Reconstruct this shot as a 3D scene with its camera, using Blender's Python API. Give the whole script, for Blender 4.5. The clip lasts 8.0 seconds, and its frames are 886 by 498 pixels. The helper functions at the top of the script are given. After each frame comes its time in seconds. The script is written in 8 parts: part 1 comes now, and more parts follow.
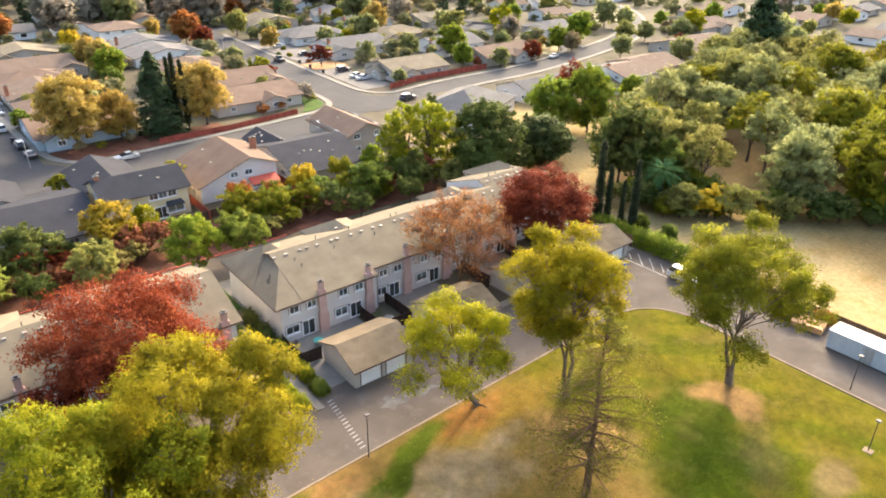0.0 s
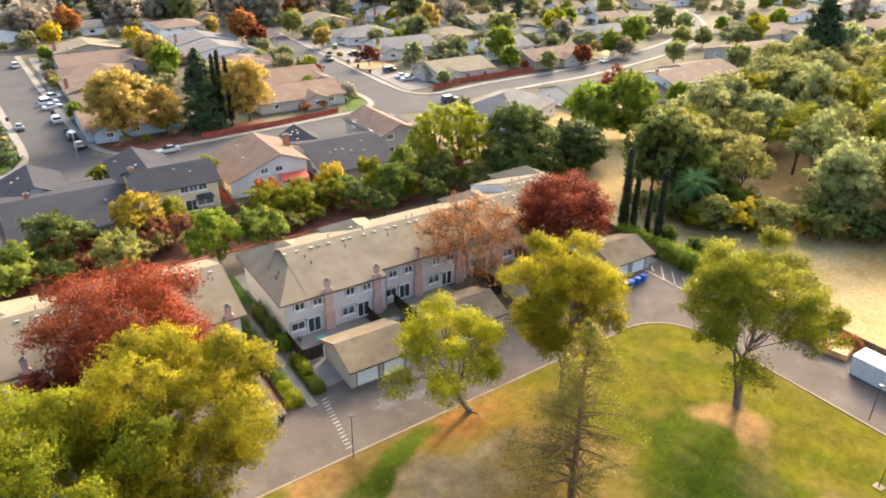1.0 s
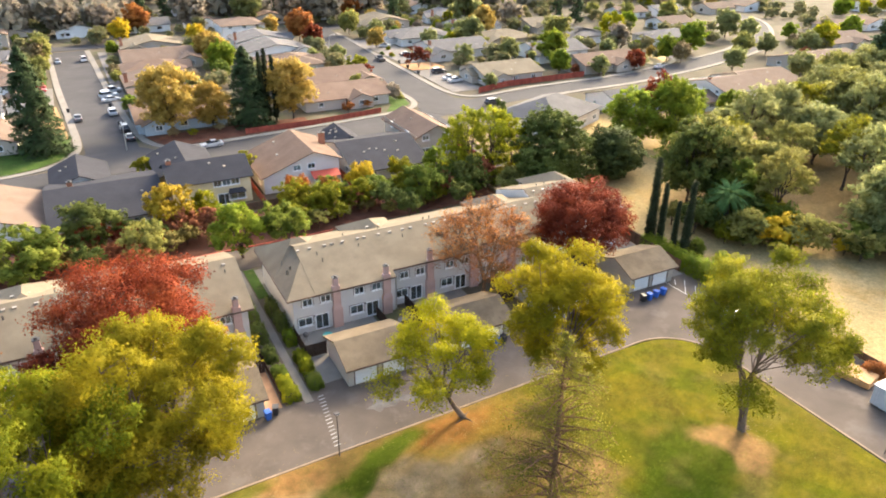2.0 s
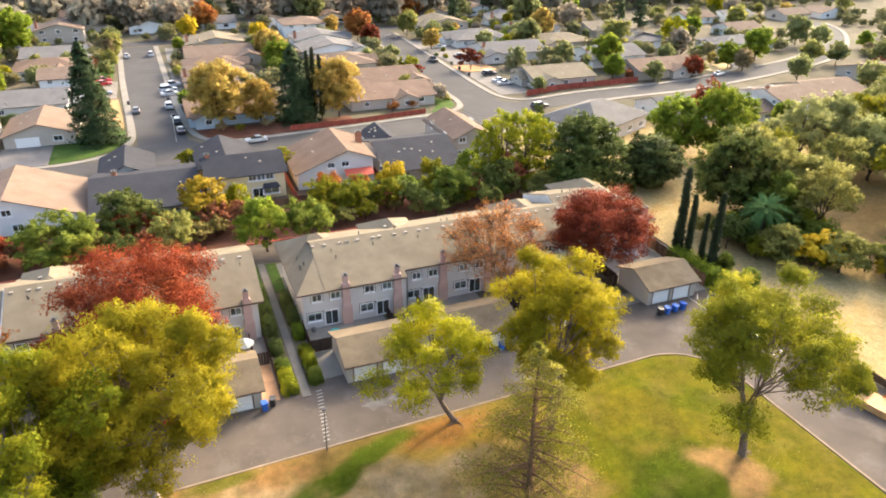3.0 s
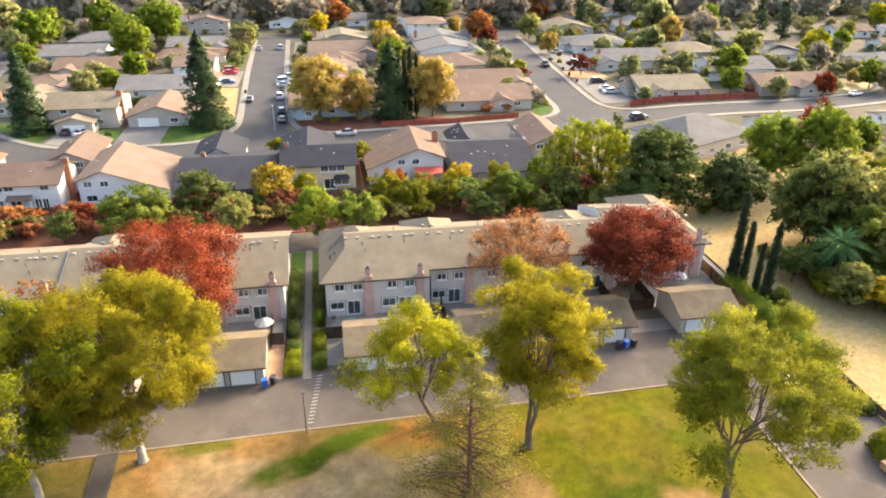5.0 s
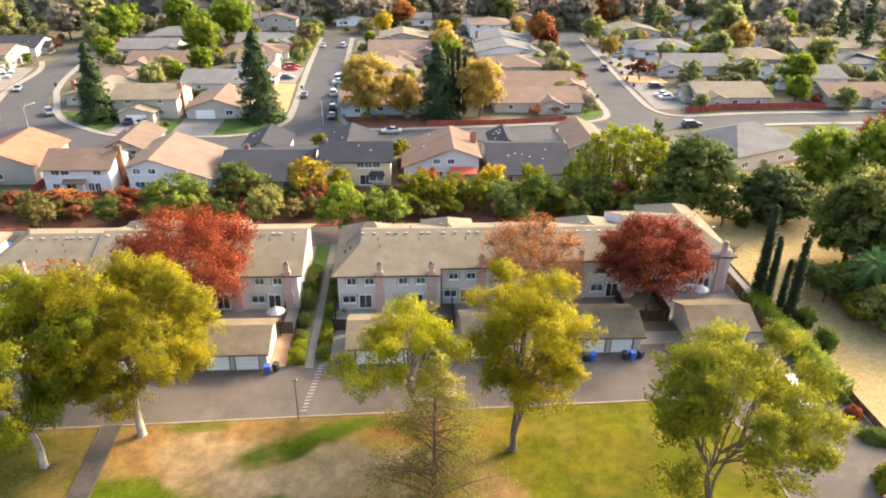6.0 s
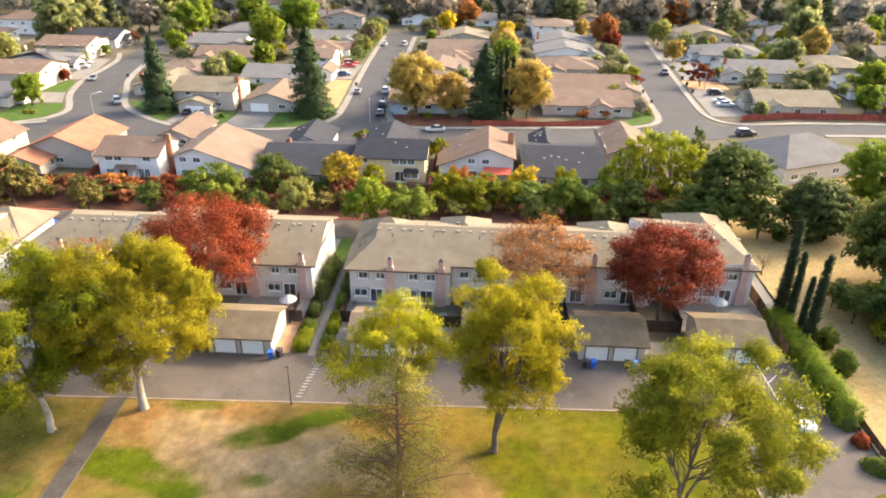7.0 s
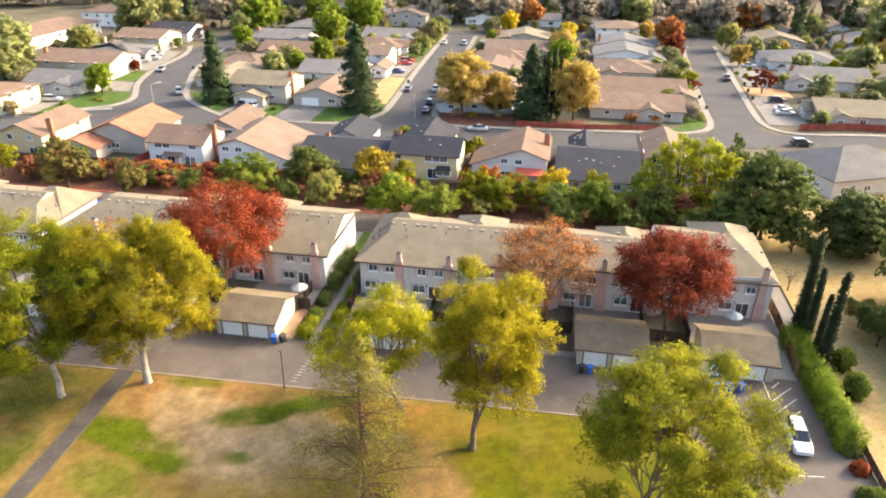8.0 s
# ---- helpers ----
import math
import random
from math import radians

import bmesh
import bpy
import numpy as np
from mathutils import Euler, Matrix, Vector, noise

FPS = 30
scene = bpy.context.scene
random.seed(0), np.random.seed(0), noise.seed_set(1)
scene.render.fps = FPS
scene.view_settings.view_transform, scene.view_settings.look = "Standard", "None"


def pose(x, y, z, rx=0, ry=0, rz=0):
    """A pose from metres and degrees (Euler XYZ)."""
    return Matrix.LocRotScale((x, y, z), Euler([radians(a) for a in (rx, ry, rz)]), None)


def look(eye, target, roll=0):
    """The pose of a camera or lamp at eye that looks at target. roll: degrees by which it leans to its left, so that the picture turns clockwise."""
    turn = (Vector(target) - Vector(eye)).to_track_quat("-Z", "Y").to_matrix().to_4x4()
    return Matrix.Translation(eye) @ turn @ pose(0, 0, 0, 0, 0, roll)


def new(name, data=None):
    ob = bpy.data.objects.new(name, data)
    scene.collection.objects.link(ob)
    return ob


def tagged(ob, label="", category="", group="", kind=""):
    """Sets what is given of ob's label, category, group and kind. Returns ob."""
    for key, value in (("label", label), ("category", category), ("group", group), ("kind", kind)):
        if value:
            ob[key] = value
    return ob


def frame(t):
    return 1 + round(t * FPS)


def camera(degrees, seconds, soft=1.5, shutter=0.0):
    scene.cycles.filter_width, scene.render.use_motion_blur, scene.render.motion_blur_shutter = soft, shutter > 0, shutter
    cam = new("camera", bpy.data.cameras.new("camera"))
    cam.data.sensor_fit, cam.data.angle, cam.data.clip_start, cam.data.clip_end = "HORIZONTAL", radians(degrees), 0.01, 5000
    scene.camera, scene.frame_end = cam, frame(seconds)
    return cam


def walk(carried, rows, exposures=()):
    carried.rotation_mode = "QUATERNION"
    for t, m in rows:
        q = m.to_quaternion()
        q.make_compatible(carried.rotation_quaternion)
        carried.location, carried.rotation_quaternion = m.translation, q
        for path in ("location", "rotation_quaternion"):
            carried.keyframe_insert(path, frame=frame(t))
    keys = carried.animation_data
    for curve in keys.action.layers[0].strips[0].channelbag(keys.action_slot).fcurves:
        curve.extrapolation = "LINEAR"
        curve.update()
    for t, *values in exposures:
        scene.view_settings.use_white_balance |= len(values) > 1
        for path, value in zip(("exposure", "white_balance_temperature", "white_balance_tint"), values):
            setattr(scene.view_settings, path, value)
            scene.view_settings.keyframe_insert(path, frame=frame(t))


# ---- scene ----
cam = camera(65.00, 8.0, soft=1.9)
# seconds, x, y, z, pitch, roll, yaw
ROWS = [
    (0.0, -28.641, -64.962, 47.181, -26.654, 0.540, -38.947),
    (0.5, -25.994, -66.495, 47.143, -26.603, 0.548, -36.291),
    (1.0, -23.298, -67.996, 47.144, -26.558, 0.556, -33.573),
    (1.5, -20.536, -69.458, 47.176, -26.519, 0.565, -30.791),
    (2.0, -17.691, -70.872, 47.237, -26.487, 0.573, -27.945),
    (2.5, -14.752, -72.228, 47.319, -26.460, 0.581, -25.035),
    (3.0, -11.709, -73.516, 47.417, -26.439, 0.590, -22.062),
    (3.5, -8.553, -74.723, 47.528, -26.425, 0.598, -19.031),
    (4.0, -5.280, -75.836, 47.644, -26.416, 0.606, -15.944),
    (4.5, -1.889, -76.841, 47.761, -26.414, 0.615, -12.808),
    (5.0, 1.621, -77.723, 47.874, -26.418, 0.623, -9.628),
    (5.5, 5.247, -78.465, 47.977, -26.427, 0.631, -6.414),
    (6.0, 8.982, -79.049, 48.066, -26.443, 0.640, -3.174),
    (6.5, 12.819, -79.457, 48.134, -26.465, 0.648, 0.082),
    (7.0, 16.746, -79.668, 48.177, -26.493, 0.656, 3.342),
    (7.5, 20.749, -79.661, 48.189, -26.527, 0.665, 6.594),
    (8.0, 24.814, -79.414, 48.165, -26.567, 0.673, 9.823),
]
walk(cam, [(t, pose(x, y, z, 90 + pitch, 0, yaw) @ pose(0, 0, 0, 0, 0, roll)) for t, x, y, z, pitch, roll, yaw in ROWS])

# ---------------------------------------------------------------- light
SUN_AZ, SUN_EL = radians(57.0), radians(28.0)
world = bpy.data.worlds.new("sky_light")
scene.world = world
world.use_nodes = True
wn = world.node_tree.nodes
sky = wn.new("ShaderNodeTexSky")
sky.sky_type = 'NISHITA'
sky.sun_disc = False
sky.sun_elevation, sky.sun_rotation = SUN_EL, SUN_AZ
sky.air_density, sky.dust_density, sky.ozone_density = 1.0, 6.0, 1.0
wn["Background"].inputs["Strength"].default_value = 0.15
world.node_tree.links.new(sky.outputs["Color"], wn["Background"].inputs["Color"])
lamp = bpy.data.lights.new("sun", 'SUN')
lamp.energy, lamp.angle, lamp.color = 1.08, radians(3.5), (1.0, 0.85, 0.58)
sun_dir = Vector((math.sin(SUN_AZ) * math.cos(SUN_EL), math.cos(SUN_AZ) * math.cos(SUN_EL), math.sin(SUN_EL)))
new("sun", lamp).matrix_world = look(sun_dir * 200, (0, 0, 0))
scene.view_settings.exposure = 2.4

# ---------------------------------------------------------------- materials
def nodes_of(name):
    m = bpy.data.materials.new(name)
    m.use_nodes = True
    nt = m.node_tree
    return m, nt.nodes, nt.links, nt.nodes["Principled BSDF"]


def scaled(col, k):
    return (min(col[0] * k, 1), min(col[1] * k, 1), min(col[2] * k, 1), 1)


def noise_at(n, l, scale, detail=3.0, rough=0.6):
    g = n.new("ShaderNodeNewGeometry")
    t = n.new("ShaderNodeTexNoise")
    t.inputs["Scale"].default_value, t.inputs["Detail"].default_value, t.inputs["Roughness"].default_value = scale, detail, rough
    l.new(g.outputs["Position"], t.inputs["Vector"])
    return t


def ramp(n, l, source, stops):
    r = n.new("ShaderNodeValToRGB")
    e = r.color_ramp.elements
    while len(e) < len(stops):
        e.new(0.5)
    for el, (p, c) in zip(e, stops):
        el.position, el.color = p, c
    l.new(source, r.inputs["Fac"])
    return r


def mixed(n, l, a, b, fac, kind='MIX'):
    m = n.new("ShaderNodeMix")
    m.data_type, m.blend_type = 'RGBA', kind
    for sock, v in ((m.inputs[6], a), (m.inputs[7], b)):
        if isinstance(v, tuple):
            sock.default_value = v
        else:
            l.new(v, sock)
    if isinstance(fac, float):
        m.inputs[0].default_value = fac
    else:
        l.new(fac, m.inputs[0])
    return m.outputs[2]


def surface(name, col, rough=0.8, var=0.18, coarse=0.25, fine=6.0, bump=0.15, metal=0.0, stain=None, courses=0.0, per_object=0.0, axis=2):
    """Two scales of mottling, optional stains of another colour, optional roof courses, fine relief."""
    m, n, l, p = nodes_of(name)
    a, b = noise_at(n, l, coarse, 4.0), noise_at(n, l, fine, 3.0, 0.7)
    c1 = ramp(n, l, a.outputs["Fac"], [(0.3, scaled(col, 1 - var)), (0.7, scaled(col, 1 + var))]).outputs["Color"]
    c2 = ramp(n, l, b.outputs["Fac"], [(0.3, scaled((1, 1, 1), 1 - 0.8 * var)), (0.7, (1, 1, 1, 1))]).outputs["Color"]
    c = mixed(n, l, c1, c2, 0.8, 'MULTIPLY')
    if stain:
        s = noise_at(n, l, coarse * 1.7, 5.0, 0.65)
        f = ramp(n, l, s.outputs["Fac"], [(0.54, (0, 0, 0, 1)), (0.66, (0.75, 0.75, 0.75, 1))]).outputs["Color"]
        c = mixed(n, l, c, (*stain, 1), f)
    height = b.outputs["Fac"]
    if courses:
        g = n.new("ShaderNodeNewGeometry")
        sep = n.new("ShaderNodeSeparateXYZ")
        l.new(g.outputs["Position"], sep.inputs[0])
        k = n.new("ShaderNodeMath")
        k.operation = 'MULTIPLY'
        k.inputs[1].default_value = 1.0 / courses
        l.new(sep.outputs[axis], k.inputs[0])
        fr = n.new("ShaderNodeMath")
        fr.operation = 'FRACT'
        l.new(k.outputs[0], fr.inputs[0])
        line = ramp(n, l, fr.outputs[0], [(0.0, scaled((1, 1, 1), 0.80)), (0.25, (1, 1, 1, 1))]).outputs["Color"]
        c = mixed(n, l, c, line, 0.7, 'MULTIPLY')
        add = n.new("ShaderNodeMath")
        add.operation = 'ADD'
        l.new(b.outputs["Fac"], add.inputs[0]), l.new(fr.outputs[0], add.inputs[1])
        height = add.outputs[0]
    if per_object:
        o = n.new("ShaderNodeObjectInfo")
        r = ramp(n, l, o.outputs["Random"], [(0.0, scaled((1, 1, 1), 1 - per_object)), (1.0, (1, 1, 1, 1))]).outputs["Color"]
        c = mixed(n, l, c, r, 1.0, 'MULTIPLY')
    l.new(c, p.inputs["Base Color"])
    p.inputs["Roughness"].default_value, p.inputs["Metallic"].default_value = rough, metal
    p.inputs["Specular IOR Level"].default_value = 0.06 if rough > 0.8 else 0.5
    if bump:
        bp = n.new("ShaderNodeBump")
        bp.inputs["Strength"].default_value, bp.inputs["Distance"].default_value = bump, 0.05
        l.new(height, bp.inputs["Height"])
        l.new(bp.outputs["Normal"], p.inputs["Normal"])
    return m


def leafy(name, dark, mid, light, through_light=0.55, spread=0.22):
    """Leaves: each island its own tone, each tree its own shift, light shining through."""
    m, n, l, p = nodes_of(name)
    g = n.new("ShaderNodeNewGeometry")
    o = n.new("ShaderNodeObjectInfo")
    big = noise_at(n, l, 0.35, 2.0)
    add = n.new("ShaderNodeMath")
    add.operation = 'MULTIPLY_ADD'
    l.new(big.outputs["Fac"], add.inputs[0])
    add.inputs[1].default_value = 1.3
    half = n.new("ShaderNodeMath")
    half.operation = 'MULTIPLY_ADD'
    l.new(g.outputs["Random Per Island"], half.inputs[0])
    half.inputs[1].default_value, half.inputs[2].default_value = 0.17, -0.235
    l.new(half.outputs[0], add.inputs[2])
    c = ramp(n, l, add.outputs[0], [(0.15, (*dark, 1)), (0.5, (*mid, 1)), (0.85, (*light, 1))]).outputs["Color"]
    r = ramp(n, l, o.outputs["Random"], [(0.0, scaled((1, 1, 1), 1 - spread)), (0.5, (1, 1, 1, 1)), (1.0, (1, 1 - spread * 0.35, 0.9, 1))]).outputs["Color"]
    c = mixed(n, l, c, r, 1.0, 'MULTIPLY')
    l.new(c, p.inputs["Base Color"])
    p.inputs["Roughness"].default_value = 0.75
    p.inputs["Specular IOR Level"].default_value = 0.08
    t = n.new("ShaderNodeBsdfTranslucent")
    l.new(c, t.inputs["Color"])
    mx = n.new("ShaderNodeMixShader")
    mx.inputs[0].default_value = through_light
    l.new(p.outputs[0], mx.inputs[1]), l.new(t.outputs[0], mx.inputs[2])
    l.new(mx.outputs[0], n["Material Output"].inputs["Surface"])
    return m


def glassy(name):
    m, n, l, p = nodes_of(name)
    p.inputs["Base Color"].default_value = (0.55, 0.62, 0.62, 1)
    p.inputs["Roughness"].default_value = 0.03
    p.inputs["Transmission Weight"].default_value = 0.92
    p.inputs["IOR"].default_value = 1.45
    return m


def plain(name, col, rough=0.5, metal=0.0, coat=0.0, var=0.06):
    m, n, l, p = nodes_of(name)
    a = noise_at(n, l, 2.5, 3.0)
    c = ramp(n, l, a.outputs["Fac"], [(0.3, scaled(col, 1 - var)), (0.7, scaled(col, 1 + var))]).outputs["Color"]
    l.new(c, p.inputs["Base Color"])
    p.inputs["Roughness"].default_value, p.inputs["Metallic"].default_value, p.inputs["Coat Weight"].default_value = rough, metal, coat
    return m


def painted_ground(name, rough=0.95, fine=9.0, bump=0.5):
    """Ground whose large pattern is carried by the colour layer of its grid, with blades and crumbs on top."""
    m, n, l, p = nodes_of(name)
    a = n.new("ShaderNodeAttribute")
    a.attribute_name = "soil"
    f, g = noise_at(n, l, fine, 5.0, 0.75), noise_at(n, l, 1.3, 4.0, 0.65)
    c = mixed(n, l, a.outputs["Color"], ramp(n, l, f.outputs["Fac"], [(0.25, (0.42, 0.44, 0.4, 1)), (0.65, (1.2, 1.17, 1.1, 1))]).outputs["Color"], 0.75, 'MULTIPLY')
    c = mixed(n, l, c, ramp(n, l, g.outputs["Fac"], [(0.3, (0.70, 0.76, 0.6, 1)), (0.7, (1.2, 1.12, 1.0, 1))]).outputs["Color"], 0.8, 'MULTIPLY')
    l.new(c, p.inputs["Base Color"])
    p.inputs["Roughness"].default_value = rough
    p.inputs["Specular IOR Level"].default_value = 0.04
    bp = n.new("ShaderNodeBump")
    bp.inputs["Strength"].default_value, bp.inputs["Distance"].default_value = bump, 0.08
    l.new(f.outputs["Fac"], bp.inputs["Height"])
    l.new(bp.outputs["Normal"], p.inputs["Normal"])
    return m


PATH = surface("dark_path_asphalt", (0.075, 0.064, 0.054), 0.9, 0.2, 0.4, 9.0, 0.25, stain=(0.095, 0.08, 0.065))
ASPHALT = surface("asphalt", (0.112, 0.092, 0.076), 0.9, 0.2, 0.16, 14.0, 0.25, stain=(0.136, 0.116, 0.098))
# base colour raised a little in place of haze over the streets
STREET = surface("street_asphalt", (0.072, 0.068, 0.066), 0.9, 0.12, 0.08, 9.0, 0.2, stain=(0.085, 0.08, 0.077))
DRIVE = surface("driveway_concrete", (0.19, 0.17, 0.148), 0.9, 0.16, 0.3, 8.0, 0.15, stain=(0.145, 0.13, 0.112))
CONCRETE = surface("concrete", (0.225, 0.202, 0.17), 0.9, 0.14, 0.3, 10.0, 0.15, stain=(0.25, 0.22, 0.18))
KERB = surface("kerb_concrete", (0.25, 0.185, 0.13), 0.9, 0.2, 0.5, 8.0, 0.2)
EARTH = surface("dry_earth", (0.115, 0.096, 0.064), 0.95, 0.28, 0.08, 5.0, 0.4, stain=(0.07, 0.08, 0.034))
MULCH = surface("red_mulch", (0.135, 0.058, 0.036), 0.95, 0.3, 0.4, 12.0, 0.6, stain=(0.095, 0.066, 0.045))
GRASS = surface("green_grass", (0.06, 0.1, 0.02), 0.95, 0.25, 0.3, 9.0, 0.5, stain=(0.095, 0.11, 0.03))
LAWN = painted_ground("park_lawn")
FIELD = painted_ground("dry_field", fine=5.0)
ROOF_TAN = surface("tan_shingles", (0.19, 0.156, 0.108), 0.92, 0.14, 0.35, 9.0, 0.3, courses=0.075, stain=(0.158, 0.13, 0.092))
ROOF_GAR = surface("olive_tan_shingles", (0.175, 0.135, 0.088), 0.92, 0.2, 0.5, 7.0, 0.3, courses=0.075, stain=(0.14, 0.108, 0.072))
# grey lifted in tone to stand for haze over far roofs
ROOF_GREY = surface("grey_shingles", (0.155, 0.145, 0.137), 0.92, 0.14, 0.3, 9.0, 0.3, courses=0.08, stain=(0.13, 0.122, 0.115), per_object=0.15)
ROOF_DARK = surface("slate_shingles", (0.043, 0.043, 0.049), 0.9, 0.14, 0.3, 9.0, 0.3, courses=0.08)
ROOF_BROWN = surface("brown_shingles", (0.19, 0.13, 0.095), 0.92, 0.14, 0.3, 9.0, 0.3, courses=0.08, stain=(0.16, 0.108, 0.08), per_object=0.2)
ROOF_SAND = surface("sand_shingles", (0.18, 0.13, 0.098), 0.92, 0.12, 0.3, 9.0, 0.3, courses=0.08, stain=(0.155, 0.104, 0.072), per_object=0.2)
ROOF_TILE = surface("orange_roof_tiles", (0.265, 0.118, 0.072), 0.85, 0.16, 0.4, 7.0, 0.5, courses=0.1, stain=(0.30, 0.14, 0.09))
STUCCO_GREY = surface("grey_stucco", (0.58, 0.54, 0.49), 0.9, 0.06, 0.4, 12.0, 0.12, stain=(0.53, 0.49, 0.44))
STUCCO_BEIGE = surface("beige_stucco", (0.44, 0.385, 0.32), 0.9, 0.06, 0.4, 12.0, 0.12, per_object=0.1)
STUCCO_WHITE = surface("white_stucco", (0.70, 0.675, 0.635), 0.9, 0.05, 0.4, 12.0, 0.12, per_object=0.08)
STUCCO_YELLOW = surface("cream_stucco", (0.62, 0.50, 0.30), 0.9, 0.06, 0.4, 12.0, 0.12)
STUCCO_BLUE = surface("pale_blue_siding", (0.36, 0.42, 0.46), 0.85, 0.06, 0.4, 12.0, 0.12, courses=0.2)
STUCCO_PINK = surface("pink_stucco", (0.50, 0.33, 0.275), 0.9, 0.08, 0.6, 12.0, 0.15, stain=(0.43, 0.28, 0.23))
BRICK_RED = surface("chimney_brick", (0.40, 0.17, 0.10), 0.9, 0.2, 1.5, 14.0, 0.4, courses=0.08)
TRIM_BROWN = surface("brown_trim", (0.12, 0.075, 0.052), 0.8, 0.12, 0.6, 10.0, 0.1)
TRIM_WHITE = plain("white_trim", (0.80, 0.78, 0.74), 0.6)
DOOR_WHITE = surface("white_garage_door", (0.76, 0.74, 0.70), 0.6, 0.04, 0.6, 10.0, 0.1, courses=0.53)
DOOR_BROWN = plain("brown_door", (0.12, 0.06, 0.035), 0.6)
BLIND = plain("window_blind", (0.50, 0.54, 0.52), 0.8)
DARK = plain("dark_vent_metal", (0.10, 0.09, 0.08), 0.6, 0.3)
VENT = plain("pale_vent_metal", (0.28, 0.245, 0.2), 0.6, 0.2)
GLASS = glassy("window_glass")
WOOD = surface("weathered_fence_wood", (0.17, 0.105, 0.065), 0.9, 0.25, 1.2, 12.0, 0.3, per_object=0.25)
WOOD_DARK = surface("dark_stained_wood", (0.06, 0.04, 0.03), 0.9, 0.25, 1.2, 12.0, 0.3, per_object=0.3)
WOOD_RED = surface("red_fence_wood", (0.30, 0.075, 0.05), 0.85, 0.2, 0.8, 12.0, 0.3, per_object=0.2)
PAINT = plain("road_paint", (0.46, 0.44, 0.41), 0.8, var=0.2)
STEEL = plain("galvanised_steel", (0.42, 0.42, 0.41), 0.45, 0.7)
POLE_DARK = plain("dark_pole_metal", (0.07, 0.06, 0.055), 0.5, 0.4)
TYRE = plain("tyre_rubber", (0.02, 0.02, 0.021), 0.85)
CARGLASS = plain("car_glass", (0.018, 0.02, 0.024), 0.05)
CHROME = plain("wheel_alloy", (0.5, 0.5, 0.5), 0.3, 0.9)
LAMP_LENS = plain("lamp_lens", (0.75, 0.74, 0.7), 0.2)
TAIL_RED = plain("tail_lamp_red", (0.35, 0.02, 0.015), 0.3)
BIN_BLUE = plain("blue_bin_plastic", (0.015, 0.09, 0.38), 0.75)
BIN_BLACK = plain("black_bin_plastic", (0.02, 0.02, 0.022), 0.55)
BARK_WARM = surface("warm_brown_bark", (0.17, 0.1, 0.055), 0.95, 0.3, 1.5, 12.0, 0.8)
BARK = surface("grey_brown_bark", (0.17, 0.125, 0.09), 0.95, 0.3, 1.5, 12.0, 0.8)
BARK_PALE = surface("pale_bark", (0.34, 0.29, 0.235), 0.95, 0.3, 1.2, 10.0, 0.7)
BARK_DARK = surface("dark_bark", (0.085, 0.062, 0.046), 0.95, 0.3, 1.5, 12.0, 0.8)
L_AUTUMN = leafy("green_gold_leaves", (0.105, 0.14, 0.009), (0.235, 0.26, 0.013), (0.41, 0.37, 0.017), 0.56)
L_PALM = leafy("palm_fronds", (0.04, 0.085, 0.025), (0.09, 0.17, 0.05), (0.16, 0.26, 0.08), 0.3)
L_FRESH = leafy("fresh_green_leaves", (0.13, 0.165, 0.012), (0.31, 0.34, 0.022), (0.48, 0.46, 0.034), 0.68)
L_GOLD = leafy("yellow_green_leaves", (0.2, 0.185, 0.01), (0.36, 0.305, 0.014), (0.49, 0.39, 0.022), 0.58)
L_OLIVE = leafy("olive_gold_leaves", (0.115, 0.13, 0.01), (0.215, 0.22, 0.015), (0.34, 0.305, 0.02))
L_MOSS = leafy("moss_gold_leaves", (0.15, 0.145, 0.009), (0.28, 0.25, 0.014), (0.42, 0.345, 0.02), 0.58)
L_LIME = leafy("lime_leaves", (0.13, 0.145, 0.006), (0.32, 0.31, 0.012), (0.47, 0.405, 0.018))
L_GREEN = leafy("green_leaves", (0.065, 0.10, 0.016), (0.155, 0.205, 0.03), (0.26, 0.30, 0.05))
L_BRIGHT = leafy("bright_green_leaves", (0.085, 0.13, 0.012), (0.2, 0.265, 0.024), (0.33, 0.37, 0.038))
L_DARK = leafy("dark_green_leaves", (0.055, 0.075, 0.018), (0.115, 0.145, 0.032), (0.19, 0.215, 0.05), 0.4)
L_CONIFER = leafy("conifer_needles", (0.022, 0.04, 0.016), (0.05, 0.08, 0.03), (0.085, 0.12, 0.045), 0.15)
L_CYPRESS = leafy("cypress_scales", (0.022, 0.032, 0.014), (0.045, 0.056, 0.024), (0.078, 0.088, 0.036), 0.2)
L_RED = leafy("red_maple_leaves", (0.10, 0.019, 0.009), (0.23, 0.046, 0.017), (0.34, 0.09, 0.028), 0.35)
L_WINE = leafy("wine_red_leaves", (0.08, 0.016, 0.008), (0.195, 0.04, 0.018), (0.31, 0.078, 0.028), 0.3)
L_ORANGE = leafy("rust_orange_leaves", (0.20, 0.065, 0.018), (0.38, 0.14, 0.035), (0.52, 0.24, 0.065), 0.4)
L_AMBER = leafy("amber_leaves", (0.31, 0.215, 0.05), (0.47, 0.345, 0.085), (0.60, 0.45, 0.13), 0.6)
L_HONEY = leafy("olive_amber_leaves", (0.19, 0.14, 0.012), (0.36, 0.255, 0.022), (0.50, 0.35, 0.035), 0.35)
L_YELLOW = leafy("bright_yellow_leaves", (0.36, 0.24, 0.012), (0.56, 0.40, 0.02), (0.70, 0.52, 0.04), 0.35)
L_GREYGREEN = leafy("grey_green_leaves", (0.14, 0.145, 0.04), (0.29, 0.285, 0.075), (0.43, 0.40, 0.11), 0.55)
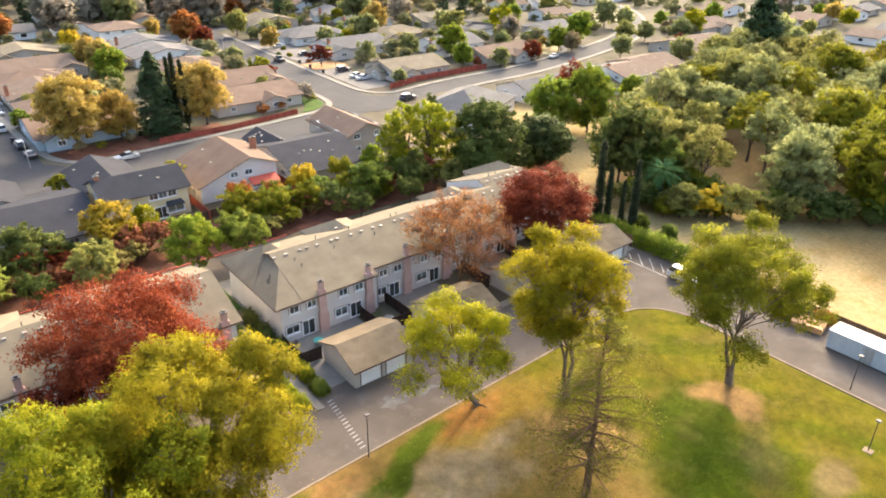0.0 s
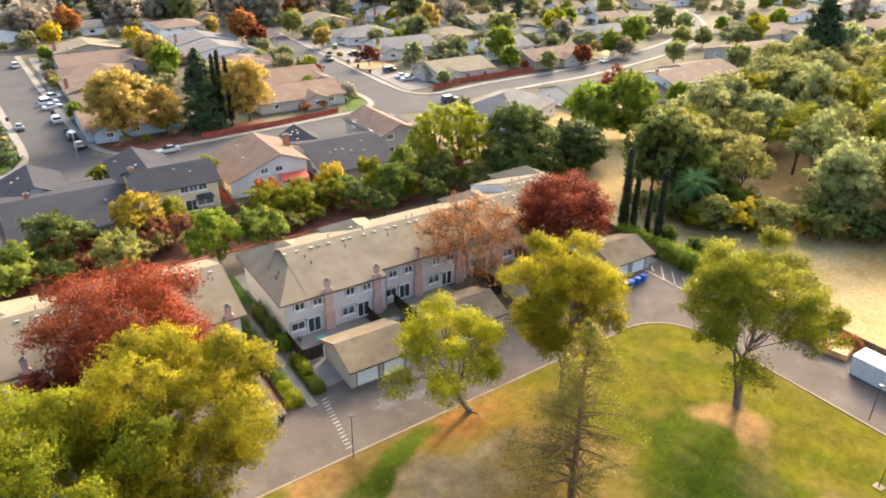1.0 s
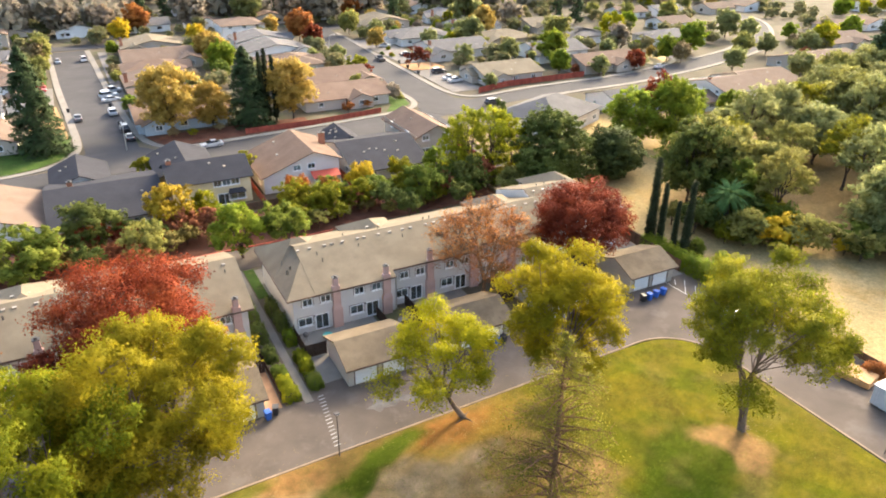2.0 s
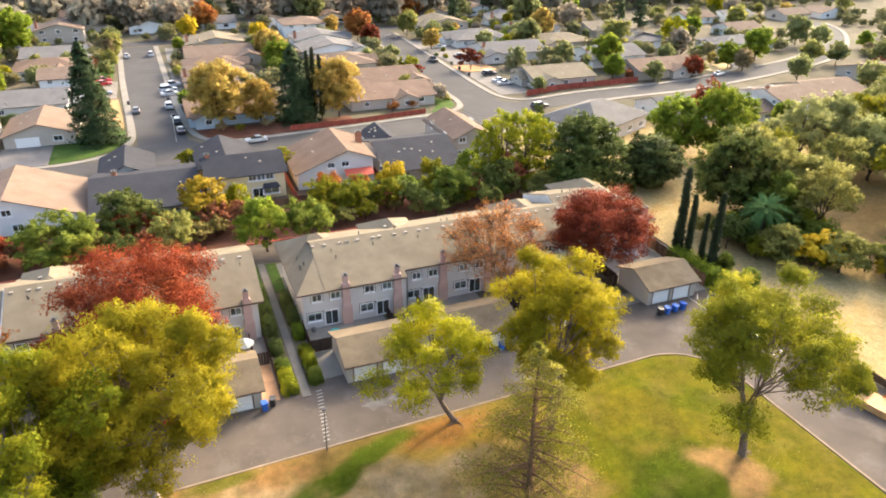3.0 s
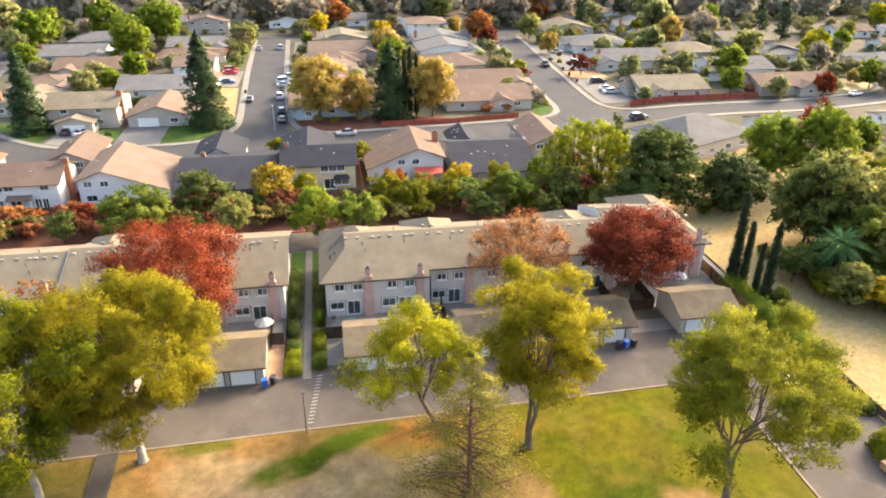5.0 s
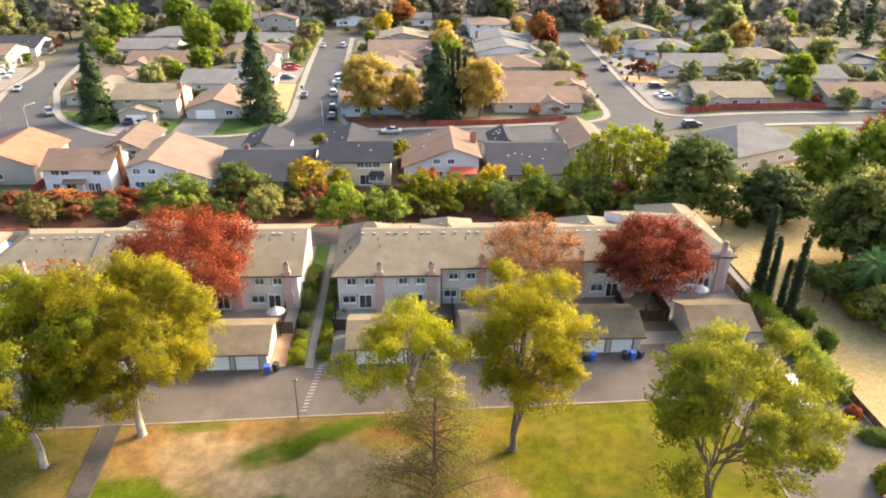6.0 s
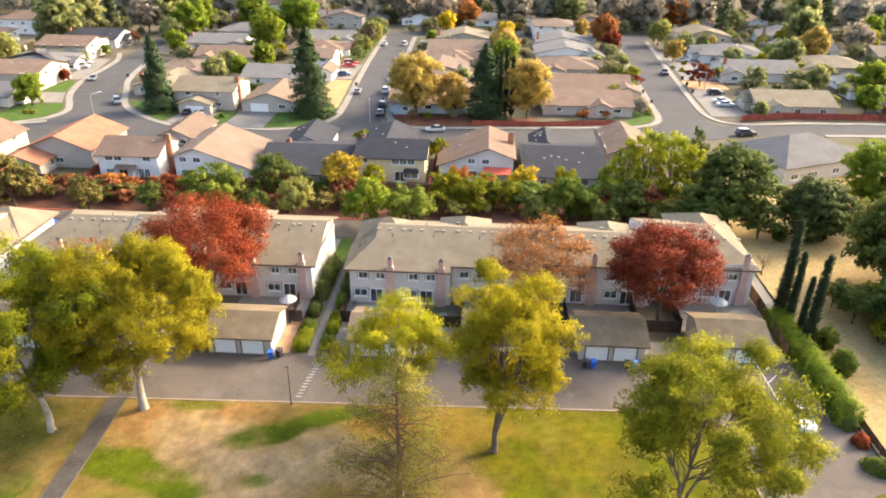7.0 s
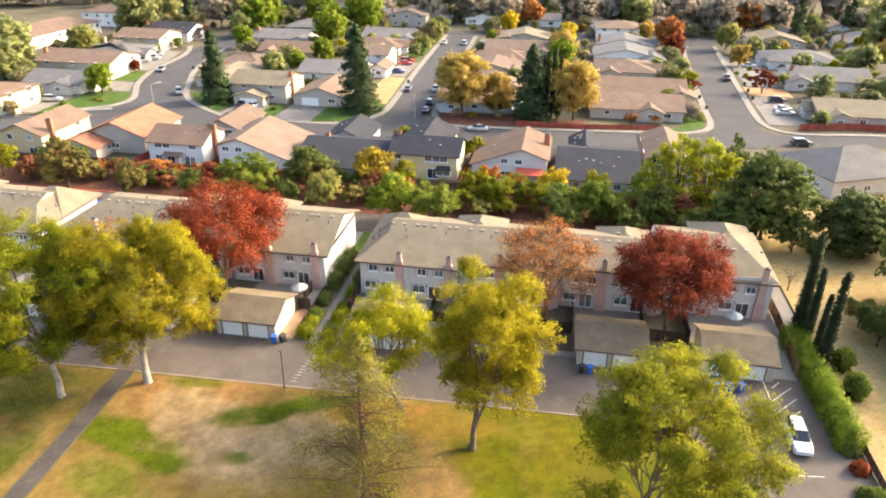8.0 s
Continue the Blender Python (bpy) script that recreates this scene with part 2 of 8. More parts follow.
L_NEEDLE = leafy("thin_olive_needles", (0.105, 0.115, 0.015), (0.235, 0.225, 0.03), (0.40, 0.33, 0.055), 0.45)
L_BUSH = leafy("reddish_bush_leaves", (0.13, 0.045, 0.025), (0.28, 0.10, 0.045), (0.36, 0.17, 0.06), 0.3)
# sage paled so that haze over distant trees sits in the leaf colour
L_SAGE = leafy("hazed_sage_leaves", (0.16, 0.18, 0.065), (0.31, 0.325, 0.12), (0.46, 0.455, 0.18), 0.6)
L_UMBER = leafy("umber_olive_leaves", (0.09, 0.075, 0.02), (0.175, 0.145, 0.04), (0.27, 0.21, 0.065), 0.35)
L_PINE = leafy("dark_evergreen_leaves", (0.035, 0.05, 0.016), (0.075, 0.098, 0.028), (0.125, 0.15, 0.042), 0.3)
L_TWIG = leafy("bare_twig_haze", (0.20, 0.165, 0.12), (0.34, 0.28, 0.2), (0.46, 0.37, 0.25), 0.4)
L_BROWN = leafy("brown_autumn_leaves", (0.15, 0.12, 0.06), (0.27, 0.21, 0.1), (0.38, 0.29, 0.14), 0.3)

# ---------------------------------------------------------------- mesh helpers
def part(name, bm, material, parent, label=""):
    """Links a bmesh (or a mesh) as one object under a thing or a part."""
    if isinstance(bm, bmesh.types.BMesh):
        me = bpy.data.meshes.new(name)
        bm.to_mesh(me)
        bm.free()
    else:
        me = bm
    if material and not me.materials:
        me.materials.append(material)
    ob = new(name, me)
    if parent:
        ob.parent = parent
    return tagged(ob, label)


def thing(name, label, category, x=0, y=0, z=0, rz=0, group="", kind=""):
    e = new(name)
    e.empty_display_size = 0.3
    e.matrix_world = pose(x, y, z, 0, 0, rz)
    return tagged(e, label, category, group, kind)


def solid(name, bm, material, label, category, kind="", x=0, y=0, z=0, rz=0, group=""):
    ob = part(name, bm, material, None)
    ob.matrix_world = pose(x, y, z, 0, 0, rz)
    return tagged(ob, label, category, group, kind)


def box(bm, x0, y0, z0, x1, y1, z1, bevel=0.0):
    v = [bm.verts.new(p) for p in ((x0, y0, z0), (x1, y0, z0), (x1, y1, z0), (x0, y1, z0), (x0, y0, z1), (x1, y0, z1), (x1, y1, z1), (x0, y1, z1))]
    f = [bm.faces.new([v[i] for i in q]) for q in ((3, 2, 1, 0), (4, 5, 6, 7), (0, 1, 5, 4), (1, 2, 6, 5), (2, 3, 7, 6), (3, 0, 4, 7))]
    if bevel:
        bmesh.ops.bevel(bm, geom=list({e for q in f for e in q.edges}), offset=bevel, segments=1, affect='EDGES')
    return v


def boxes(*rows, bevel=0.0):
    bm = bmesh.new()
    for r in rows:
        box(bm, *r, bevel=bevel)
    return bm


def prism(bm, outline, z0, z1):
    """An upright prism over a flat outline (anticlockwise)."""
    a, b = [bm.verts.new((x, y, z0)) for x, y in outline], [bm.verts.new((x, y, z1)) for x, y in outline]
    k = len(outline)
    bm.faces.new(b), bm.faces.new(a[::-1])
    for i in range(k):
        bm.faces.new((a[i], a[(i + 1) % k], b[(i + 1) % k], b[i]))


def shell(polys, thick):
    """A slab under a set of top polygons: underside and edges included."""
    bm, seen = bmesh.new(), {}
    def vert(p):
        key = tuple(round(c, 3) for c in p)
        if key not in seen:
            seen[key] = bm.verts.new(key)
        return seen[key]
    tops = [bm.faces.new([vert(p) for p in q]) for q in polys]
    edge = [e for e in bm.edges if len(e.link_faces) == 1]
    loops = [(e.link_loops[0].vert, e.link_loops[0].link_loop_next.vert) for e in edge]
    low = {v: bm.verts.new((v.co.x, v.co.y, v.co.z - thick)) for v in list(bm.verts)}
    for f in tops:
        bm.faces.new([low[v] for v in reversed(f.verts)])
    for a, b in loops:
        bm.faces.new((b, a, low[a], low[b]))
    return bm


def mesh_from(name, verts, faces, smooth=False, normals=None):
    """A mesh from numpy arrays: vertices and quads (or triangles)."""
    me = bpy.data.meshes.new(name)
    k, n = faces.shape[1], len(faces)
    me.vertices.add(len(verts)), me.loops.add(n * k), me.polygons.add(n)
    me.vertices.foreach_set("co", np.asarray(verts, dtype=np.float32).ravel())
    me.loops.foreach_set("vertex_index", np.asarray(faces, dtype=np.int32).ravel())
    me.polygons.foreach_set("loop_start", np.arange(0, n * k, k, dtype=np.int32))
    if smooth or normals is not None:
        me.polygons.foreach_set("use_smooth", np.ones(n, dtype=bool))
    me.update(calc_edges=True)
    if normals is not None:
        me.normals_split_custom_set_from_vertices(normals.tolist())
    return me


def tubes(paths, sides=6):
    """Tapered tubes: each path a list of (point, radius). Gives vertices and quads."""
    V, Q, base = [], [], 0
    for path in paths:
        pts = np.array([p for p, _ in path], dtype=float)
        rad = np.array([r for _, r in path], dtype=float)
        d = np.gradient(pts, axis=0)
        d /= np.linalg.norm(d, axis=1, keepdims=True) + 1e-9
        ref = np.array((1.0, 0.0, 0.0)) if abs(d[0][0]) < 0.8 else np.array((0.0, 1.0, 0.0))
        u = np.cross(d, ref)
        u /= np.linalg.norm(u, axis=1, keepdims=True) + 1e-9
        w = np.cross(d, u)
        a = np.linspace(0, 2 * np.pi, sides, endpoint=False)
        ring = pts[:, None] + rad[:, None, None] * (np.cos(a)[None, :, None] * u[:, None] + np.sin(a)[None, :, None] * w[:, None])
        V.append(ring.reshape(-1, 3))
        n = len(pts)
        i = np.arange(n - 1)[:, None] * sides + np.arange(sides)[None]
        j = np.arange(n - 1)[:, None] * sides + (np.arange(sides)[None] + 1) % sides
        Q.append(np.stack((i, j, j + sides, i + sides), -1).reshape(-1, 4) + base)
        base += n * sides
    return np.concatenate(V), np.concatenate(Q)


def leaves(rng, centres, size, up=0.5, slim=0.6, outward=None, soft=None):
    """One three-cornered leaf spray at each centre. soft: the way each spray's surface faces as part of its crown."""
    n = len(centres)
    nor = rng.normal(size=(n, 3))
    nor /= np.linalg.norm(nor, axis=1, keepdims=True)
    if outward is not None:
        nor += outward * 0.7
    nor[:, 2] = nor[:, 2] + up
    nor /= np.linalg.norm(nor, axis=1, keepdims=True)
    if soft is not None:
        soft = soft + rng.normal(size=(n, 3)) * 0.22
        soft /= np.linalg.norm(soft, axis=1, keepdims=True) + 1e-9
        nor *= np.where((nor * soft).sum(axis=1, keepdims=True) < 0, -1.0, 1.0)
    t = np.cross(nor, rng.normal(size=(n, 3)))
    t /= np.linalg.norm(t, axis=1, keepdims=True) + 1e-9
    b = np.cross(nor, t)
    s = size * rng.uniform(0.6, 1.4, size=(n, 1))
    v = np.stack((centres - t * s, centres + t * s * 0.7 - b * s * slim, centres + t * s * 0.7 + b * s * slim), 1).reshape(-1, 3)
    q = np.arange(n * 3).reshape(-1, 3)
    return (v, q) if soft is None else (v, q, np.repeat(soft, 3, axis=0))


def curve_path(a, b, r0, r1, sag, n=5, wob=0.0, rng=None):
    a, b = np.array(a, float), np.array(b, float)
    out = []
    for i in range(n + 1):
        s = i / n
        p = a + (b - a) * s
        p[2] += sag * 4 * s * (1 - s)
        if wob and rng is not None and 0 < i < n:
            p += rng.normal(size=3) * wob
        out.append((p, r0 + (r1 - r0) * s))
    return out


def broad_meshes(seed, height, radius, trunk_r, fork, lobes, clusters, per, leaf, shape=1.0, lean=(0, 0), bare=0.0, stems=1, spread=0.62, lobe_r=0.44, sink=0.0, up=0.5, cluster_r=0.095, twig=3, sides=6, wild=0.2, clump=1.3, bend=0.2, low=-0.55, twig_r=0.012):
    """Trunk and crown of a broadleaf tree: limbs run to lobes, twigs to clusters, leaves sit round the clusters."""
    rng = np.random.default_rng(seed)
    base_z = fork + sink
    cz, rz = (base_z + height) / 2, (height - base_z) / 2 * shape
    top = np.array((lean[0], lean[1], 0.0))
    forkp = np.array((lean[0] * bend, lean[1] * bend, fork))
    paths = []
    for s in range(stems):
        off = rng.normal(size=3) * (0.25 if stems > 1 else 0.0)
        off[2] = 0
        p = [((off * 0.6), trunk_r * 1.5), (off * 0.7 + forkp * 0.08, trunk_r * 1.08), (off + forkp * 0.5 + rng.normal(size=3) * trunk_r * 0.3, trunk_r * 0.9), (off * 2 + forkp, trunk_r * 0.72)]
        p[0][0][2] = -0.15
        paths.append(p)
    tops = [p[-1][0] for p in paths]
    C, OUT, FACE = [], [], []
    dirs = []
    tries = 0
    while len(dirs) < lobes and tries < 4000:
        tries += 1
        d = rng.normal(size=3)
        d /= np.linalg.norm(d)
        if d[2] < low:
            continue
        if all(np.dot(d, e) < 0.97 - 0.5 / max(lobes, 2) * 3 for e in dirs) or tries > 2500:
            dirs.append(d)
    centre = np.array((top[0], top[1], cz))
    mains = []
    for k in range(max(4, 2 * stems)):
        a = 2 * np.pi * (k + rng.uniform(-0.3, 0.3)) / max(4, 2 * stems)
        end = centre + np.array((np.cos(a) * radius * 0.34, np.sin(a) * radius * 0.34, rz * rng.uniform(0.1, 0.5)))
        m = curve_path(tops[k % stems] - np.array((0, 0, 0.15)), end, trunk_r * 0.55, trunk_r * 0.2, -0.05 * radius, 6, 0.1 * radius / 6, rng)
        m[0] = (tops[k % stems] - np.array((0, 0, 0.15)), trunk_r * 0.6)
        mains.append(m)
        paths.append(m)
    for d in dirs:
        k = spread * rng.uniform(1 - wild, 1 + 0.7 * wild)
        lc = centre + d * np.array((radius, radius, rz)) * k
        lr = radius * lobe_r * rng.uniform(0.6, 1.3)
        near = min(mains, key=lambda m: np.linalg.norm(m[-1][0][:2] - lc[:2]))
        start = near[int(np.clip(round(6 * 0.75 * (lc[2] - fork) / (height - fork)), 1, 5))][0]
        br = trunk_r * rng.uniform(0.2, 0.3)
        paths.append(curve_path(start, lc, br, br * 0.35, (0.10 if d[2] < 0.3 else -0.02) * np.linalg.norm(lc - start), 2 if twig >= 20 else 5, 0.12 * radius / 6, rng))
        for c in range(clusters):
            e = rng.normal(size=3)
            e /= np.linalg.norm(e)
            if e[2] < -0.3 and rng.random() < 0.6:
                e[2] = -e[2]
            cc = lc + e * lr * rng.uniform(0.45, 1.0) * np.array((1, 1, 0.85))
            if c % twig == 0 and twig < 20:
                paths.append(curve_path(lc, cc, max(br * 0.33, twig_r), twig_r, 0.0, 3, 0.08, rng))
            n = rng.poisson(per * (1 - bare))
            if n:
                cl = rng.normal(size=(n, 3))
                cl *= rng.uniform(0.15, 1.0, size=(n, 1)) ** 0.45 / np.linalg.norm(cl, axis=1, keepdims=True)
                cl *= radius * cluster_r * clump * np.array((1.0, 1.0, 0.68)) * rng.uniform(0.6, 1.25)
                cl += e * rng.uniform(-1, 1, size=(n, 1)) * radius * cluster_r * clump * 0.45
                C.append(cc + cl)
                o = (cc + cl) - lc
                o = o / (np.linalg.norm(o, axis=1, keepdims=True) + 1e-6)
                w = (cc + cl - centre) / np.array((radius, radius, rz))
                w = w / (np.linalg.norm(w, axis=1, keepdims=True) + 1e-6)
                OUT.append(o)
                k2 = cl / (np.linalg.norm(cl, axis=1, keepdims=True) + 1e-6)
                FACE.append(0.5 * o + 0.2 * w + 0.65 * k2 + np.array((0, 0, 0.2)))
    tv, tq = tubes(paths, sides)
    lv, lq, ln = leaves(rng, np.concatenate(C), leaf, up, outward=np.concatenate(OUT), soft=np.concatenate(FACE))
    wood = mesh_from("trunk", tv, tq, True)
    slots = np.ones(len(tq), dtype=np.int32)
    slots[:stems * 3 * sides] = 0
    wood.polygons.foreach_set("material_index", slots)
    return wood, mesh_from("crown", lv, lq, False, ln)


def conifer_meshes(seed, height, radius, trunk_r, tiers, per, leaf, droop=0.35, thin=0.0, power=0.9, first=0.06, upward=0.0, twigs=False, stout=1.0, ragged=0.2):
    """A spire: whorls of drooping boughs with sprays of needles along them."""
    rng = np.random.default_rng(seed)
    paths = [[((0, 0, -0.15), trunk_r * 1.35), ((0, 0, height * 0.3), trunk_r * 0.85), ((rng.normal() * 0.15, rng.normal() * 0.15, height * 0.7), trunk_r * 0.4), ((0, 0, height), 0.02)]]
    C, FACE = [], []
    for i in range(tiers):
        s = first + (1 - first) * (i + rng.uniform(-0.3, 0.3)) / tiers
        s = min(max(s, first), 0.995)
        z = height * s
        r = radius * (1 - s) ** power * rng.uniform(0.95 - ragged, 0.95 + ragged) + 0.12
        a = rng.uniform(0, 2 * np.pi)
        end = np.array((np.cos(a) * r, np.sin(a) * r, z - droop * r + upward * r))
        paths.append(curve_path((0, 0, z), end, (trunk_r * 0.22 * (1 - s) + 0.03) * stout, 0.012 * stout, 0.06 * r, 3))
        n = max(1, rng.poisson(per * (0.35 + r / radius) * (1 - thin)))
        q = np.sqrt(rng.uniform(0.02, 1.0, size=(n, 1)))
        side = np.array((-np.sin(a), np.cos(a), 0.0))
        pts = np.array((0, 0, z)) + (end - np.array((0, 0, z))) * q + side * rng.normal(size=(n, 1)) * 0.22 * r * q + rng.normal(size=(n, 3)) * np.array((0.12, 0.12, 0.10)) * (1 + 0.15 * r)
        if twigs:
            for _ in range(5):
                qq = rng.uniform(0.35, 0.95)
                st = np.array((0, 0, z)) + (end - np.array((0, 0, z))) * qq
                paths.append(curve_path(st, st + side * rng.choice((-1, 1)) * r * 0.28 + (end - np.array((0, 0, z))) * 0.14 + np.array((0, 0, rng.uniform(-0.25, 0.12))), 0.018 * stout, 0.006 * stout, 0.0, 2))
        C.append(pts)
        w = pts * np.array((1.0, 1.0, 0.0))
        FACE.append(w / (np.linalg.norm(w, axis=1, keepdims=True) + 1e-6) + np.array((0, 0, 0.7)))
    tv, tq = tubes(paths, 5)
    lv, lq, ln = leaves(rng, np.concatenate(C), leaf, 0.7, 0.45, soft=np.concatenate(FACE))
    return mesh_from("trunk", tv, tq, True), mesh_from("crown", lv, lq, False, ln)


def plant(name, meshes, bark, foliage, label, category, x, y, z=0, rz=0, scale=1.0, group=""):
    t = thing(name, label, category, x, y, z, rz, group)
    t.scale = (scale, scale, scale)
    if not meshes[0].materials:
        meshes[0].materials.append(bark)
        meshes[0].materials.append(BARK if bark == BARK_PALE else bark)
    part("trunk", meshes[0], bark, t)
    part("crown", meshes[1], foliage, t)
    return t


def shrub_arrays(seed, rx, ry, h, n, leaf, boxy=False):
    """A bush or clipped hedge: leaves over its rounded body, none below the ground."""
    rng = np.random.default_rng(seed)
    d = rng.normal(size=(n, 3))
    d /= np.linalg.norm(d, axis=1, keepdims=True)
    d[:, 2] = np.abs(d[:, 2])
    if boxy:
        m = np.abs(d).max(axis=1, keepdims=True)
        d = d / m * 0.75 + d * 0.25
    lump = 1 + 0.14 * np.sin(d[:, :1] * 5 + seed) * np.cos(d[:, 1:2] * 6 + seed * 2)
    p = d * np.array((rx, ry, h)) * lump * rng.uniform(0.72, 1.04, size=(n, 1))
    p[:, 2] = np.maximum(p[:, 2], 0.03)
    return leaves(rng, p, leaf, 0.5, 0.65, d, d + np.array((0, 0, 0.3)))


def shrub_mesh(seed, rx, ry, h, n, leaf, boxy=False):
    v, q, ln = shrub_arrays(seed, rx, ry, h, n, leaf, boxy)
    return mesh_from("foliage", v, q, False, ln)

# ---------------------------------------------------------------- ground
def value_noise(x, y, cell, seed):
    rng = np.random.default_rng(seed)
    g = rng.random((64, 64))
    u, v = x / cell, y / cell
    i, j = np.floor(u).astype(int), np.floor(v).astype(int)
    f, h = u - i, v - j
    f, h = f * f * (3 - 2 * f), h * h * (3 - 2 * h)
    at = lambda a, b: g[a % 64, b % 64]
    return (at(i, j) * (1 - f) + at(i + 1, j) * f) * (1 - h) + (at(i, j + 1) * (1 - f) + at(i + 1, j + 1) * f) * h


def fbm(x, y, cell, seed):
    return sum(value_noise(x, y, cell / 2 ** k, seed + k) * 0.5 ** (k + 1) for k in range(4)) / 0.9375


def soil_grid(name, inside, x0, x1, y0, y1, step, z, colour, material, label, category, rough=0.0):
    """A grid of ground cut to an outline function, with its soil colours computed over the plan."""
    xs, ys = np.arange(x0, x1 + step / 2, step), np.arange(y0, y1 + step / 2, step)
    X, Y = np.meshgrid(xs, ys, indexing="ij")
    X, Y = inside(X, Y)
    Z = z + rough * (fbm(X, Y, 6.0, 91) - 0.5)
    n, m = X.shape
    idx = np.arange(n * m).reshape(n, m)
    q = np.stack((idx[:-1, :-1], idx[1:, :-1], idx[1:, 1:], idx[:-1, 1:]), -1).reshape(-1, 4)
    me = mesh_from(name, np.stack((X, Y, Z), -1).reshape(-1, 3), q, True)
    c = colour(X.ravel(), Y.ravel())
    layer = me.color_attributes.new("soil", 'FLOAT_COLOR', 'POINT')
    layer.data.foreach_set("color", np.concatenate((c, np.ones((len(c), 1))), 1).astype(np.float32).ravel())
    return tagged(part(name, me, material, None), label, category, kind="structure")


def blob(x, y, cx, cy, rx, ry, turn=0.0, soft=0.45, seed=5):
    a = radians(turn)
    u, v = (x - cx) * math.cos(a) + (y - cy) * math.sin(a), -(x - cx) * math.sin(a) + (y - cy) * math.cos(a)
    d = np.sqrt((u / rx) ** 2 + (v / ry) ** 2) + 1.5 * (fbm(x, y, 3.0, seed) - 0.5)
    soft = soft * 0.65
    return np.clip((1 + soft - d) / (2 * soft), 0, 1)[:, None]


def over(c, col, f):
    return c * (1 - f) + np.array(col) * f


KERB_Y = lambda x: -21.35 + 0.035 * x
SIDE_X = 43.2


def kerb_line():
    pts = [(x, KERB_Y(x)) for x in range(-90, 37, 3)]
    cx, cy, r = SIDE_X - 7.0, KERB_Y(36.2) - 7.0, 7.0
    pts += [(cx + r * math.sin(radians(a)), cy + r * math.cos(radians(a))) for a in range(0, 91, 9)]
    pts += [(SIDE_X, y) for y in range(-32, -112, -4)]
    return pts


def lawn_outline(X, Y):
    """Presses the grid's upper rows onto the kerb line and rounds the corner."""
    lim = np.where(X < 36.2, KERB_Y(X), KERB_Y(36.2) - 7.0 + np.sqrt(np.clip(49.0 - np.clip(X - 36.2, 0, 7.0) ** 2, 0, None)))
    y0 = -110.0
    s = (Y - y0) / (-20.0 - y0)
    return X, y0 + s * (lim - 0.1 - y0)


def lawn_colour(x, y):
    n1, n2 = fbm(x, y, 9.0, 11)[:, None], fbm(x, y, 3.0, 23)[:, None]
    c = np.array((0.25, 0.18, 0.045)) * (1 - n1) + np.array((0.36, 0.225, 0.08)) * n1
    green, deep = (0.115, 0.155, 0.006), (0.065, 0.105, 0.005)
    east = np.clip((x - 13.5) / 5.0, 0, 1)[:, None] * (0.62 + 0.38 * n2)
    c = over(c, (0.155, 0.155, 0.003), east)
    c = over(c, (0.09, 0.12, 0.003), 0.8 * east * np.clip((fbm(x * 1.6 + y, y * 0.8, 4.5, 81)[:, None] - 0.47) * 5, 0, 1))
    c = over(c, (0.21, 0.17, 0.012), 0.5 * east * np.clip((fbm(x, y * 1.5, 5.5, 83)[:, None] - 0.58) * 6, 0, 1))
    # leaf-strewn orange soil near the kerb, grey-tan bare ground further in
    c = over(c, (0.40, 0.225, 0.09), 0.95 * blob(x, y, -11.0, -25.0, 8.5, 3.4, 4, 0.5, 31))
    c = over(c, (0.46, 0.315, 0.19), 0.95 * blob(x, y, -9.0, -28.6, 6.6, 3.8, -25, 0.5, 7))
    c = over(c, (0.42, 0.30, 0.19), 0.95 * blob(x, y, -3.0, -32.2, 6.2, 4.2, 0, 0.5, 8))
    c = over(c, (0.40, 0.30, 0.20), 0.95 * blob(x, y, 3.6, -29.6, 6.4, 4.4, 25, 0.4, 9))
    c = over(c, (0.33, 0.215, 0.04), 0.9 * blob(x, y, 12.0, -24.6, 7.0, 2.4, 2, 0.5, 13))
    c = over(c, (0.42, 0.20, 0.06), 0.95 * blob(x, y, 8.4, -23.2, 4.6, 1.7, 4, 0.5, 33))
    c = over(c, (0.40, 0.24, 0.11), 0.95 * blob(x, y, 15.6, -32.0, 3.4, 4.8, 10, 0.5, 15))
    # next two deep greens paint in the broad east tree's cast shadow
    c = over(c, deep, 0.8 * blob(x, y, 26.0, -38.0, 7.5, 4.4, 35, 0.4, 21))
    c = over(c, deep, 0.8 * blob(x, y, 22.0, -43.0, 6.0, 4.0, 0, 0.5, 27))
    c = over(c, (0.44, 0.26, 0.12), 0.95 * blob(x, y, 32.4, -37.2, 4.6, 1.7, -38, 0.4, 17))
    c = over(c, (0.44, 0.26, 0.12), 0.95 * blob(x, y, 32.0, -39.8, 2.4, 1.9, 60, 0.4, 18))
    c = over(c, (0.17, 0.14, 0.06), 0.45 * blob(x, y, 27.4, -44.6, 4.8, 2.0, 35, 0.5, 19))
    c = over(c, (0.30, 0.21, 0.11), 0.8 * blob(x, y, 29.4, -50.4, 3.4, 1.8, 20, 0.5, 29))
    c = over(c, deep, 0.95 * blob(x, y, -3.6, -26.6, 4.2, 1.9, 22, 0.35, 25))
    c = over(c, (0.11, 0.155, 0.012), 0.95 * blob(x, y, 1.6, -23.6, 3.8, 1.3, 18, 0.35, 26))
    c = over(c, green, 0.95 * blob(x, y, -14.6, -32.4, 7.6, 1.9, -18, 0.35, 35))
    c = over(c, (0.15, 0.17, 0.02), 0.85 * blob(x, y, -14.6, -37.4, 4.5, 2.2, -15, 0.45, 37))
    c = over(c, (0.10, 0.13, 0.014), 0.85 * blob(x, y, -25.6, -36.0, 2.4, 3.4, 0, 0.4, 39))
    c = over(c, (0.115, 0.125, 0.018), 0.85 * blob(x, y, -29.0, -27.5, 7.0, 4.2, 0, 0.5, 41))
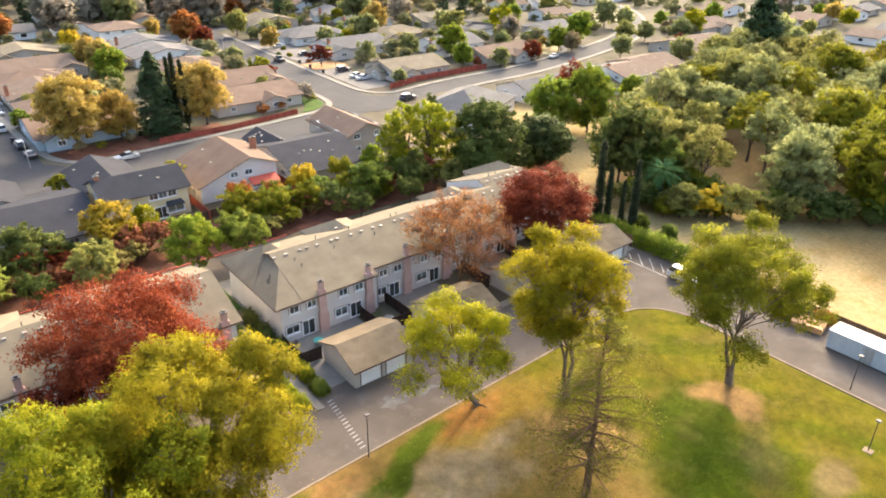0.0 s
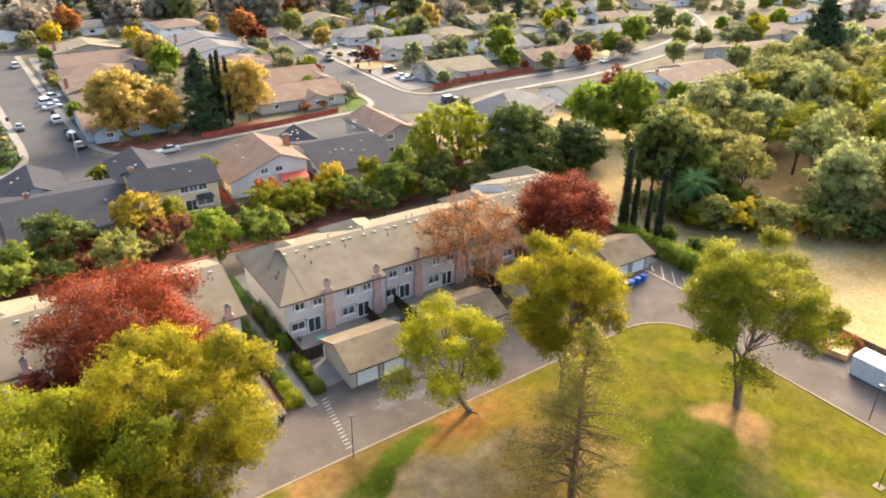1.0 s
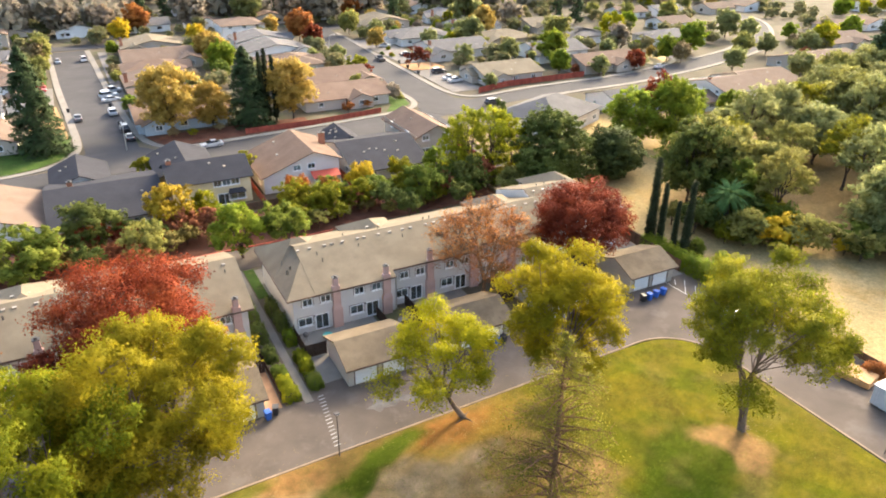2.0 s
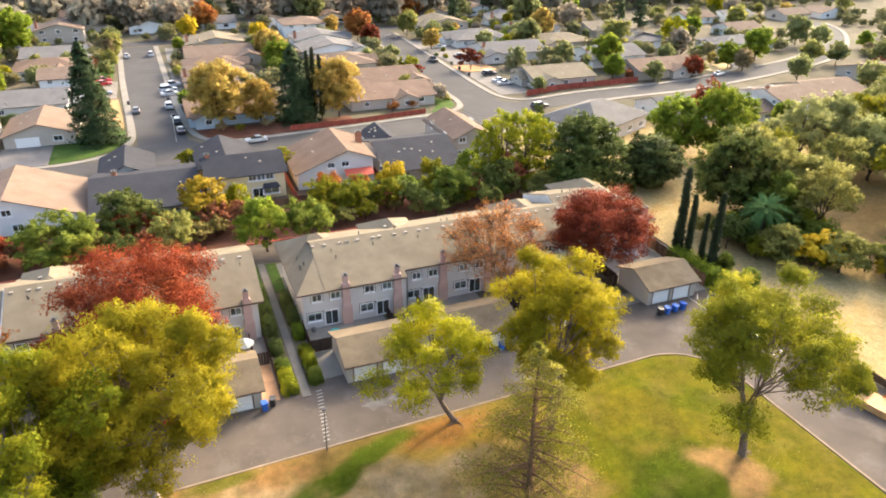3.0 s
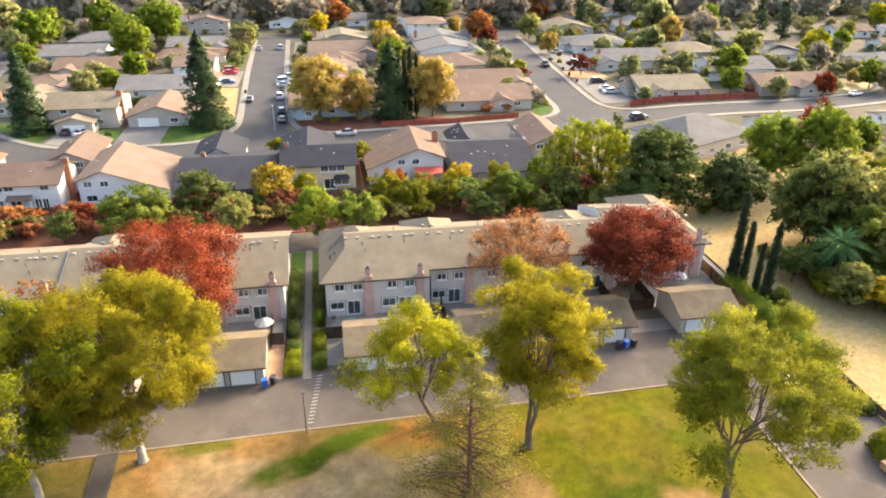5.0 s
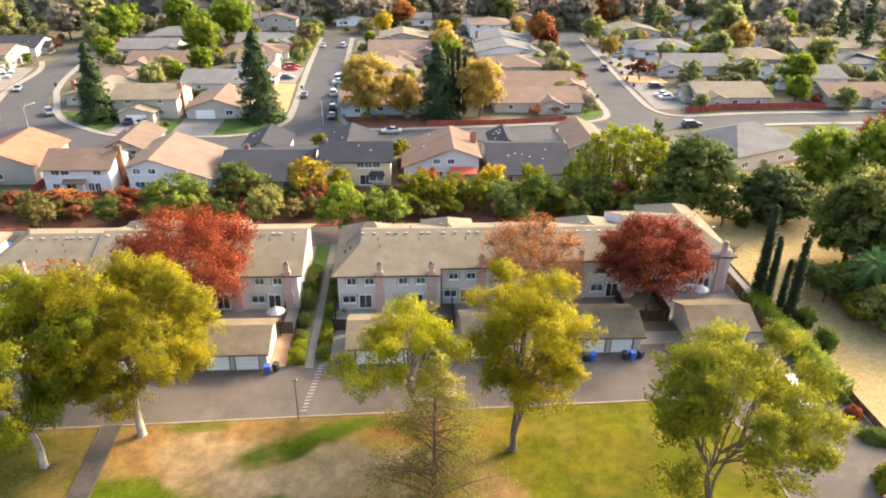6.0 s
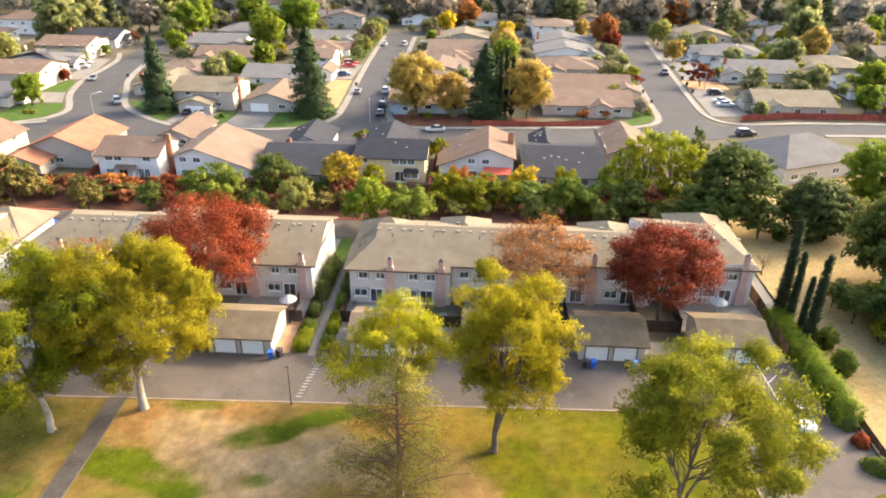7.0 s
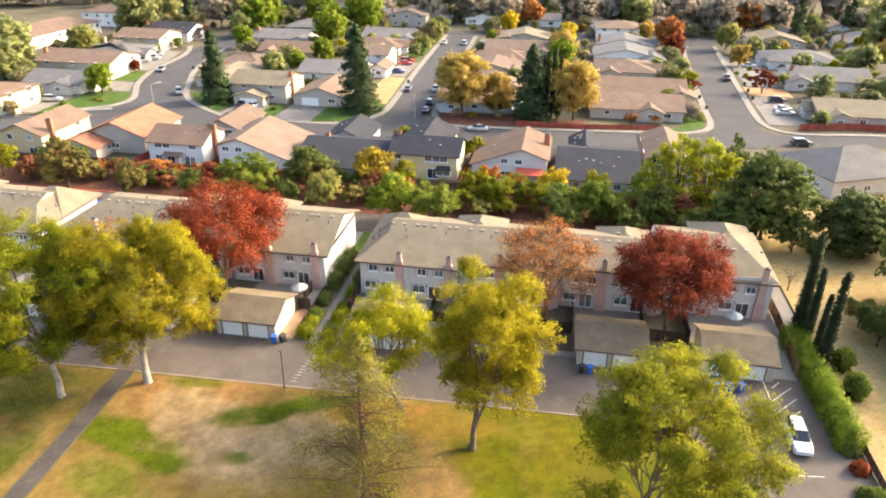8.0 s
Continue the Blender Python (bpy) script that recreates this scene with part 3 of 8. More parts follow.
    c = over(c, (0.14, 0.16, 0.015), 0.8 * blob(x, y, -13.0, -22.6, 3.0, 0.8, 3, 0.4, 42))
    c = over(c, deep, 0.85 * blob(x, y, -3.4, -32.8, 1.7, 0.9, 0, 0.4, 43))
    # mowing rounds following the kerb's bend
    rounds = np.sin(np.hypot(x - 31.0, (y + 36.0) * 1.15) * 4.2)[:, None]
    c = c * (1 + 0.10 * east * rounds * np.clip((n2 - 0.3) * 2, 0, 1))
    n3 = fbm(x, y, 1.1, 71)[:, None]
    c = over(c, (0.33, 0.235, 0.09), 0.45 * (1 - 0.7 * east) * np.clip((fbm(x, y, 2.2, 73)[:, None] - 0.55) * 6, 0, 1))
    return 0.60 * c * (0.42 + 0.55 * n2 + 0.62 * n3)


def field_colour(x, y):
    n1, n2 = fbm(x, y, 14.0, 51)[:, None], fbm(x, y, 4.0, 53)[:, None]
    c = np.array((0.31, 0.225, 0.115)) * (1 - n1) + np.array((0.39, 0.295, 0.165)) * n1
    c = over(c, (0.30, 0.20, 0.085), 0.8 * np.clip((n2 - 0.55) * 5, 0, 1))
    c = over(c, (0.19, 0.13, 0.06), np.clip((x - 92 + 6 * n2[:, 0] - 0.6 * y) / 12, 0, 0.85)[:, None])
    # grove floor browned: its shade is painted in along with leaf litter
    litter_shade = np.clip((y + 8.0 + 0.98 * (x - 66.0) - 3.0 + 6 * (n1[:, 0] - 0.5)) / 6.0, 0, 1) * (x > 66.5) * np.clip((16 + 0.1 * (x - 66) - y) / 5, 0, 1)
    c = over(c, (0.24, 0.165, 0.085), 0.8 * litter_shade[:, None])
    return c * (0.85 + 0.3 * n2)


bm = bmesh.new()
prism(bm, [(-2500, -2500), (2500, -2500), (2500, 3000), (-2500, 3000)], -1.0, -0.03)
solid("ground", bm, EARTH, "dry brown earth reaching to the horizon", "ground", "structure")
soil_grid("park_ground", lawn_outline, -88.0, 43.1, -110.0, -20.0, 0.45, 0.10, lawn_colour, LAWN, "patchy park lawn with leaf-strewn bare brown soil and painted tree shadow", "lawn", 0.12)
soil_grid("field_ground", lambda X, Y: (X, Y), 57.2, 190.0, -90.0, 62.0, 0.9, 0.14, field_colour, FIELD, "dry straw-coloured grass field", "field", 0.25)

# ---------------------------------------------------------------- lanes, streets, pavements
def offset_line(pts, d):
    out = []
    for i, (x, y) in enumerate(pts):
        a, b = pts[max(i - 1, 0)], pts[min(i + 1, len(pts) - 1)]
        tx, ty = b[0] - a[0], b[1] - a[1]
        k = math.hypot(tx, ty)
        out.append((x - ty / k * d, y + tx / k * d))
    return out


def ribbon(bm, pts, d0, d1, z0, z1):
    """A slab that follows a line, between two offsets from it."""
    a, b = offset_line(pts, d0), offset_line(pts, d1)
    ring = []
    for p, q in zip(a, b):
        ring.append([bm.verts.new((*p, z0)), bm.verts.new((*p, z1)), bm.verts.new((*q, z1)), bm.verts.new((*q, z0))])
    for r, s in zip(ring, ring[1:]):
        for i in range(4):
            j = (i + 1) % 4
            bm.faces.new((r[i], r[j], s[j], s[i]))
    bm.faces.new(ring[0][::-1]), bm.faces.new(ring[-1])


def smooth_line(pts, n=6):
    out = []
    for i in range(len(pts) - 1):
        p0, p1, p2, p3 = (np.array(pts[min(max(i + k, 0), len(pts) - 1)], float) for k in (-1, 0, 1, 2))
        for s in np.linspace(0, 1, n, endpoint=False):
            out.append(tuple(0.5 * (2 * p1 + (p2 - p0) * s + (2 * p0 - 5 * p1 + 4 * p2 - p3) * s * s + (3 * p1 - p0 - 3 * p2 + p3) * s ** 3)))
    return out + [pts[-1]]


bm = bmesh.new()
prism(bm, [(-95, KERB_Y(-95)), (36.2, KERB_Y(36.2)), (40.8, KERB_Y(36.2) - 1.8), (SIDE_X, KERB_Y(36.2) - 7), (SIDE_X, -112), (56.6, -112), (56.6, -9.0), (52.0, -9.0), (-95, -13.4)], -0.2, 0.0)
solid("lane_road", bm, ASPHALT, "worn grey-brown asphalt lane along the park", "road", "structure")
bm = bmesh.new()
ribbon(bm, kerb_line(), -0.14, 0.1, -0.1, 0.16)
solid("kerb", bm, KERB, "brown-stained concrete kerb edging the park lawn", "kerb", "structure")
bm = bmesh.new()
ribbon(bm, [(-21.4, -22.1), (-20.9, -31.0), (-20.4, -41.2), (-20.0, -60.0), (-19.0, -107.0)], -0.9, 0.9, 0.0, 0.185)
solid("park_path", bm, PATH, "narrow asphalt footpath crossing the park lawn", "path", "structure")
bm = bmesh.new()
for s in (-1.0, 1.0):
    ribbon(bm, [(-21.4, -22.1), (-20.9, -31.0), (-20.4, -41.2), (-20.0, -60.0), (-19.0, -107.0)], s * 0.98 - 0.05, s * 0.98 + 0.05, 0.0, 0.20)
solid("path_edging", bm, EARTH, "thin earth edging strip along the footpath", "edging", "structure")

bm = bmesh.new()
prism(bm, [(-110, 19.6), (14, 19.8), (14, 26.6), (-110, 26.0)], -0.2, 0.004)
solid("rear_lane_road", bm, ASPHALT, "grey asphalt lane behind the townhouses", "road", "structure")
bm = bmesh.new()
prism(bm, [(-110, 26.3), (14, 26.9), (46, 27.5), (46, 40), (-110, 38)], -0.2, 0.02)
solid("planting_strip", bm, MULCH, "strip of red-brown mulch under the bushes", "mulch", "structure")
bm = bmesh.new()
ribbon(bm, [(-110, 26.15), (14, 26.75)], -0.1, 0.1, -0.1, 0.16)
solid("red_kerb", bm, plain("red_kerb_paint", (0.42, 0.09, 0.05), 0.8, var=0.25), "red-painted kerb along the rear lane", "kerb", "structure")

S1 = smooth_line([(-84, 72.0), (-60, 71.2), (-40, 71.0), (-22, 72.4), (0, 75.6), (20, 77.2), (50, 80.6), (80, 86.0), (104, 89.0), (128, 90.0), (150, 94.0), (172, 99.0), (205, 110), (236, 131), (262, 158), (275, 190)])
S2 = smooth_line([(-13.6, 74.0), (-13.9, 95.0), (-14.8, 112.0), (-16.6, 150.0), (-17.6, 185.0), (-18.2, 206.0)])
S3 = smooth_line([(66.6, 82.0), (67.0, 104.0), (68.6, 135.0), (70.4, 165.0), (72.6, 195.0), (73.4, 212.0)])
S0 = smooth_line([(-72, 74.0), (-78, 82.0), (-84.6, 92.0), (-92.4, 110.0), (-97.0, 132.0), (-101, 160.0), (-105, 200.0)])
S5 = smooth_line([(-76, 74.0), (-90, 67.5), (-104, 59.5), (-140, 52.0)])
S6 = [(-60, 216.0), (-18.5, 212.0), (30, 216.0), (75, 214.0), (120, 236.0)]
bm = bmesh.new()
for k, (line, w) in enumerate(((S1, 8.4), (S2, 10.4), (S3, 10.6), (S0, 11.6), (S5, 15.0), (S6, 9.0))):
    ribbon(bm, line, -w / 2, w / 2, -0.2, 0.006 + 0.004 * k)
prism(bm, [(-88, 68), (-60, 68), (-57, 75.6), (-62, 79), (-70, 85.6), (-78.6, 96), (-88, 92), (-87, 86), (-89, 79)], -0.2, 0.034)
for cx, cy, r in ((-13.5, 78.0, 8.6), (67.0, 86.0, 8.4)):
    prism(bm, [(cx + r * math.cos(radians(a)), cy + r * math.sin(radians(a))) for a in range(0, 360, 24)], -0.2, 0.038)
prism(bm, [(-62, 63.5), (60, 71.0), (60, 81.0), (-62, 71.0)], -0.2, 0.003)
solid("street", bm, STREET, "grey asphalt residential streets with a side street and a bend", "street", "structure")


def pavement(pts, side, road, width=1.7):
    bm = bmesh.new()
    a = side * road / 2
    ribbon(bm, pts, min(a, a + side * width), max(a, a + side * width), -0.1, 0.14)
    solid("pavement", bm, CONCRETE, "pale concrete pavement and kerb beside the street", "pavement", "structure")


cut = lambda line, lo, hi, k: [p for p in line if lo <= p[k] <= hi]
# kerbs that run on round the street corners
WEST_CORNER = smooth_line([(-98.0, 160.0), (-93.6, 136.0), (-89.8, 121.0), (-85.6, 111.0), (-79.4, 97.0), (-75.0, 90.0), (-70.0, 85.2), (-62.0, 79.0), (-55.0, 76.0), (-42.0, 75.4), (-32.8, 75.6), (-26.6, 77.4), (-22.0, 81.2), (-19.6, 88.0), (-19.3, 96.0), (-20.0, 112.0), (-21.8, 150.0), (-22.8, 185.0), (-23.4, 206.0)])
MID_CORNER = smooth_line([(-12.9, 205.0), (-12.3, 185.0), (-11.4, 150.0), (-9.8, 112.0), (-8.6, 96.0), (-7.4, 88.0), (-4.4, 82.4), (0.0, 80.2), (20.0, 81.6), (48.0, 84.8), (56.0, 86.8), (60.2, 91.0), (61.7, 98.0), (61.9, 106.0), (63.3, 135.0), (65.1, 165.0), (67.2, 194.0), (68.0, 204.0)])
EAST_CORNER = smooth_line([(78.0, 204.0), (77.6, 194.0), (75.8, 165.0), (74.0, 135.0), (72.4, 108.0), (72.6, 98.0), (75.4, 92.2), (81.0, 90.6), (92.0, 92.2), (104.0, 93.4), (128.0, 94.4), (149.0, 98.2), (160.0, 101.6), (166.4, 107.0), (169.6, 116.0), (171.6, 127.0)])
NORTH_WEST = smooth_line([(-110.0, 160.0), (-105.0, 148.0), (-102.8, 134.0), (-101.4, 120.0), (-96.4, 104.0), (-91.0, 94.0), (-88.0, 87.0), (-89.4, 80.0), (-95.6, 74.6), (-103.0, 68.0), (-114.0, 63.0), (-140.0, 60.4)])
for line, side in ((WEST_CORNER, 1), (MID_CORNER, 1), (EAST_CORNER, 1), (NORTH_WEST, -1)):
    pavement(line, side, 0.0, 1.6)
pavement(cut(S1, 172, 270, 0), 1, 8.4)
pavement(cut(S1, 96, 270, 0), -1, 8.4)
pavement(cut(S5, -140, -84, 0), -1, 15.0)


def yard(outline, material, label, category, z=0.05, name="yard_ground"):
    bm = bmesh.new()
    prism(bm, outline, -0.1, z)
    return solid(name, bm, material, label, category, "structure")


def rect(x0, y0, x1, y1):
    return [(x0, y0), (x1, y0), (x1, y1), (x0, y1)]


# aprons, walks and patches of grass round the townhouses
yard([(-49, -13.6), (57, -9.4), (57, 19), (-49, 19)], CONCRETE, "concrete aprons between the garages", "apron", -0.012, "apron_ground")
yard(rect(-5.3, -11.6, -0.6, 19.0), EARTH, "bare soil bed beside the walk", "planting bed", 0.02)
yard(rect(-3.1, -13.0, -2.2, 19.5), surface("grey_walk_concrete", (0.18, 0.16, 0.135), 0.9, 0.14, 0.5, 10.0, 0.15), "narrow concrete walk between two townhouse rows", "walk", 0.09, "walk_ground")
yard(rect(-5.2, 10.5, -3.3, 19.2), GRASS, "strip of bright green lawn", "lawn", 0.07)
yard(rect(-2.0, 10.5, -0.6, 19.2), GRASS, "strip of bright green lawn", "lawn", 0.07)
yard(rect(-7.2, -12.4, -5.4, -5.4), surface("orange_gravel", (0.42, 0.25, 0.14), 0.95, 0.2, 0.8, 12.0, 0.4), "orange gravel bed beside the garage", "gravel", 0.015)
# soil sheets that also put the patios' shade into the ground colour
for x0, x1, y0, y1 in ((9.9, 15.1, -5.2, 0.9), (23.3, 28.6, -8.6, 1.9), (36.8, 42.8, -6.6, 3.2), (-20.6, -15.2, -6.0, 0.2), (-34.0, -28.8, -7.0, 1.2)):
    yard(rect(x0, y0, x1, y1), EARTH, "leaf-strewn brown soil, also darkening shaded patios behind the garages", "soil", 0.03)
yard(rect(50.6, -9.6, 53.6, 0.0), CONCRETE, "pale concrete apron", "apron", 0.03, "apron_ground")
# front gardens over the street
yard([(-77.5, 97.5), (-68.5, 86.6), (-61.2, 80.6), (-60, 92), (-70, 98)], GRASS, "watered green front lawn", "lawn")
yard(rect(-50.5, 77.7, -45.6, 89.5), GRASS, "watered green front lawn", "lawn")
yard([(-35.5, 77.7), (-33, 77.7), (-27.8, 79.4), (-24.0, 82.4), (-21.8, 88.0), (-21.4, 97.0), (-30, 98), (-35.5, 92)], GRASS, "watered green front lawn", "lawn")
yard([(-21.5, 97.0), (-22.3, 112.0), (-23.4, 128.0), (-29.5, 128.0), (-29.5, 98)], surface("dry_verge", (0.36, 0.22, 0.10), 0.95, 0.2, 0.3, 6.0, 0.3), "dry brown verge beside the street", "verge")
yard(rect(-45.4, 77.5, -35.6, 91), DRIVE, "pale concrete driveway", "driveway", 0.07, "driveway_ground")
yard([(-60.0, 80.0), (-55.0, 78.1), (-50.6, 77.7), (-50.6, 89), (-59.5, 89)], DRIVE, "pale concrete driveway", "driveway", 0.07, "driveway_ground")
yard([(-4.0, 84.0), (0.0, 82.4), (30.0, 84.4), (30.0, 92.0), (-6.4, 92.0)], MULCH, "reddish mulch bed along the pavement", "mulch")
yard([(50.0, 87.6), (54.5, 88.6), (58.4, 92.4), (59.6, 98.0), (60.0, 112.0), (54.0, 112.0), (54.0, 94.0)], GRASS, "small garden with low green plants", "garden")
yard([(74.6, 98.0), (84.5, 98.0), (84.5, 127.0), (75.8, 127.0)], DRIVE, "pale concrete driveways", "driveway", 0.07, "driveway_ground")
yard(rect(76.4, 128.0, 88.0, 138.0), surface("bare_orange_soil", (0.42, 0.24, 0.12), 0.95, 0.2, 0.3, 6.0, 0.3), "bare orange soil garden", "garden")
yard(rect(77.9, 139.0, 89.0, 185.0), DRIVE, "pale concrete driveways", "driveway", 0.07, "driveway_ground")
yard(rect(-30.0, 129.0, -23.8, 150.0), DRIVE, "pale concrete driveway", "driveway", 0.07, "driveway_ground")
yard(rect(-31.0, 152.0, -25.2, 200.0), GRASS, "green front gardens", "garden")
yard(rect(-9.2, 116.0, -6.5, 200.0), DRIVE, "pale concrete driveways", "driveway", 0.06, "driveway_ground")
yard([(-104.5, 69.4), (-97.0, 76.0), (-91.4, 81.0), (-90.2, 87.0), (-93.4, 94.0), (-104, 92)], GRASS, "green front lawn with clipped plants", "lawn")
yard(rect(-118, 70.0, -105, 86.0), DRIVE, "pale concrete driveway", "driveway", 0.06, "driveway_ground")
yard([(-108, 93.5), (-94.4, 94.6), (-99.2, 105.0), (-107, 105)], DRIVE, "pale concrete driveway", "driveway", 0.06, "driveway_ground")
yard([(-107, 105.2), (-99.4, 105.2), (-103.4, 118.0), (-107, 118)], GRASS, "green front lawn", "lawn", 0.045)
yard([(-116, 120), (-104.0, 120), (-105.4, 135), (-109, 150), (-122, 150)], DRIVE, "pale concrete driveway", "driveway", 0.06, "driveway_ground")
yard([(152.0, 101.4), (159.0, 103.4), (164.4, 108.4), (167.4, 118.0), (152.0, 118.0)], surface("dry_grass_yard", (0.40, 0.31, 0.16), 0.95, 0.2, 0.3, 6.0, 0.3), "dry grass front yard", "yard")

# painted marks
WORN_PAINT = surface("worn_road_paint", (0.34, 0.33, 0.31), 0.85, 0.3, 0.5, 4.0, 0.1)
for k in range(15):
    f = k / 14
    solid("road_mark", boxes((-0.32, -0.06, 0, 0.32, 0.06, 0.006)), WORN_PAINT, "worn white painted bar across the lane", "road marking", "structure", -1.25 - 1.0 * f, -12.4 - 7.9 * f, 0.003, 6)
for x, y, half, turn in ((51.0, -10.8, 0.8, 50), (51.2, -12.5, 2.0, 47), (51.4, -14.3, 1.8, 47), (51.6, -16.0, 1.3, 47), (50.9, -24.9, 1.15, 7), (49.8, -14.2, 3.9, 91)):
    solid("road_mark", boxes((-half, -0.05, 0, half, 0.05, 0.006)), PAINT, "thin white parking stall line", "road marking", "structure", x, y, 0.003 if turn < 90 else 0.008, turn)
bm = bmesh.new()
prism(bm, [(2.2, -16.6), (2.9, -17.0), (3.3, -17.7), (4.1, -17.3), (5.2, -17.5), (5.9, -16.9), (7.2, -17.8), (8.4, -17.3), (9.6, -17.6), (8.8, -16.6), (7.1, -16.4), (6.1, -15.8), (5.2, -16.4), (4.3, -16.1), (3.9, -15.3), (3.3, -15.5), (3.4, -16.2)], 0.0, 0.006)
solid("road_patch", bm, surface("pale_patch", (0.165, 0.15, 0.132), 0.9, 0.3, 0.9, 6.0, 0.1), "pale irregular patch on the asphalt", "patch", "structure")

# ---------------------------------------------------------------- building pieces
MESHES = {}


def once(key, make):
    if key not in MESHES:
        MESHES[key] = make()
    return MESHES[key]


def bm_mesh(name, bm):
    me = bpy.data.meshes.new(name)
    bm.to_mesh(me)
    bm.free()
    return me


def panel(bm, a, b, z0, z1, holes=(), thick=0.18, peak=None):
    """A wall from a to b (plan points, outside to the right of the way), with openings through it: holes as (s0, s1, z0, z1)."""
    a, b = Vector((*a, 0)), Vector((*b, 0))
    L = (b - a).length
    u = (b - a) / L
    inn = Vector((-u.y, u.x, 0)) * thick
    up = Vector((0, 0, 1))
    P = lambda s, z, i: a + u * s + up * z + inn * i
    ss = sorted({0.0, L, *[h[0] for h in holes], *[h[1] for h in holes]})
    zz = sorted({z0, z1, *[h[2] for h in holes], *[h[3] for h in holes]})
    quad = lambda *p: bm.faces.new([bm.verts.new(q) for q in p])
    for s0, s1 in zip(ss, ss[1:]):
        for w0, w1 in zip(zz, zz[1:]):
            sm, zm = (s0 + s1) / 2, (w0 + w1) / 2
            if any(h[0] < sm < h[1] and h[2] < zm < h[3] for h in holes):
                continue
            quad(P(s0, w0, 0), P(s1, w0, 0), P(s1, w1, 0), P(s0, w1, 0))
            quad(P(s1, w0, 1), P(s0, w0, 1), P(s0, w1, 1), P(s1, w1, 1))
    for h in holes:
        c = [(h[0], h[2]), (h[1], h[2]), (h[1], h[3]), (h[0], h[3])]
        for (p, q), (r, t) in zip(c, c[1:] + c[:1]):
            quad(P(p, q, 0), P(p, q, 1), P(r, t, 1), P(r, t, 0))
    if peak:
        s, z = peak
        for i in (0, 1):
            quad(P(0, z1, i), P(L, z1, i), P(s, z, i))


def window(parent, a, b, s0, s1, z0, z1, door=False, rng=random, blind=0.5, far=False, cased=False):
    """A framed window or sliding door set in a wall that runs from a to b."""
    a, b = Vector((*a, 0)), Vector((*b, 0))
    u = (b - a).normalized()
    w, h = s1 - s0, z1 - z0
    def frame_mesh():
        """One casing with its mullion, round two openings."""
        t = 0.06
        bm = bmesh.new()
        xs, zs = (-0.06, t, w / 2 - 0.03, w / 2 + 0.03, w - t, w + 0.06), (-0.02 if door else -0.06, t, h - t, h + 0.06)
        grid = [[bm.verts.new((x, 0.1, z)) for z in zs] for x in xs]
        faces = [bm.faces.new((grid[i][j], grid[i + 1][j], grid[i + 1][j + 1], grid[i][j + 1])) for i in range(5) for j in range(3) if (i, j) not in ((1, 1), (3, 1))]
        out = bmesh.ops.extrude_face_region(bm, geom=faces)
        bmesh.ops.translate(bm, verts=[v for v in out["geom"] if isinstance(v, bmesh.types.BMVert)], vec=(0, -0.13, 0))
        bmesh.ops.recalc_face_normals(bm, faces=bm.faces[:])
        return bm_mesh("window_frame", bm)
    key = (round(w, 2), round(h, 2), door)
    f = part("sliding_door" if door else "window", once(("wf", *key), frame_mesh), TRIM_WHITE, parent)
    p = a + u * s0
    f.matrix_local = Matrix.Translation((p.x, p.y, z0)) @ Matrix.Rotation(math.atan2(u.y, u.x), 4, 'Z')
    if far:
        part("pane", once(("farpane", *key), lambda: bm_mesh("pane", boxes((0.05, 0.04, 0.05, w - 0.05, 0.052, h - 0.05)))), GLASS, f)
        return f
    for k in (0, 1):
        g = part("pane", once(("pane", *key), lambda: bm_mesh("pane", boxes((0.0, 0.0, 0.07, w / 2 - 0.105, 0.012, h - 0.07)))), GLASS, f)
        g.location = (0.07 + k * (w / 2 - 0.035), 0.05, 0)
    if cased:
        part("casing", once(("casing", *key), lambda: bm_mesh("casing", boxes((-0.15, -0.02, -0.06, -0.062, 0.02, h + 0.14), (w + 0.062, -0.02, -0.06, w + 0.15, 0.02, h + 0.14), (-0.062, -0.02, h + 0.062, w + 0.062, 0.02, h + 0.14)))), TRIM_BROWN, f)
    if not door:
        part("sill", once(("sill", *key), lambda: bm_mesh("sill", boxes((-0.12, -0.12, -0.13, w + 0.12, -0.025, -0.085)))), TRIM_WHITE, f)
    if rng.random() < blind:
        k = rng.choice((0.4, 0.7, 1.0))
        q = part("blind", once(("blind", *key, k), lambda: bm_mesh("blind", boxes((0.05, 0.0, h * (1 - k) + 0.03, w - 0.05, 0.02, h - 0.03)))), BLIND, f)
        q.location = (0, 0.15, 0)
    return f


def gable_polys(x0, x1, y0, y1, eave, ridge, axis, at=None):
    """Top faces of a gable roof; at: the ridge's place across."""
    if axis == 'x':
        m = (y0 + y1) / 2 if at is None else at
        return [[(x0, y0, eave), (x1, y0, eave), (x1, m, ridge), (x0, m, ridge)], [(x0, m, ridge), (x1, m, ridge), (x1, y1, eave), (x0, y1, eave)]]
    m = (x0 + x1) / 2 if at is None else at
    return [[(x0, y1, eave), (x0, y0, eave), (m, y0, ridge), (m, y1, ridge)], [(m, y1, ridge), (m, y0, ridge), (x1, y0, eave), (x1, y1, eave)]]


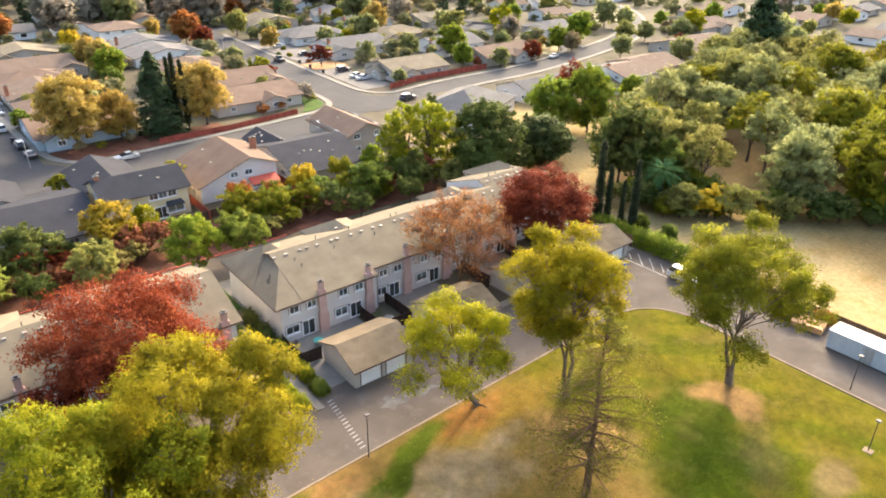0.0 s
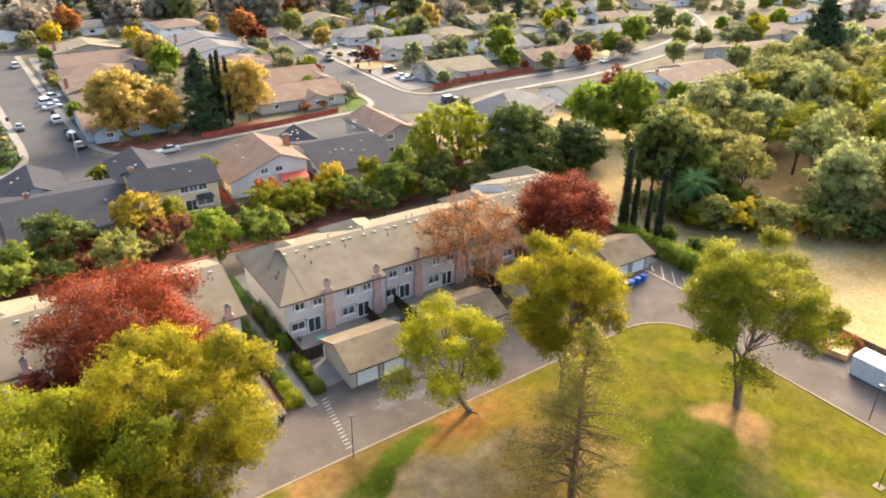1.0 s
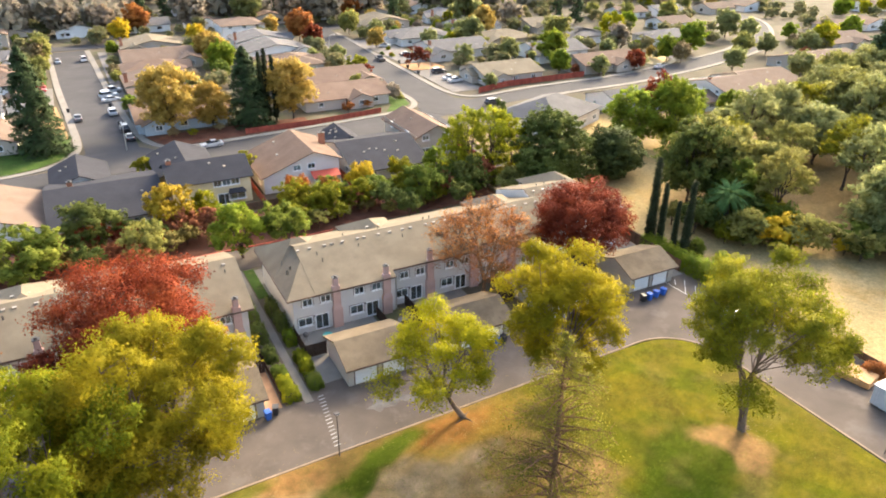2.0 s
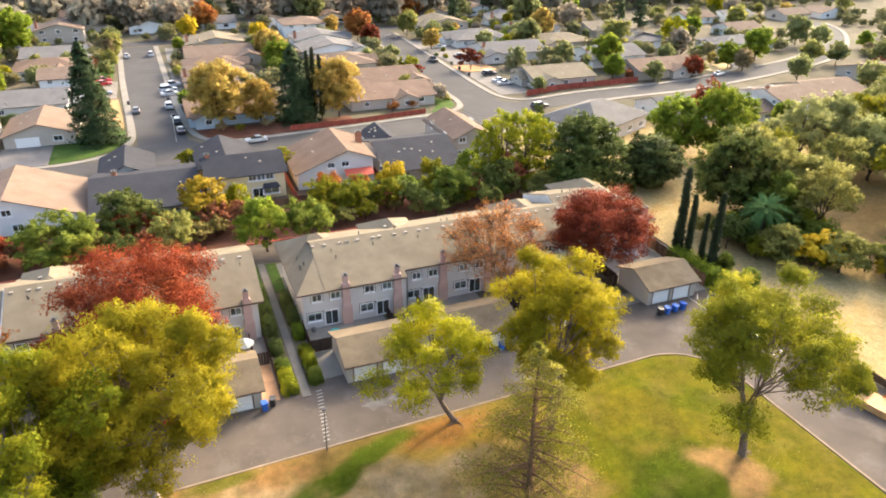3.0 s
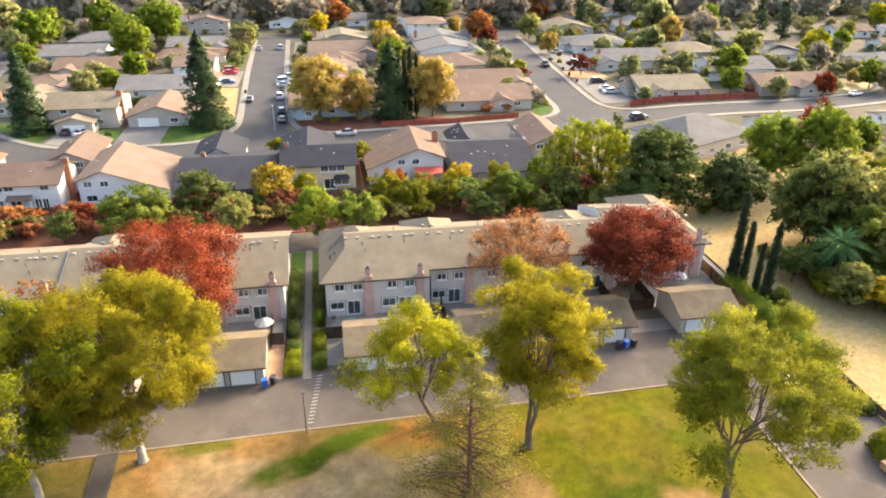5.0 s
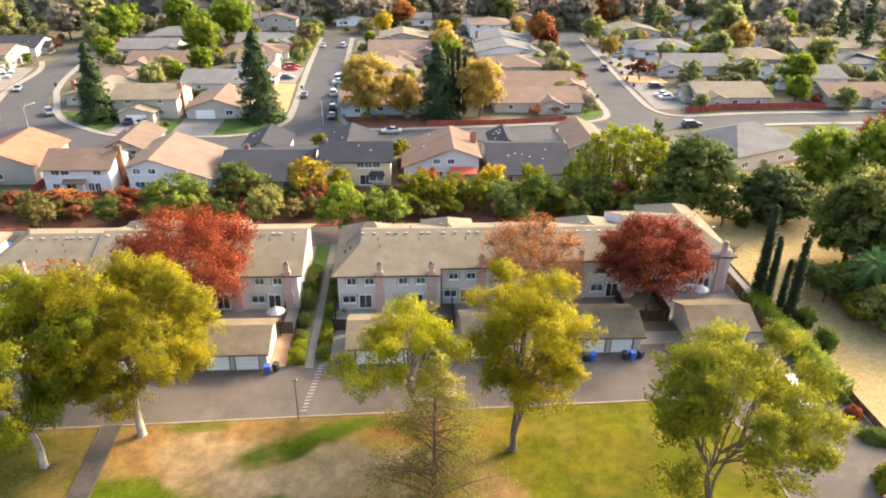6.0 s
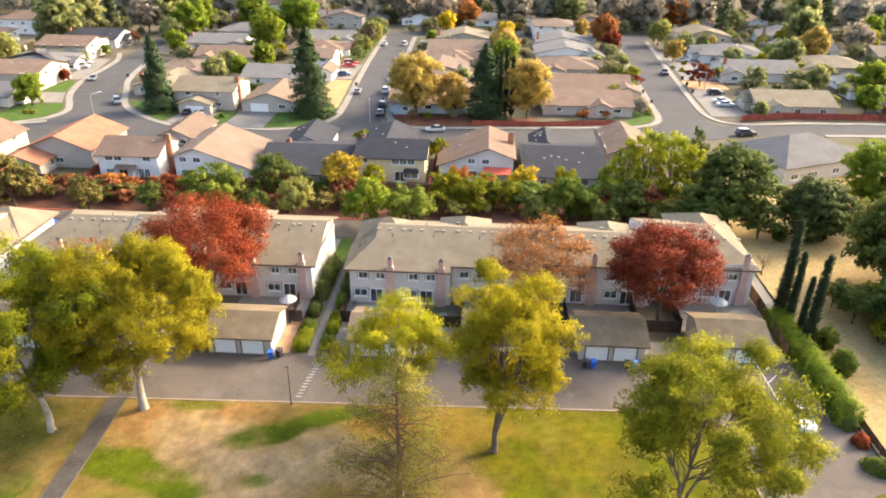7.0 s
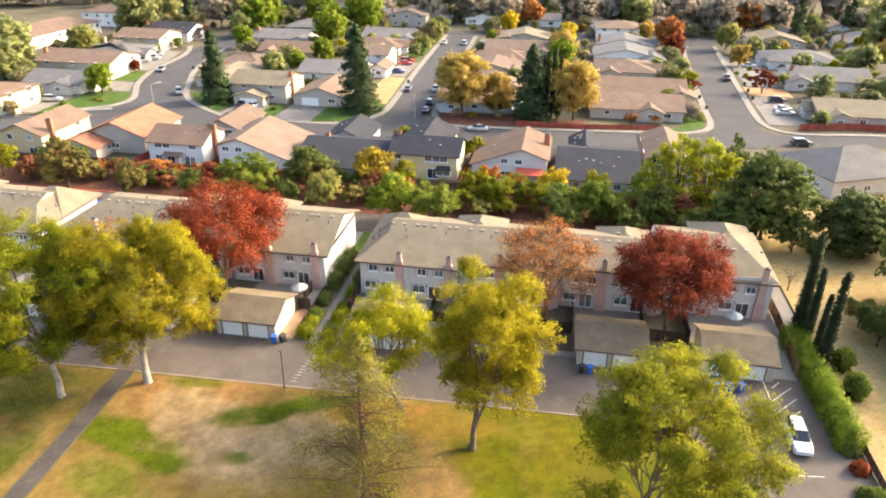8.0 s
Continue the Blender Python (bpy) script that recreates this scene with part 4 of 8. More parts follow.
def hip_polys(x0, x1, y0, y1, eave, ridge, axis, run=None):
    if axis == 'x':
        m, r = (y0 + y1) / 2, (y1 - y0) / 2 if run is None else run
        a, b = (x0 + r, m, ridge), (x1 - r, m, ridge)
        return [[(x0, y0, eave), (x1, y0, eave), b, a], [(x1, y1, eave), (x0, y1, eave), a, b], [(x0, y1, eave), (x0, y0, eave), a], [(x1, y0, eave), (x1, y1, eave), b]]
    m, r = (x0 + x1) / 2, (x1 - x0) / 2 if run is None else run
    a, b = (m, y0 + r, ridge), (m, y1 - r, ridge)
    return [[(x0, y1, eave), (x0, y0, eave), a, b], [(x1, y0, eave), (x1, y1, eave), b, a], [(x0, y0, eave), (x1, y0, eave), a], [(x1, y1, eave), (x0, y1, eave), b]]


def chimney(parent, x, y, z0, z1, w, d, mat, name="chimney"):
    c = part(name, boxes((x - w / 2, y - d / 2, z0, x + w / 2, y + d / 2, z1)), mat, parent)
    part("chimney_cap", boxes((x - w / 2 - 0.07, y - d / 2 - 0.07, z1, x + w / 2 + 0.07, y + d / 2 + 0.07, z1 + 0.1), (x - 0.16, y - 0.16, z1 + 0.1, x + 0.16, y + 0.16, z1 + 0.32)), DARK, c)
    return c


# ---------------------------------------------------------------- townhouse rows
UNIT, EAVE, PITCH = 6.65, 5.0, 0.355


def vent_mesh():
    bm = boxes((-0.17, -0.13, -0.1, 0.17, 0.13, 0.12), (-0.21, -0.17, 0.12, 0.21, 0.17, 0.16))
    return bm_mesh("vent", bm)


def pipe_mesh():
    V, Q = tubes([[((0, 0, -0.2), 0.06), ((0, 0, 0.45), 0.06)]], 6)
    return mesh_from("vent_pipe", V, Q)


def tapered(rings, cx, s):
    """A stack against a wall: rings of height, half width and front face."""
    bm = bmesh.new()
    rows = [[bm.verts.new(p) for p in ((cx - w, s + f, z), (cx + w, s + f, z), (cx + w, s + 0.15, z), (cx - w, s + 0.15, z))] for z, w, f in rings]
    for a, b in zip(rows, rows[1:]):
        for i in range(4):
            bm.faces.new((a[i], a[(i + 1) % 4], b[(i + 1) % 4], b[i]))
    bm.faces.new(rows[-1])
    return bm


def townhouse_row(label, x, y, setbacks, left_hip, right_hip, wings, seed, low=(), end_mat=None):
    """A two-storey row: local x along the front, local y into the house; one setback for each unit.
    low: units under a lower ridge with a hipped left end; end_mat: the gable end above the left hip block where sunlit,
    otherwise coloured brown for shade."""
    rng = random.Random(seed)
    t = thing("townhouse_row", label, "townhouse", x, y)
    n = len(setbacks)
    length, back = n * UNIT, 14.6
    ridge_y = 7.8
    wall = bmesh.new()
    for i, s in enumerate(setbacks):
        a, b = (i * UNIT, s), ((i + 1) * UNIT, s)
        top = EAVE + 0.30 * min(s, 3.2)
        holes = [(0.5, 2.25, 0.98, 2.15), (2.65, 4.3, 0.12, 2.15), (1.15, 2.4, 3.66, 4.66), (3.45, 4.7, 3.66, 4.66)]
        panel(wall, a, b, 0, top, holes)
        for k, h in enumerate(holes):
            window(t, a, b, *h, door=(k == 1), rng=rng, blind=(1.0, 0.15, 0.45, 0.45)[k], cased=(k != 1))
        if i + 1 < n and setbacks[i + 1] != s:
            s2 = setbacks[i + 1]
            panel(wall, (b[0], min(s, s2)), (b[0], max(s, s2)), 0, top)
            panel(wall, (b[0] + 0.01, max(s, s2)), (b[0] + 0.01, min(s, s2)), 0, top)
        # chimney stack with a sloped shoulder
        cx = i * UNIT + 5.4
        st = part("chimney_breast", tapered([(0, 0.62, -0.5), (2.5, 0.62, -0.5), (3.0, 0.48, -0.42), (5.7, 0.48, -0.42)], cx, s), STUCCO_PINK, t, "pink stucco chimney breast")
        chimney(st, cx, s - 0.1, 5.4, 6.75 + 0.25 * min(s, 2.5), 0.62, 0.5, STUCCO_PINK)
        part("wall_lamp", boxes((i * UNIT + 2.45, s - 0.12, 2.0, i * UNIT + 2.57, s, 2.25)), DARK, t)
    panel(wall, (length, setbacks[-1]), (length, back), 0, EAVE + 0.1)
    panel(wall, (length, back), (0, back), 0, EAVE + 0.1)
    panel(wall, (0, back), (0, setbacks[0]), 0, EAVE + 0.1)
    part("wall", wall, STUCCO_GREY, t, "pale grey stucco wall")
    over_x = 0.7
    # runs of units under one ridge
    i = 0
    while i < n:
        j = i
        far = setbacks[i] > 3.0
        while j + 1 < n and (setbacks[j + 1] > 3.0) == far and (j + 1 in low) == (i in low):
            j += 1
        ry, rz = (11.0, 8.25) if far else (ridge_y, 7.72 if i in low else 8.05)
        x0 = 2.75 if (left_hip and i == 0) else i * UNIT - (over_x if i == 0 else 0.25 if far else 0.0)
        x1 = (j + 1) * UNIT + (over_x if j == n - 1 else 0.0)
        polys = []
        xe = x1 - 5.0 if (right_hip and j == n - 1) else x1
        xs = x0 + 4.2 if i in low and i == 0 else x0
        for k in range(i, j + 1):
            s = setbacks[k]
            y0 = s - 0.38
            z0 = rz - PITCH * (ry - y0)
            a = x0 if k == i else k * UNIT
            b = x1 if k == j else (k + 1) * UNIT
            if k == 0 and xs > x0:
                polys.append([(a, y0, z0), (b, y0, z0), (b, ry, rz), (xs, ry, rz)])
            elif k == j and xe < x1:
                polys.append([(a, y0, z0), (b, y0, z0), (xe, ry, rz), (a, ry, rz)])
            else:
                polys.append([(a, y0, z0), (b, y0, z0), (b, ry, rz), (a, ry, rz)])
        yb = back + 0.7 if not far else 2 * ry - (setbacks[i] - 0.38)
        zb = rz - PITCH * (yb - ry)
        polys.append([(xs, ry, rz), (xe, ry, rz), (x1, yb, zb), (x0, yb, zb)])
        if xs > x0:
            s = setbacks[i] - 0.38
            polys.append([(x0, yb, zb), (x0, s, rz - PITCH * (ry - s)), (xs, ry, rz)])
        if xe < x1:
            s = setbacks[j] - 0.38
            polys.append([(x1, s, rz - PITCH * (ry - s)), (x1, yb, zb), (xe, ry, rz)])
        part("roof", shell(polys, 0.16), ROOF_TAN, t, "tan-grey shingle roof")
        for gx, s, closed in ((x0 + over_x if i == 0 else x0 + 0.02, setbacks[i], (left_hip and i == 0) or xs > x0), (x1 - over_x if j == n - 1 else x1 - 0.02, setbacks[j], xe < x1)):
            if closed:
                continue
            gb = bmesh.new()
            ye = yb - 0.7
            gb.faces.new([gb.verts.new(p) for p in ((gx, s, EAVE - 0.4), (gx, ye, EAVE - 0.4), (gx, ye, rz - PITCH * (ye - ry) - 0.13), (gx, ry, rz - 0.13), (gx, s, rz - PITCH * (ry - s) - 0.13))])
            gb.normal_update()
            bmesh.ops.solidify(gb, geom=gb.faces[:], thickness=0.16)
            part("gable_wall", gb, STUCCO_GREY, t, "pale stucco gable wall")
        for k in range(i, j + 1):
            s = setbacks[k]
            y0 = s - 0.38
            z0 = rz - PITCH * (ry - y0)
            a = (x0 if k == i and not left_hip else k * UNIT - (over_x if k == 0 else 0))
            part("fascia", boxes((a, y0 - 0.05, z0 - 0.24, (k + 1) * UNIT + (over_x if k == n - 1 else 0), y0 + 0.004, z0 - 0.02)), TRIM_BROWN, t)
        # vents in a row under the ridge, pipes behind it
        for k in range(i, j + 1):
            for m in range(4):
                v = part("roof_vent", once("vent", vent_mesh), VENT, t)
                v.location = (k * UNIT + 0.9 + m * 1.55 + rng.uniform(-0.4, 0.4) + (2.3 if k == 0 and left_hip else 3.4 if k == 0 and xs > x0 else 0.0), ry - 0.95, rz - PITCH * 0.95)
                if xe < x1 and v.location.x > xe:
                    v.location.y, v.location.z = ry - 2.6, rz - PITCH * 2.6
            for m in range(2):
                v = part("vent_pipe", once("pipe", pipe_mesh), DARK, t)
                xx = min(k * UNIT + rng.uniform(0.6, 6.0) + (2.0 if k == 0 and left_hip else 4.0 if k == 0 and xs > x0 else 0.0), xe - 0.3)
                yy = rng.choice((ry + 0.3, ry - 2.2, ry - 3.4))
                v.location = (xx, yy, rz - PITCH * abs(yy - ry))
        i = j + 1
    if left_hip:
        y0 = setbacks[0] - 0.38
        z0 = 8.05 - PITCH * (ridge_y - y0) - 0.04
        polys = [[(-over_x, back + 0.7, z0), (-over_x, y0, z0), (3.1, y0 + 6.2, z0 + 2.2), (3.1, 10.6, z0 + 2.2)], [(-over_x, y0, z0), (6.9, y0, z0), (3.1, y0 + 6.2, z0 + 2.2)],
                 [(6.9, y0, z0), (6.9, back + 0.7, z0), (3.1, 10.6, z0 + 2.2), (3.1, y0 + 6.2, z0 + 2.2)], [(6.9, back + 0.7, z0), (-over_x, back + 0.7, z0), (3.1, 10.6, z0 + 2.2)]]
        part("roof", shell(polys, 0.16), ROOF_TAN, t)
        part("roof", shell(hip_polys(-over_x + 0.02, 8.3, 5.6, back + 0.68, z0 + 0.05, 7.95, 'x', 4.0), 0.16), ROOF_TAN, t)
        part("fascia", boxes((-over_x - 0.05, y0, z0 - 0.24, -over_x + 0.004, back + 0.7, z0 - 0.02)), TRIM_BROWN, t)
        gb = bmesh.new()
        g0, g1 = 5.0, 10.6
        gb.faces.new([gb.verts.new(p) for p in ((2.95, g1, 8.05 - PITCH * (g1 - ridge_y) - 0.1), (2.95, g0, 8.05 - PITCH * (ridge_y - g0) - 0.1), (2.95, ridge_y, 7.95))])
        gb.faces.new([gb.verts.new(p) for p in ((2.95, g1, 6.0), (2.95, g0, 6.0), (2.95, g0, 8.05 - PITCH * (ridge_y - g0) - 0.1), (2.95, g1, 8.05 - PITCH * (g1 - ridge_y) - 0.1))])
        gb.normal_update()
        bmesh.ops.solidify(gb, geom=gb.faces[:], thickness=0.1)
        # brown stands for the shade on this end; the sunlit end takes stucco
        part("gable_end", gb, end_mat or TRIM_BROWN, t, "stucco gable end under the ridge" if end_mat else "gable end coloured brown for shade under the ridge")
        for m in range(5):
            v = part("vent_pipe", once("pipe", pipe_mesh), DARK, t)
            v.location = (rng.uniform(0.6, 2.3), rng.uniform(4.0, 8.5), z0 + 1.2)
    if right_hip:
        part("roof", shell(hip_polys(length - 8.7, length - 0.1, 8.6, 20.4, 5.75, 8.0, 'y', 4.5), 0.16), ROOF_TAN, t)
        panels = bmesh.new()
        panel(panels, (length - 8.2, 20.0), (length - 8.2, back), 0, 5.75)
        panel(panels, (length - 0.6, back), (length - 0.6, 20.0), 0, 5.75)
        panel(panels, (length - 0.6, 20.0), (length - 8.2, 20.0), 0, 5.75)
        part("wing_wall", panels, STUCCO_GREY, t)
    for wx in wings:
        part("roof", shell(hip_polys(wx - 3.8, wx + 3.8, 6.6, 15.6, 5.9, 7.8, 'y', 3.4), 0.16), ROOF_TAN, t)
        for m in range(2):
            v = part("roof_vent", once("vent", vent_mesh), VENT, t)
            v.location = (wx - 1.0 + m * 1.6, 10.4, 7.35)
    return t


townhouse_row("long two-storey row of grey stucco townhouses with a tan shingle roof", -0.2, 0.0, [0, 0, 1.1, 1.1, 2.0, 2.0, 3.4, 3.4], True, True, [14.8, 35.0], 4)
townhouse_row("two-storey grey townhouse row with tan roof behind red tree", -45.3, 0.4, [1.1, 1.1, 0.6, 0.6, 0, 0], False, False, [17.5, 27.5], 5, low=(0, 1))
end_row = townhouse_row("end of another two-storey grey townhouse row with a tan roof", -48.5, -0.9, [0, 0, 0, 0], True, False, [20.0], 6, end_mat=STUCCO_GREY)
end_row.scale.x = -1.0

# ---------------------------------------------------------------- garages
def garage(x, y, label="beige double garage with two white doors and a tan roof", w=7.6, d=6.6, seed=0):
    """A gabled garage for two cars; its doors face the lane."""
    t = thing("garage", label, "garage", x, y, group="garages along the lane")
    wall = bmesh.new()
    doors = [(0.75, 3.35, 0.02, 2.12), (4.05, 6.65, 0.02, 2.12)]
    h = 2.55
    panel(wall, (0, 0), (w, 0), 0, h, doors)
    panel(wall, (w, 0), (w, d), 0, h, (), peak=(d / 2, h + 1.28))
    panel(wall, (w, d), (0, d), 0, h)
    panel(wall, (0, d), (0, 0), 0, h, (), peak=(d / 2, h + 1.28))
    part("wall", wall, STUCCO_BEIGE, t, "beige stucco wall")
    part("roof", shell(gable_polys(-0.4, w + 0.4, -0.55, d + 0.55, h - 0.08, h + 1.42, 'x'), 0.14), ROOF_GAR, t, "tan shingle roof")
    part("fascia", boxes((-0.4, -0.6, h - 0.3, w + 0.4, -0.555, h - 0.1)), TRIM_BROWN, t)
    for a, b, z0, z1 in doors:
        dr = part("garage_door", once("gdoor", lambda: bm_mesh("garage_door", boxes(*[(0.03, 0.02, 0.02 + 0.525 * k, 2.57, 0.07, 0.53 + 0.525 * k) for k in range(4)], bevel=0.012))), DOOR_WHITE, t, "white panelled garage door")
        dr.location = (a, 0.04, 0.0)
        part("door_trim", once("gtrim", lambda: bm_mesh("door_trim", boxes((-0.12, -0.03, 0, 0.0, 0.0, 2.22), (2.6, -0.03, 0, 2.72, 0.0, 2.22), (0.0, -0.03, 2.1, 2.6, 0.0, 2.22)))), TRIM_BROWN, t).location = (a, 0.0, 0.0)
    return t


for gx, gy in ((-14.9, -12.9), (-28.4, -13.3), (-41.8, -13.8), (2.0, -12.3), (15.4, -11.7), (28.9, -11.0), (43.1, -10.3)):
    garage(gx, gy)


def fence(pts, h=1.7, mat=None, label="weathered brown board fence", gap=0.16, name="fence"):
    """Boards and posts along a line."""
    t = thing(name, label, "fence", pts[0][0], pts[0][1])
    mat = mat or WOOD
    bmesh_board = once(("board", gap, h), lambda: bm_mesh("board", boxes((0.0, -0.012, 0.06, gap - 0.012, 0.012, h))))
    post = once(("post", h), lambda: bm_mesh("post", boxes((-0.05, -0.05, 0.0, 0.05, 0.05, h + 0.08))))
    k = 0
    for (ax, ay), (bx, by) in zip(pts, pts[1:]):
        L, a = math.hypot(bx - ax, by - ay), math.atan2(by - ay, bx - ax)
        n = max(1, int(L / gap))
        for i in range(n):
            ob = part("board", bmesh_board, mat, t)
            ob.matrix_local = Matrix.Translation((ax - pts[0][0] + math.cos(a) * i * L / n, ay - pts[0][1] + math.sin(a) * i * L / n, 0)) @ Matrix.Rotation(a, 4, 'Z')
        for i in range(int(L / 2.4) + 1):
            ob = part("post", post, mat, t)
            ob.matrix_local = Matrix.Translation((ax - pts[0][0] + math.cos(a) * min(i * 2.4, L) + 0.06 * math.sin(a), ay - pts[0][1] + math.sin(a) * min(i * 2.4, L) - 0.06 * math.cos(a), 0))
    return t


for x0, y0, y1 in ((-7.0, -6.0, -0.6), (-0.5, -5.2, -0.4), (10.2, -5.4, -0.4), (14.6, -5.2, 0.6), (28.2, -4.6, 1.4), (37.0, -4.4, 1.6), (42.4, -3.8, 2.8)):
    fence([(x0, y0), (x0, y1)], 1.75, WOOD_DARK, "dark brown board fence round a patio", 0.3)
for x0, x1, y in ((-7.0, -5.4, -5.6), (-0.5, 1.9, -5.2), (10.2, 14.6, -5.4), (23.2, 28.2, -4.8), (37.0, 42.4, -4.4), (-20.8, -15.2, -6.2)):
    fence([(x0, y), (x1, y)], 1.75, WOOD_DARK, "dark brown board fence round a patio", 0.3)
fence([(54.0, 12.0), (54.1, 2.0), (53.6, -9.0)], 1.9, gap=0.3, label="long brown board fence beside the field")
fence([(56.9, -20.0), (56.9, -60.0)], 1.0, gap=0.45, label="low dark board fence between road and dry field")
fence([(-5.2, -11.0), (-5.2, 0.0)], 0.9, WOOD_DARK, gap=0.4, label="low dark board fence along the walk")

# ---------------------------------------------------------------- detached houses
def house(label, x0, x1, y0, y1, eave, rise, axis, wall_mat, roof_mat, hip=False, at=None, wing=None, stack=None, doors=(), rz=0, seed=0, wins=(2, 2, 2, 2), over_w=0.55, brick=None, boxes_on_roof=2, group="", glazed=True, front=None):
    """A house on the plan rectangle: walls with openings, roof slab, windows, chimney and one wing.
    wing: (x0, x1, y0, y1, eave, rise, axis) in plan; doors: garage doors (wall 0 front, 1 right, 2 back, 3 left, on the wing 4, 5, 6, 7; place);
    front: openings of the front wall (from, to, sill, head)."""
    rng = random.Random(seed + int(x0 * 7 + y0 * 13))
    cx, cy = (x0 + x1) / 2, (y0 + y1) / 2
    t = thing("house", label, "house", cx, cy, 0, rz, group)

    def body(a0, a1, b0, b1, ev, rs, ax, ridge_at, count, first, is_hip):
        wall = bmesh.new()
        corners = [(a0, b0), (a1, b0), (a1, b1), (a0, b1)]
        span = (b1 - b0) if ax == 'x' else (a1 - a0)
        m = span / 2 if ridge_at is None else ridge_at
        lop = ridge_at is not None and ax == 'y'
        lo = [ev] * 4
        for k in range(4):
            a, b = corners[k], corners[(k + 1) % 4]
            L = math.hypot(b[0] - a[0], b[1] - a[1])
            holes, gd = [], None
            for w, s in doors:
                if w == first + k:
                    gd = (s, s + 4.6, 0.02, 2.15)
                    holes.append(gd)
            storeys = 2 if ev > 4.2 else 1
            c = count[k]
            for st in range(storeys):
                for i in range(c):
                    ww = rng.choice((1.2, 1.5, 1.8))
                    s = L * (i + 0.5) / c - ww / 2 + rng.uniform(-0.3, 0.3)
                    zb = 0.95 + 2.7 * st
                    h = (max(0.4, s), min(L - 0.4, s + ww), zb, zb + 1.15)
                    if gd and st == 0 and h[1] > gd[0] - 0.3 and h[0] < gd[1] + 0.3:
                        continue
                    if holes and any(h[0] < q[1] + 0.2 and h[1] > q[0] - 0.2 and h[2] < q[3] and h[3] > q[2] for q in holes):
                        continue
                    holes.append(h)
            if front and first + k == 0:
                holes = list(front)
            gable = not is_hip and ((ax == 'x' and k in (1, 3)) or (ax == 'y' and k in (0, 2)))
            pk = None
            if gable:
                mm = m if k in (0, 1) else L - m
                pk = (mm, ev + rs)
            if lop and k in (0, 2):
                left_high = (k == 0) == (m < span / 2)
                mh = min(m, span - m)
                low = ev + rs - rs / mh * (span - mh)
                u2 = Vector((b[0] - a[0], b[1] - a[1], 0)).normalized()
                c = (a[0] + u2.x * 2 * mh, a[1] + u2.y * 2 * mh) if left_high else (b[0] - u2.x * 2 * mh, b[1] - u2.y * 2 * mh)
                base = 0.0 if left_high else L - 2 * mh
                holes = [h for h in ((base + 0.9, base + 2.3, 3.55, 4.6), (base + 3.6, base + 5.0, 3.55, 4.6), (base + 1.0, base + 2.8, 0.95, 2.1), (base + 4.6, base + 6.2, 0.95, 2.1))]
                mid = [(h[0] - base, h[1] - base, h[2], h[3]) for h in holes]
                if left_high:
                    panel(wall, a, c, 0, ev, mid, peak=(mh, ev + rs))
                    panel(wall, c, b, 0, low)
                    tri = [(c[0], c[1], ev), (c[0], c[1], low), (b[0], b[1], low)]
                else:
                    panel(wall, c, b, 0, ev, mid, peak=(mh, ev + rs))
                    panel(wall, a, c, 0, low)
                    tri = [(c[0], c[1], ev), (a[0], a[1], low), (c[0], c[1], low)]
                wall.faces.new([wall.verts.new(q) for q in tri])
            else:
                side_low = lop and ((k == 1 and m < span / 2) or (k == 3 and m > span / 2))
                if side_low:
                    mh = min(m, span - m)
                    holes = [h for h in holes if h[3] < ev + rs - rs / mh * (span - mh) - 0.1]
                panel(wall, a, b, 0, ev if not side_low else ev + rs - rs / mh * (span - mh), holes, peak=pk)
            for h in holes:
                if h is gd:
                    u = Vector((b[0] - a[0], b[1] - a[1], 0)).normalized()
                    dr = part("garage_door", once("gdoor46", lambda: bm_mesh("garage_door", boxes(*[(0.03, 0.02, 0.02 + 0.53 * q, 4.57, 0.08, 0.535 + 0.53 * q) for q in range(4)]))), DOOR_WHITE, t)
                    dr.matrix_local = Matrix.Translation((a[0] + u.x * h[0], a[1] + u.y * h[0], 0)) @ Matrix.Rotation(math.atan2(u.y, u.x), 4, 'Z')
                elif glazed:
                    window(t, a, b, *h, rng=rng, blind=0.5, far=(y0 > 85))
        part("wall", wall, wall_mat, t)
        o = over_w
        if is_hip:
            polys = hip_polys(a0 - o, a1 + o, b0 - o, b1 + o, ev - 0.1, ev + rs, ax)
        else:
            pitch = rs / min(m, span - m) if span else 0.3
            polys = gable_polys(a0 - o, a1 + o, b0 - o, b1 + o, ev, ev + rs, ax, (b0 if ax == 'x' else a0) + m)
            new_polys = []
            for q in polys:
                new_polys.append([(px, py, pz - (o * rs / max(m, span - m) if pz == ev else 0)) for px, py, pz in q])
            polys = new_polys
            if lop:
                mh = min(m, span - m)
                pt, top = rs / mh, ev + rs
                xr = a0 + m
                polys = [[(px, py, top - pt * abs(px - xr)) for px, py, pz in q] for q in polys]
        rf = part("roof", shell(polys, 0.15), roof_mat, t)
        for _ in range(boxes_on_roof):
            f = rng.uniform(0.25, 0.85)
            g = rng.uniform(0.12, 0.8)
            if ax == 'x':
                p = (a0 + (a1 - a0) * f, b0 + m * g, ev + rs * g)
            else:
                p = (a0 + m * g, b0 + (b1 - b0) * f, ev + rs * g)
            if not is_hip:
                v = part("roof_vent", once("vent", vent_mesh), rng.choice((VENT, DARK)), t)
                v.location = p
        return rf

    body(x0 - cx, x1 - cx, y0 - cy, y1 - cy, eave, rise, axis, at, wins, 0, hip)
    for wx0, wx1, wy0, wy1, we, wr, wa in ([wing] if isinstance(wing, tuple) else wing or []):
        body(wx0 - cx, wx1 - cx, wy0 - cy, wy1 - cy, we, wr, wa, None, (1, 1, 1, 1), 4, False)
    if stack:
        chimney(t, stack[0] - cx, stack[1] - cy, 0, eave + rise + 0.5, 1.1 if len(stack) < 3 else stack[2], 0.7, brick or BRICK_RED)
    return t


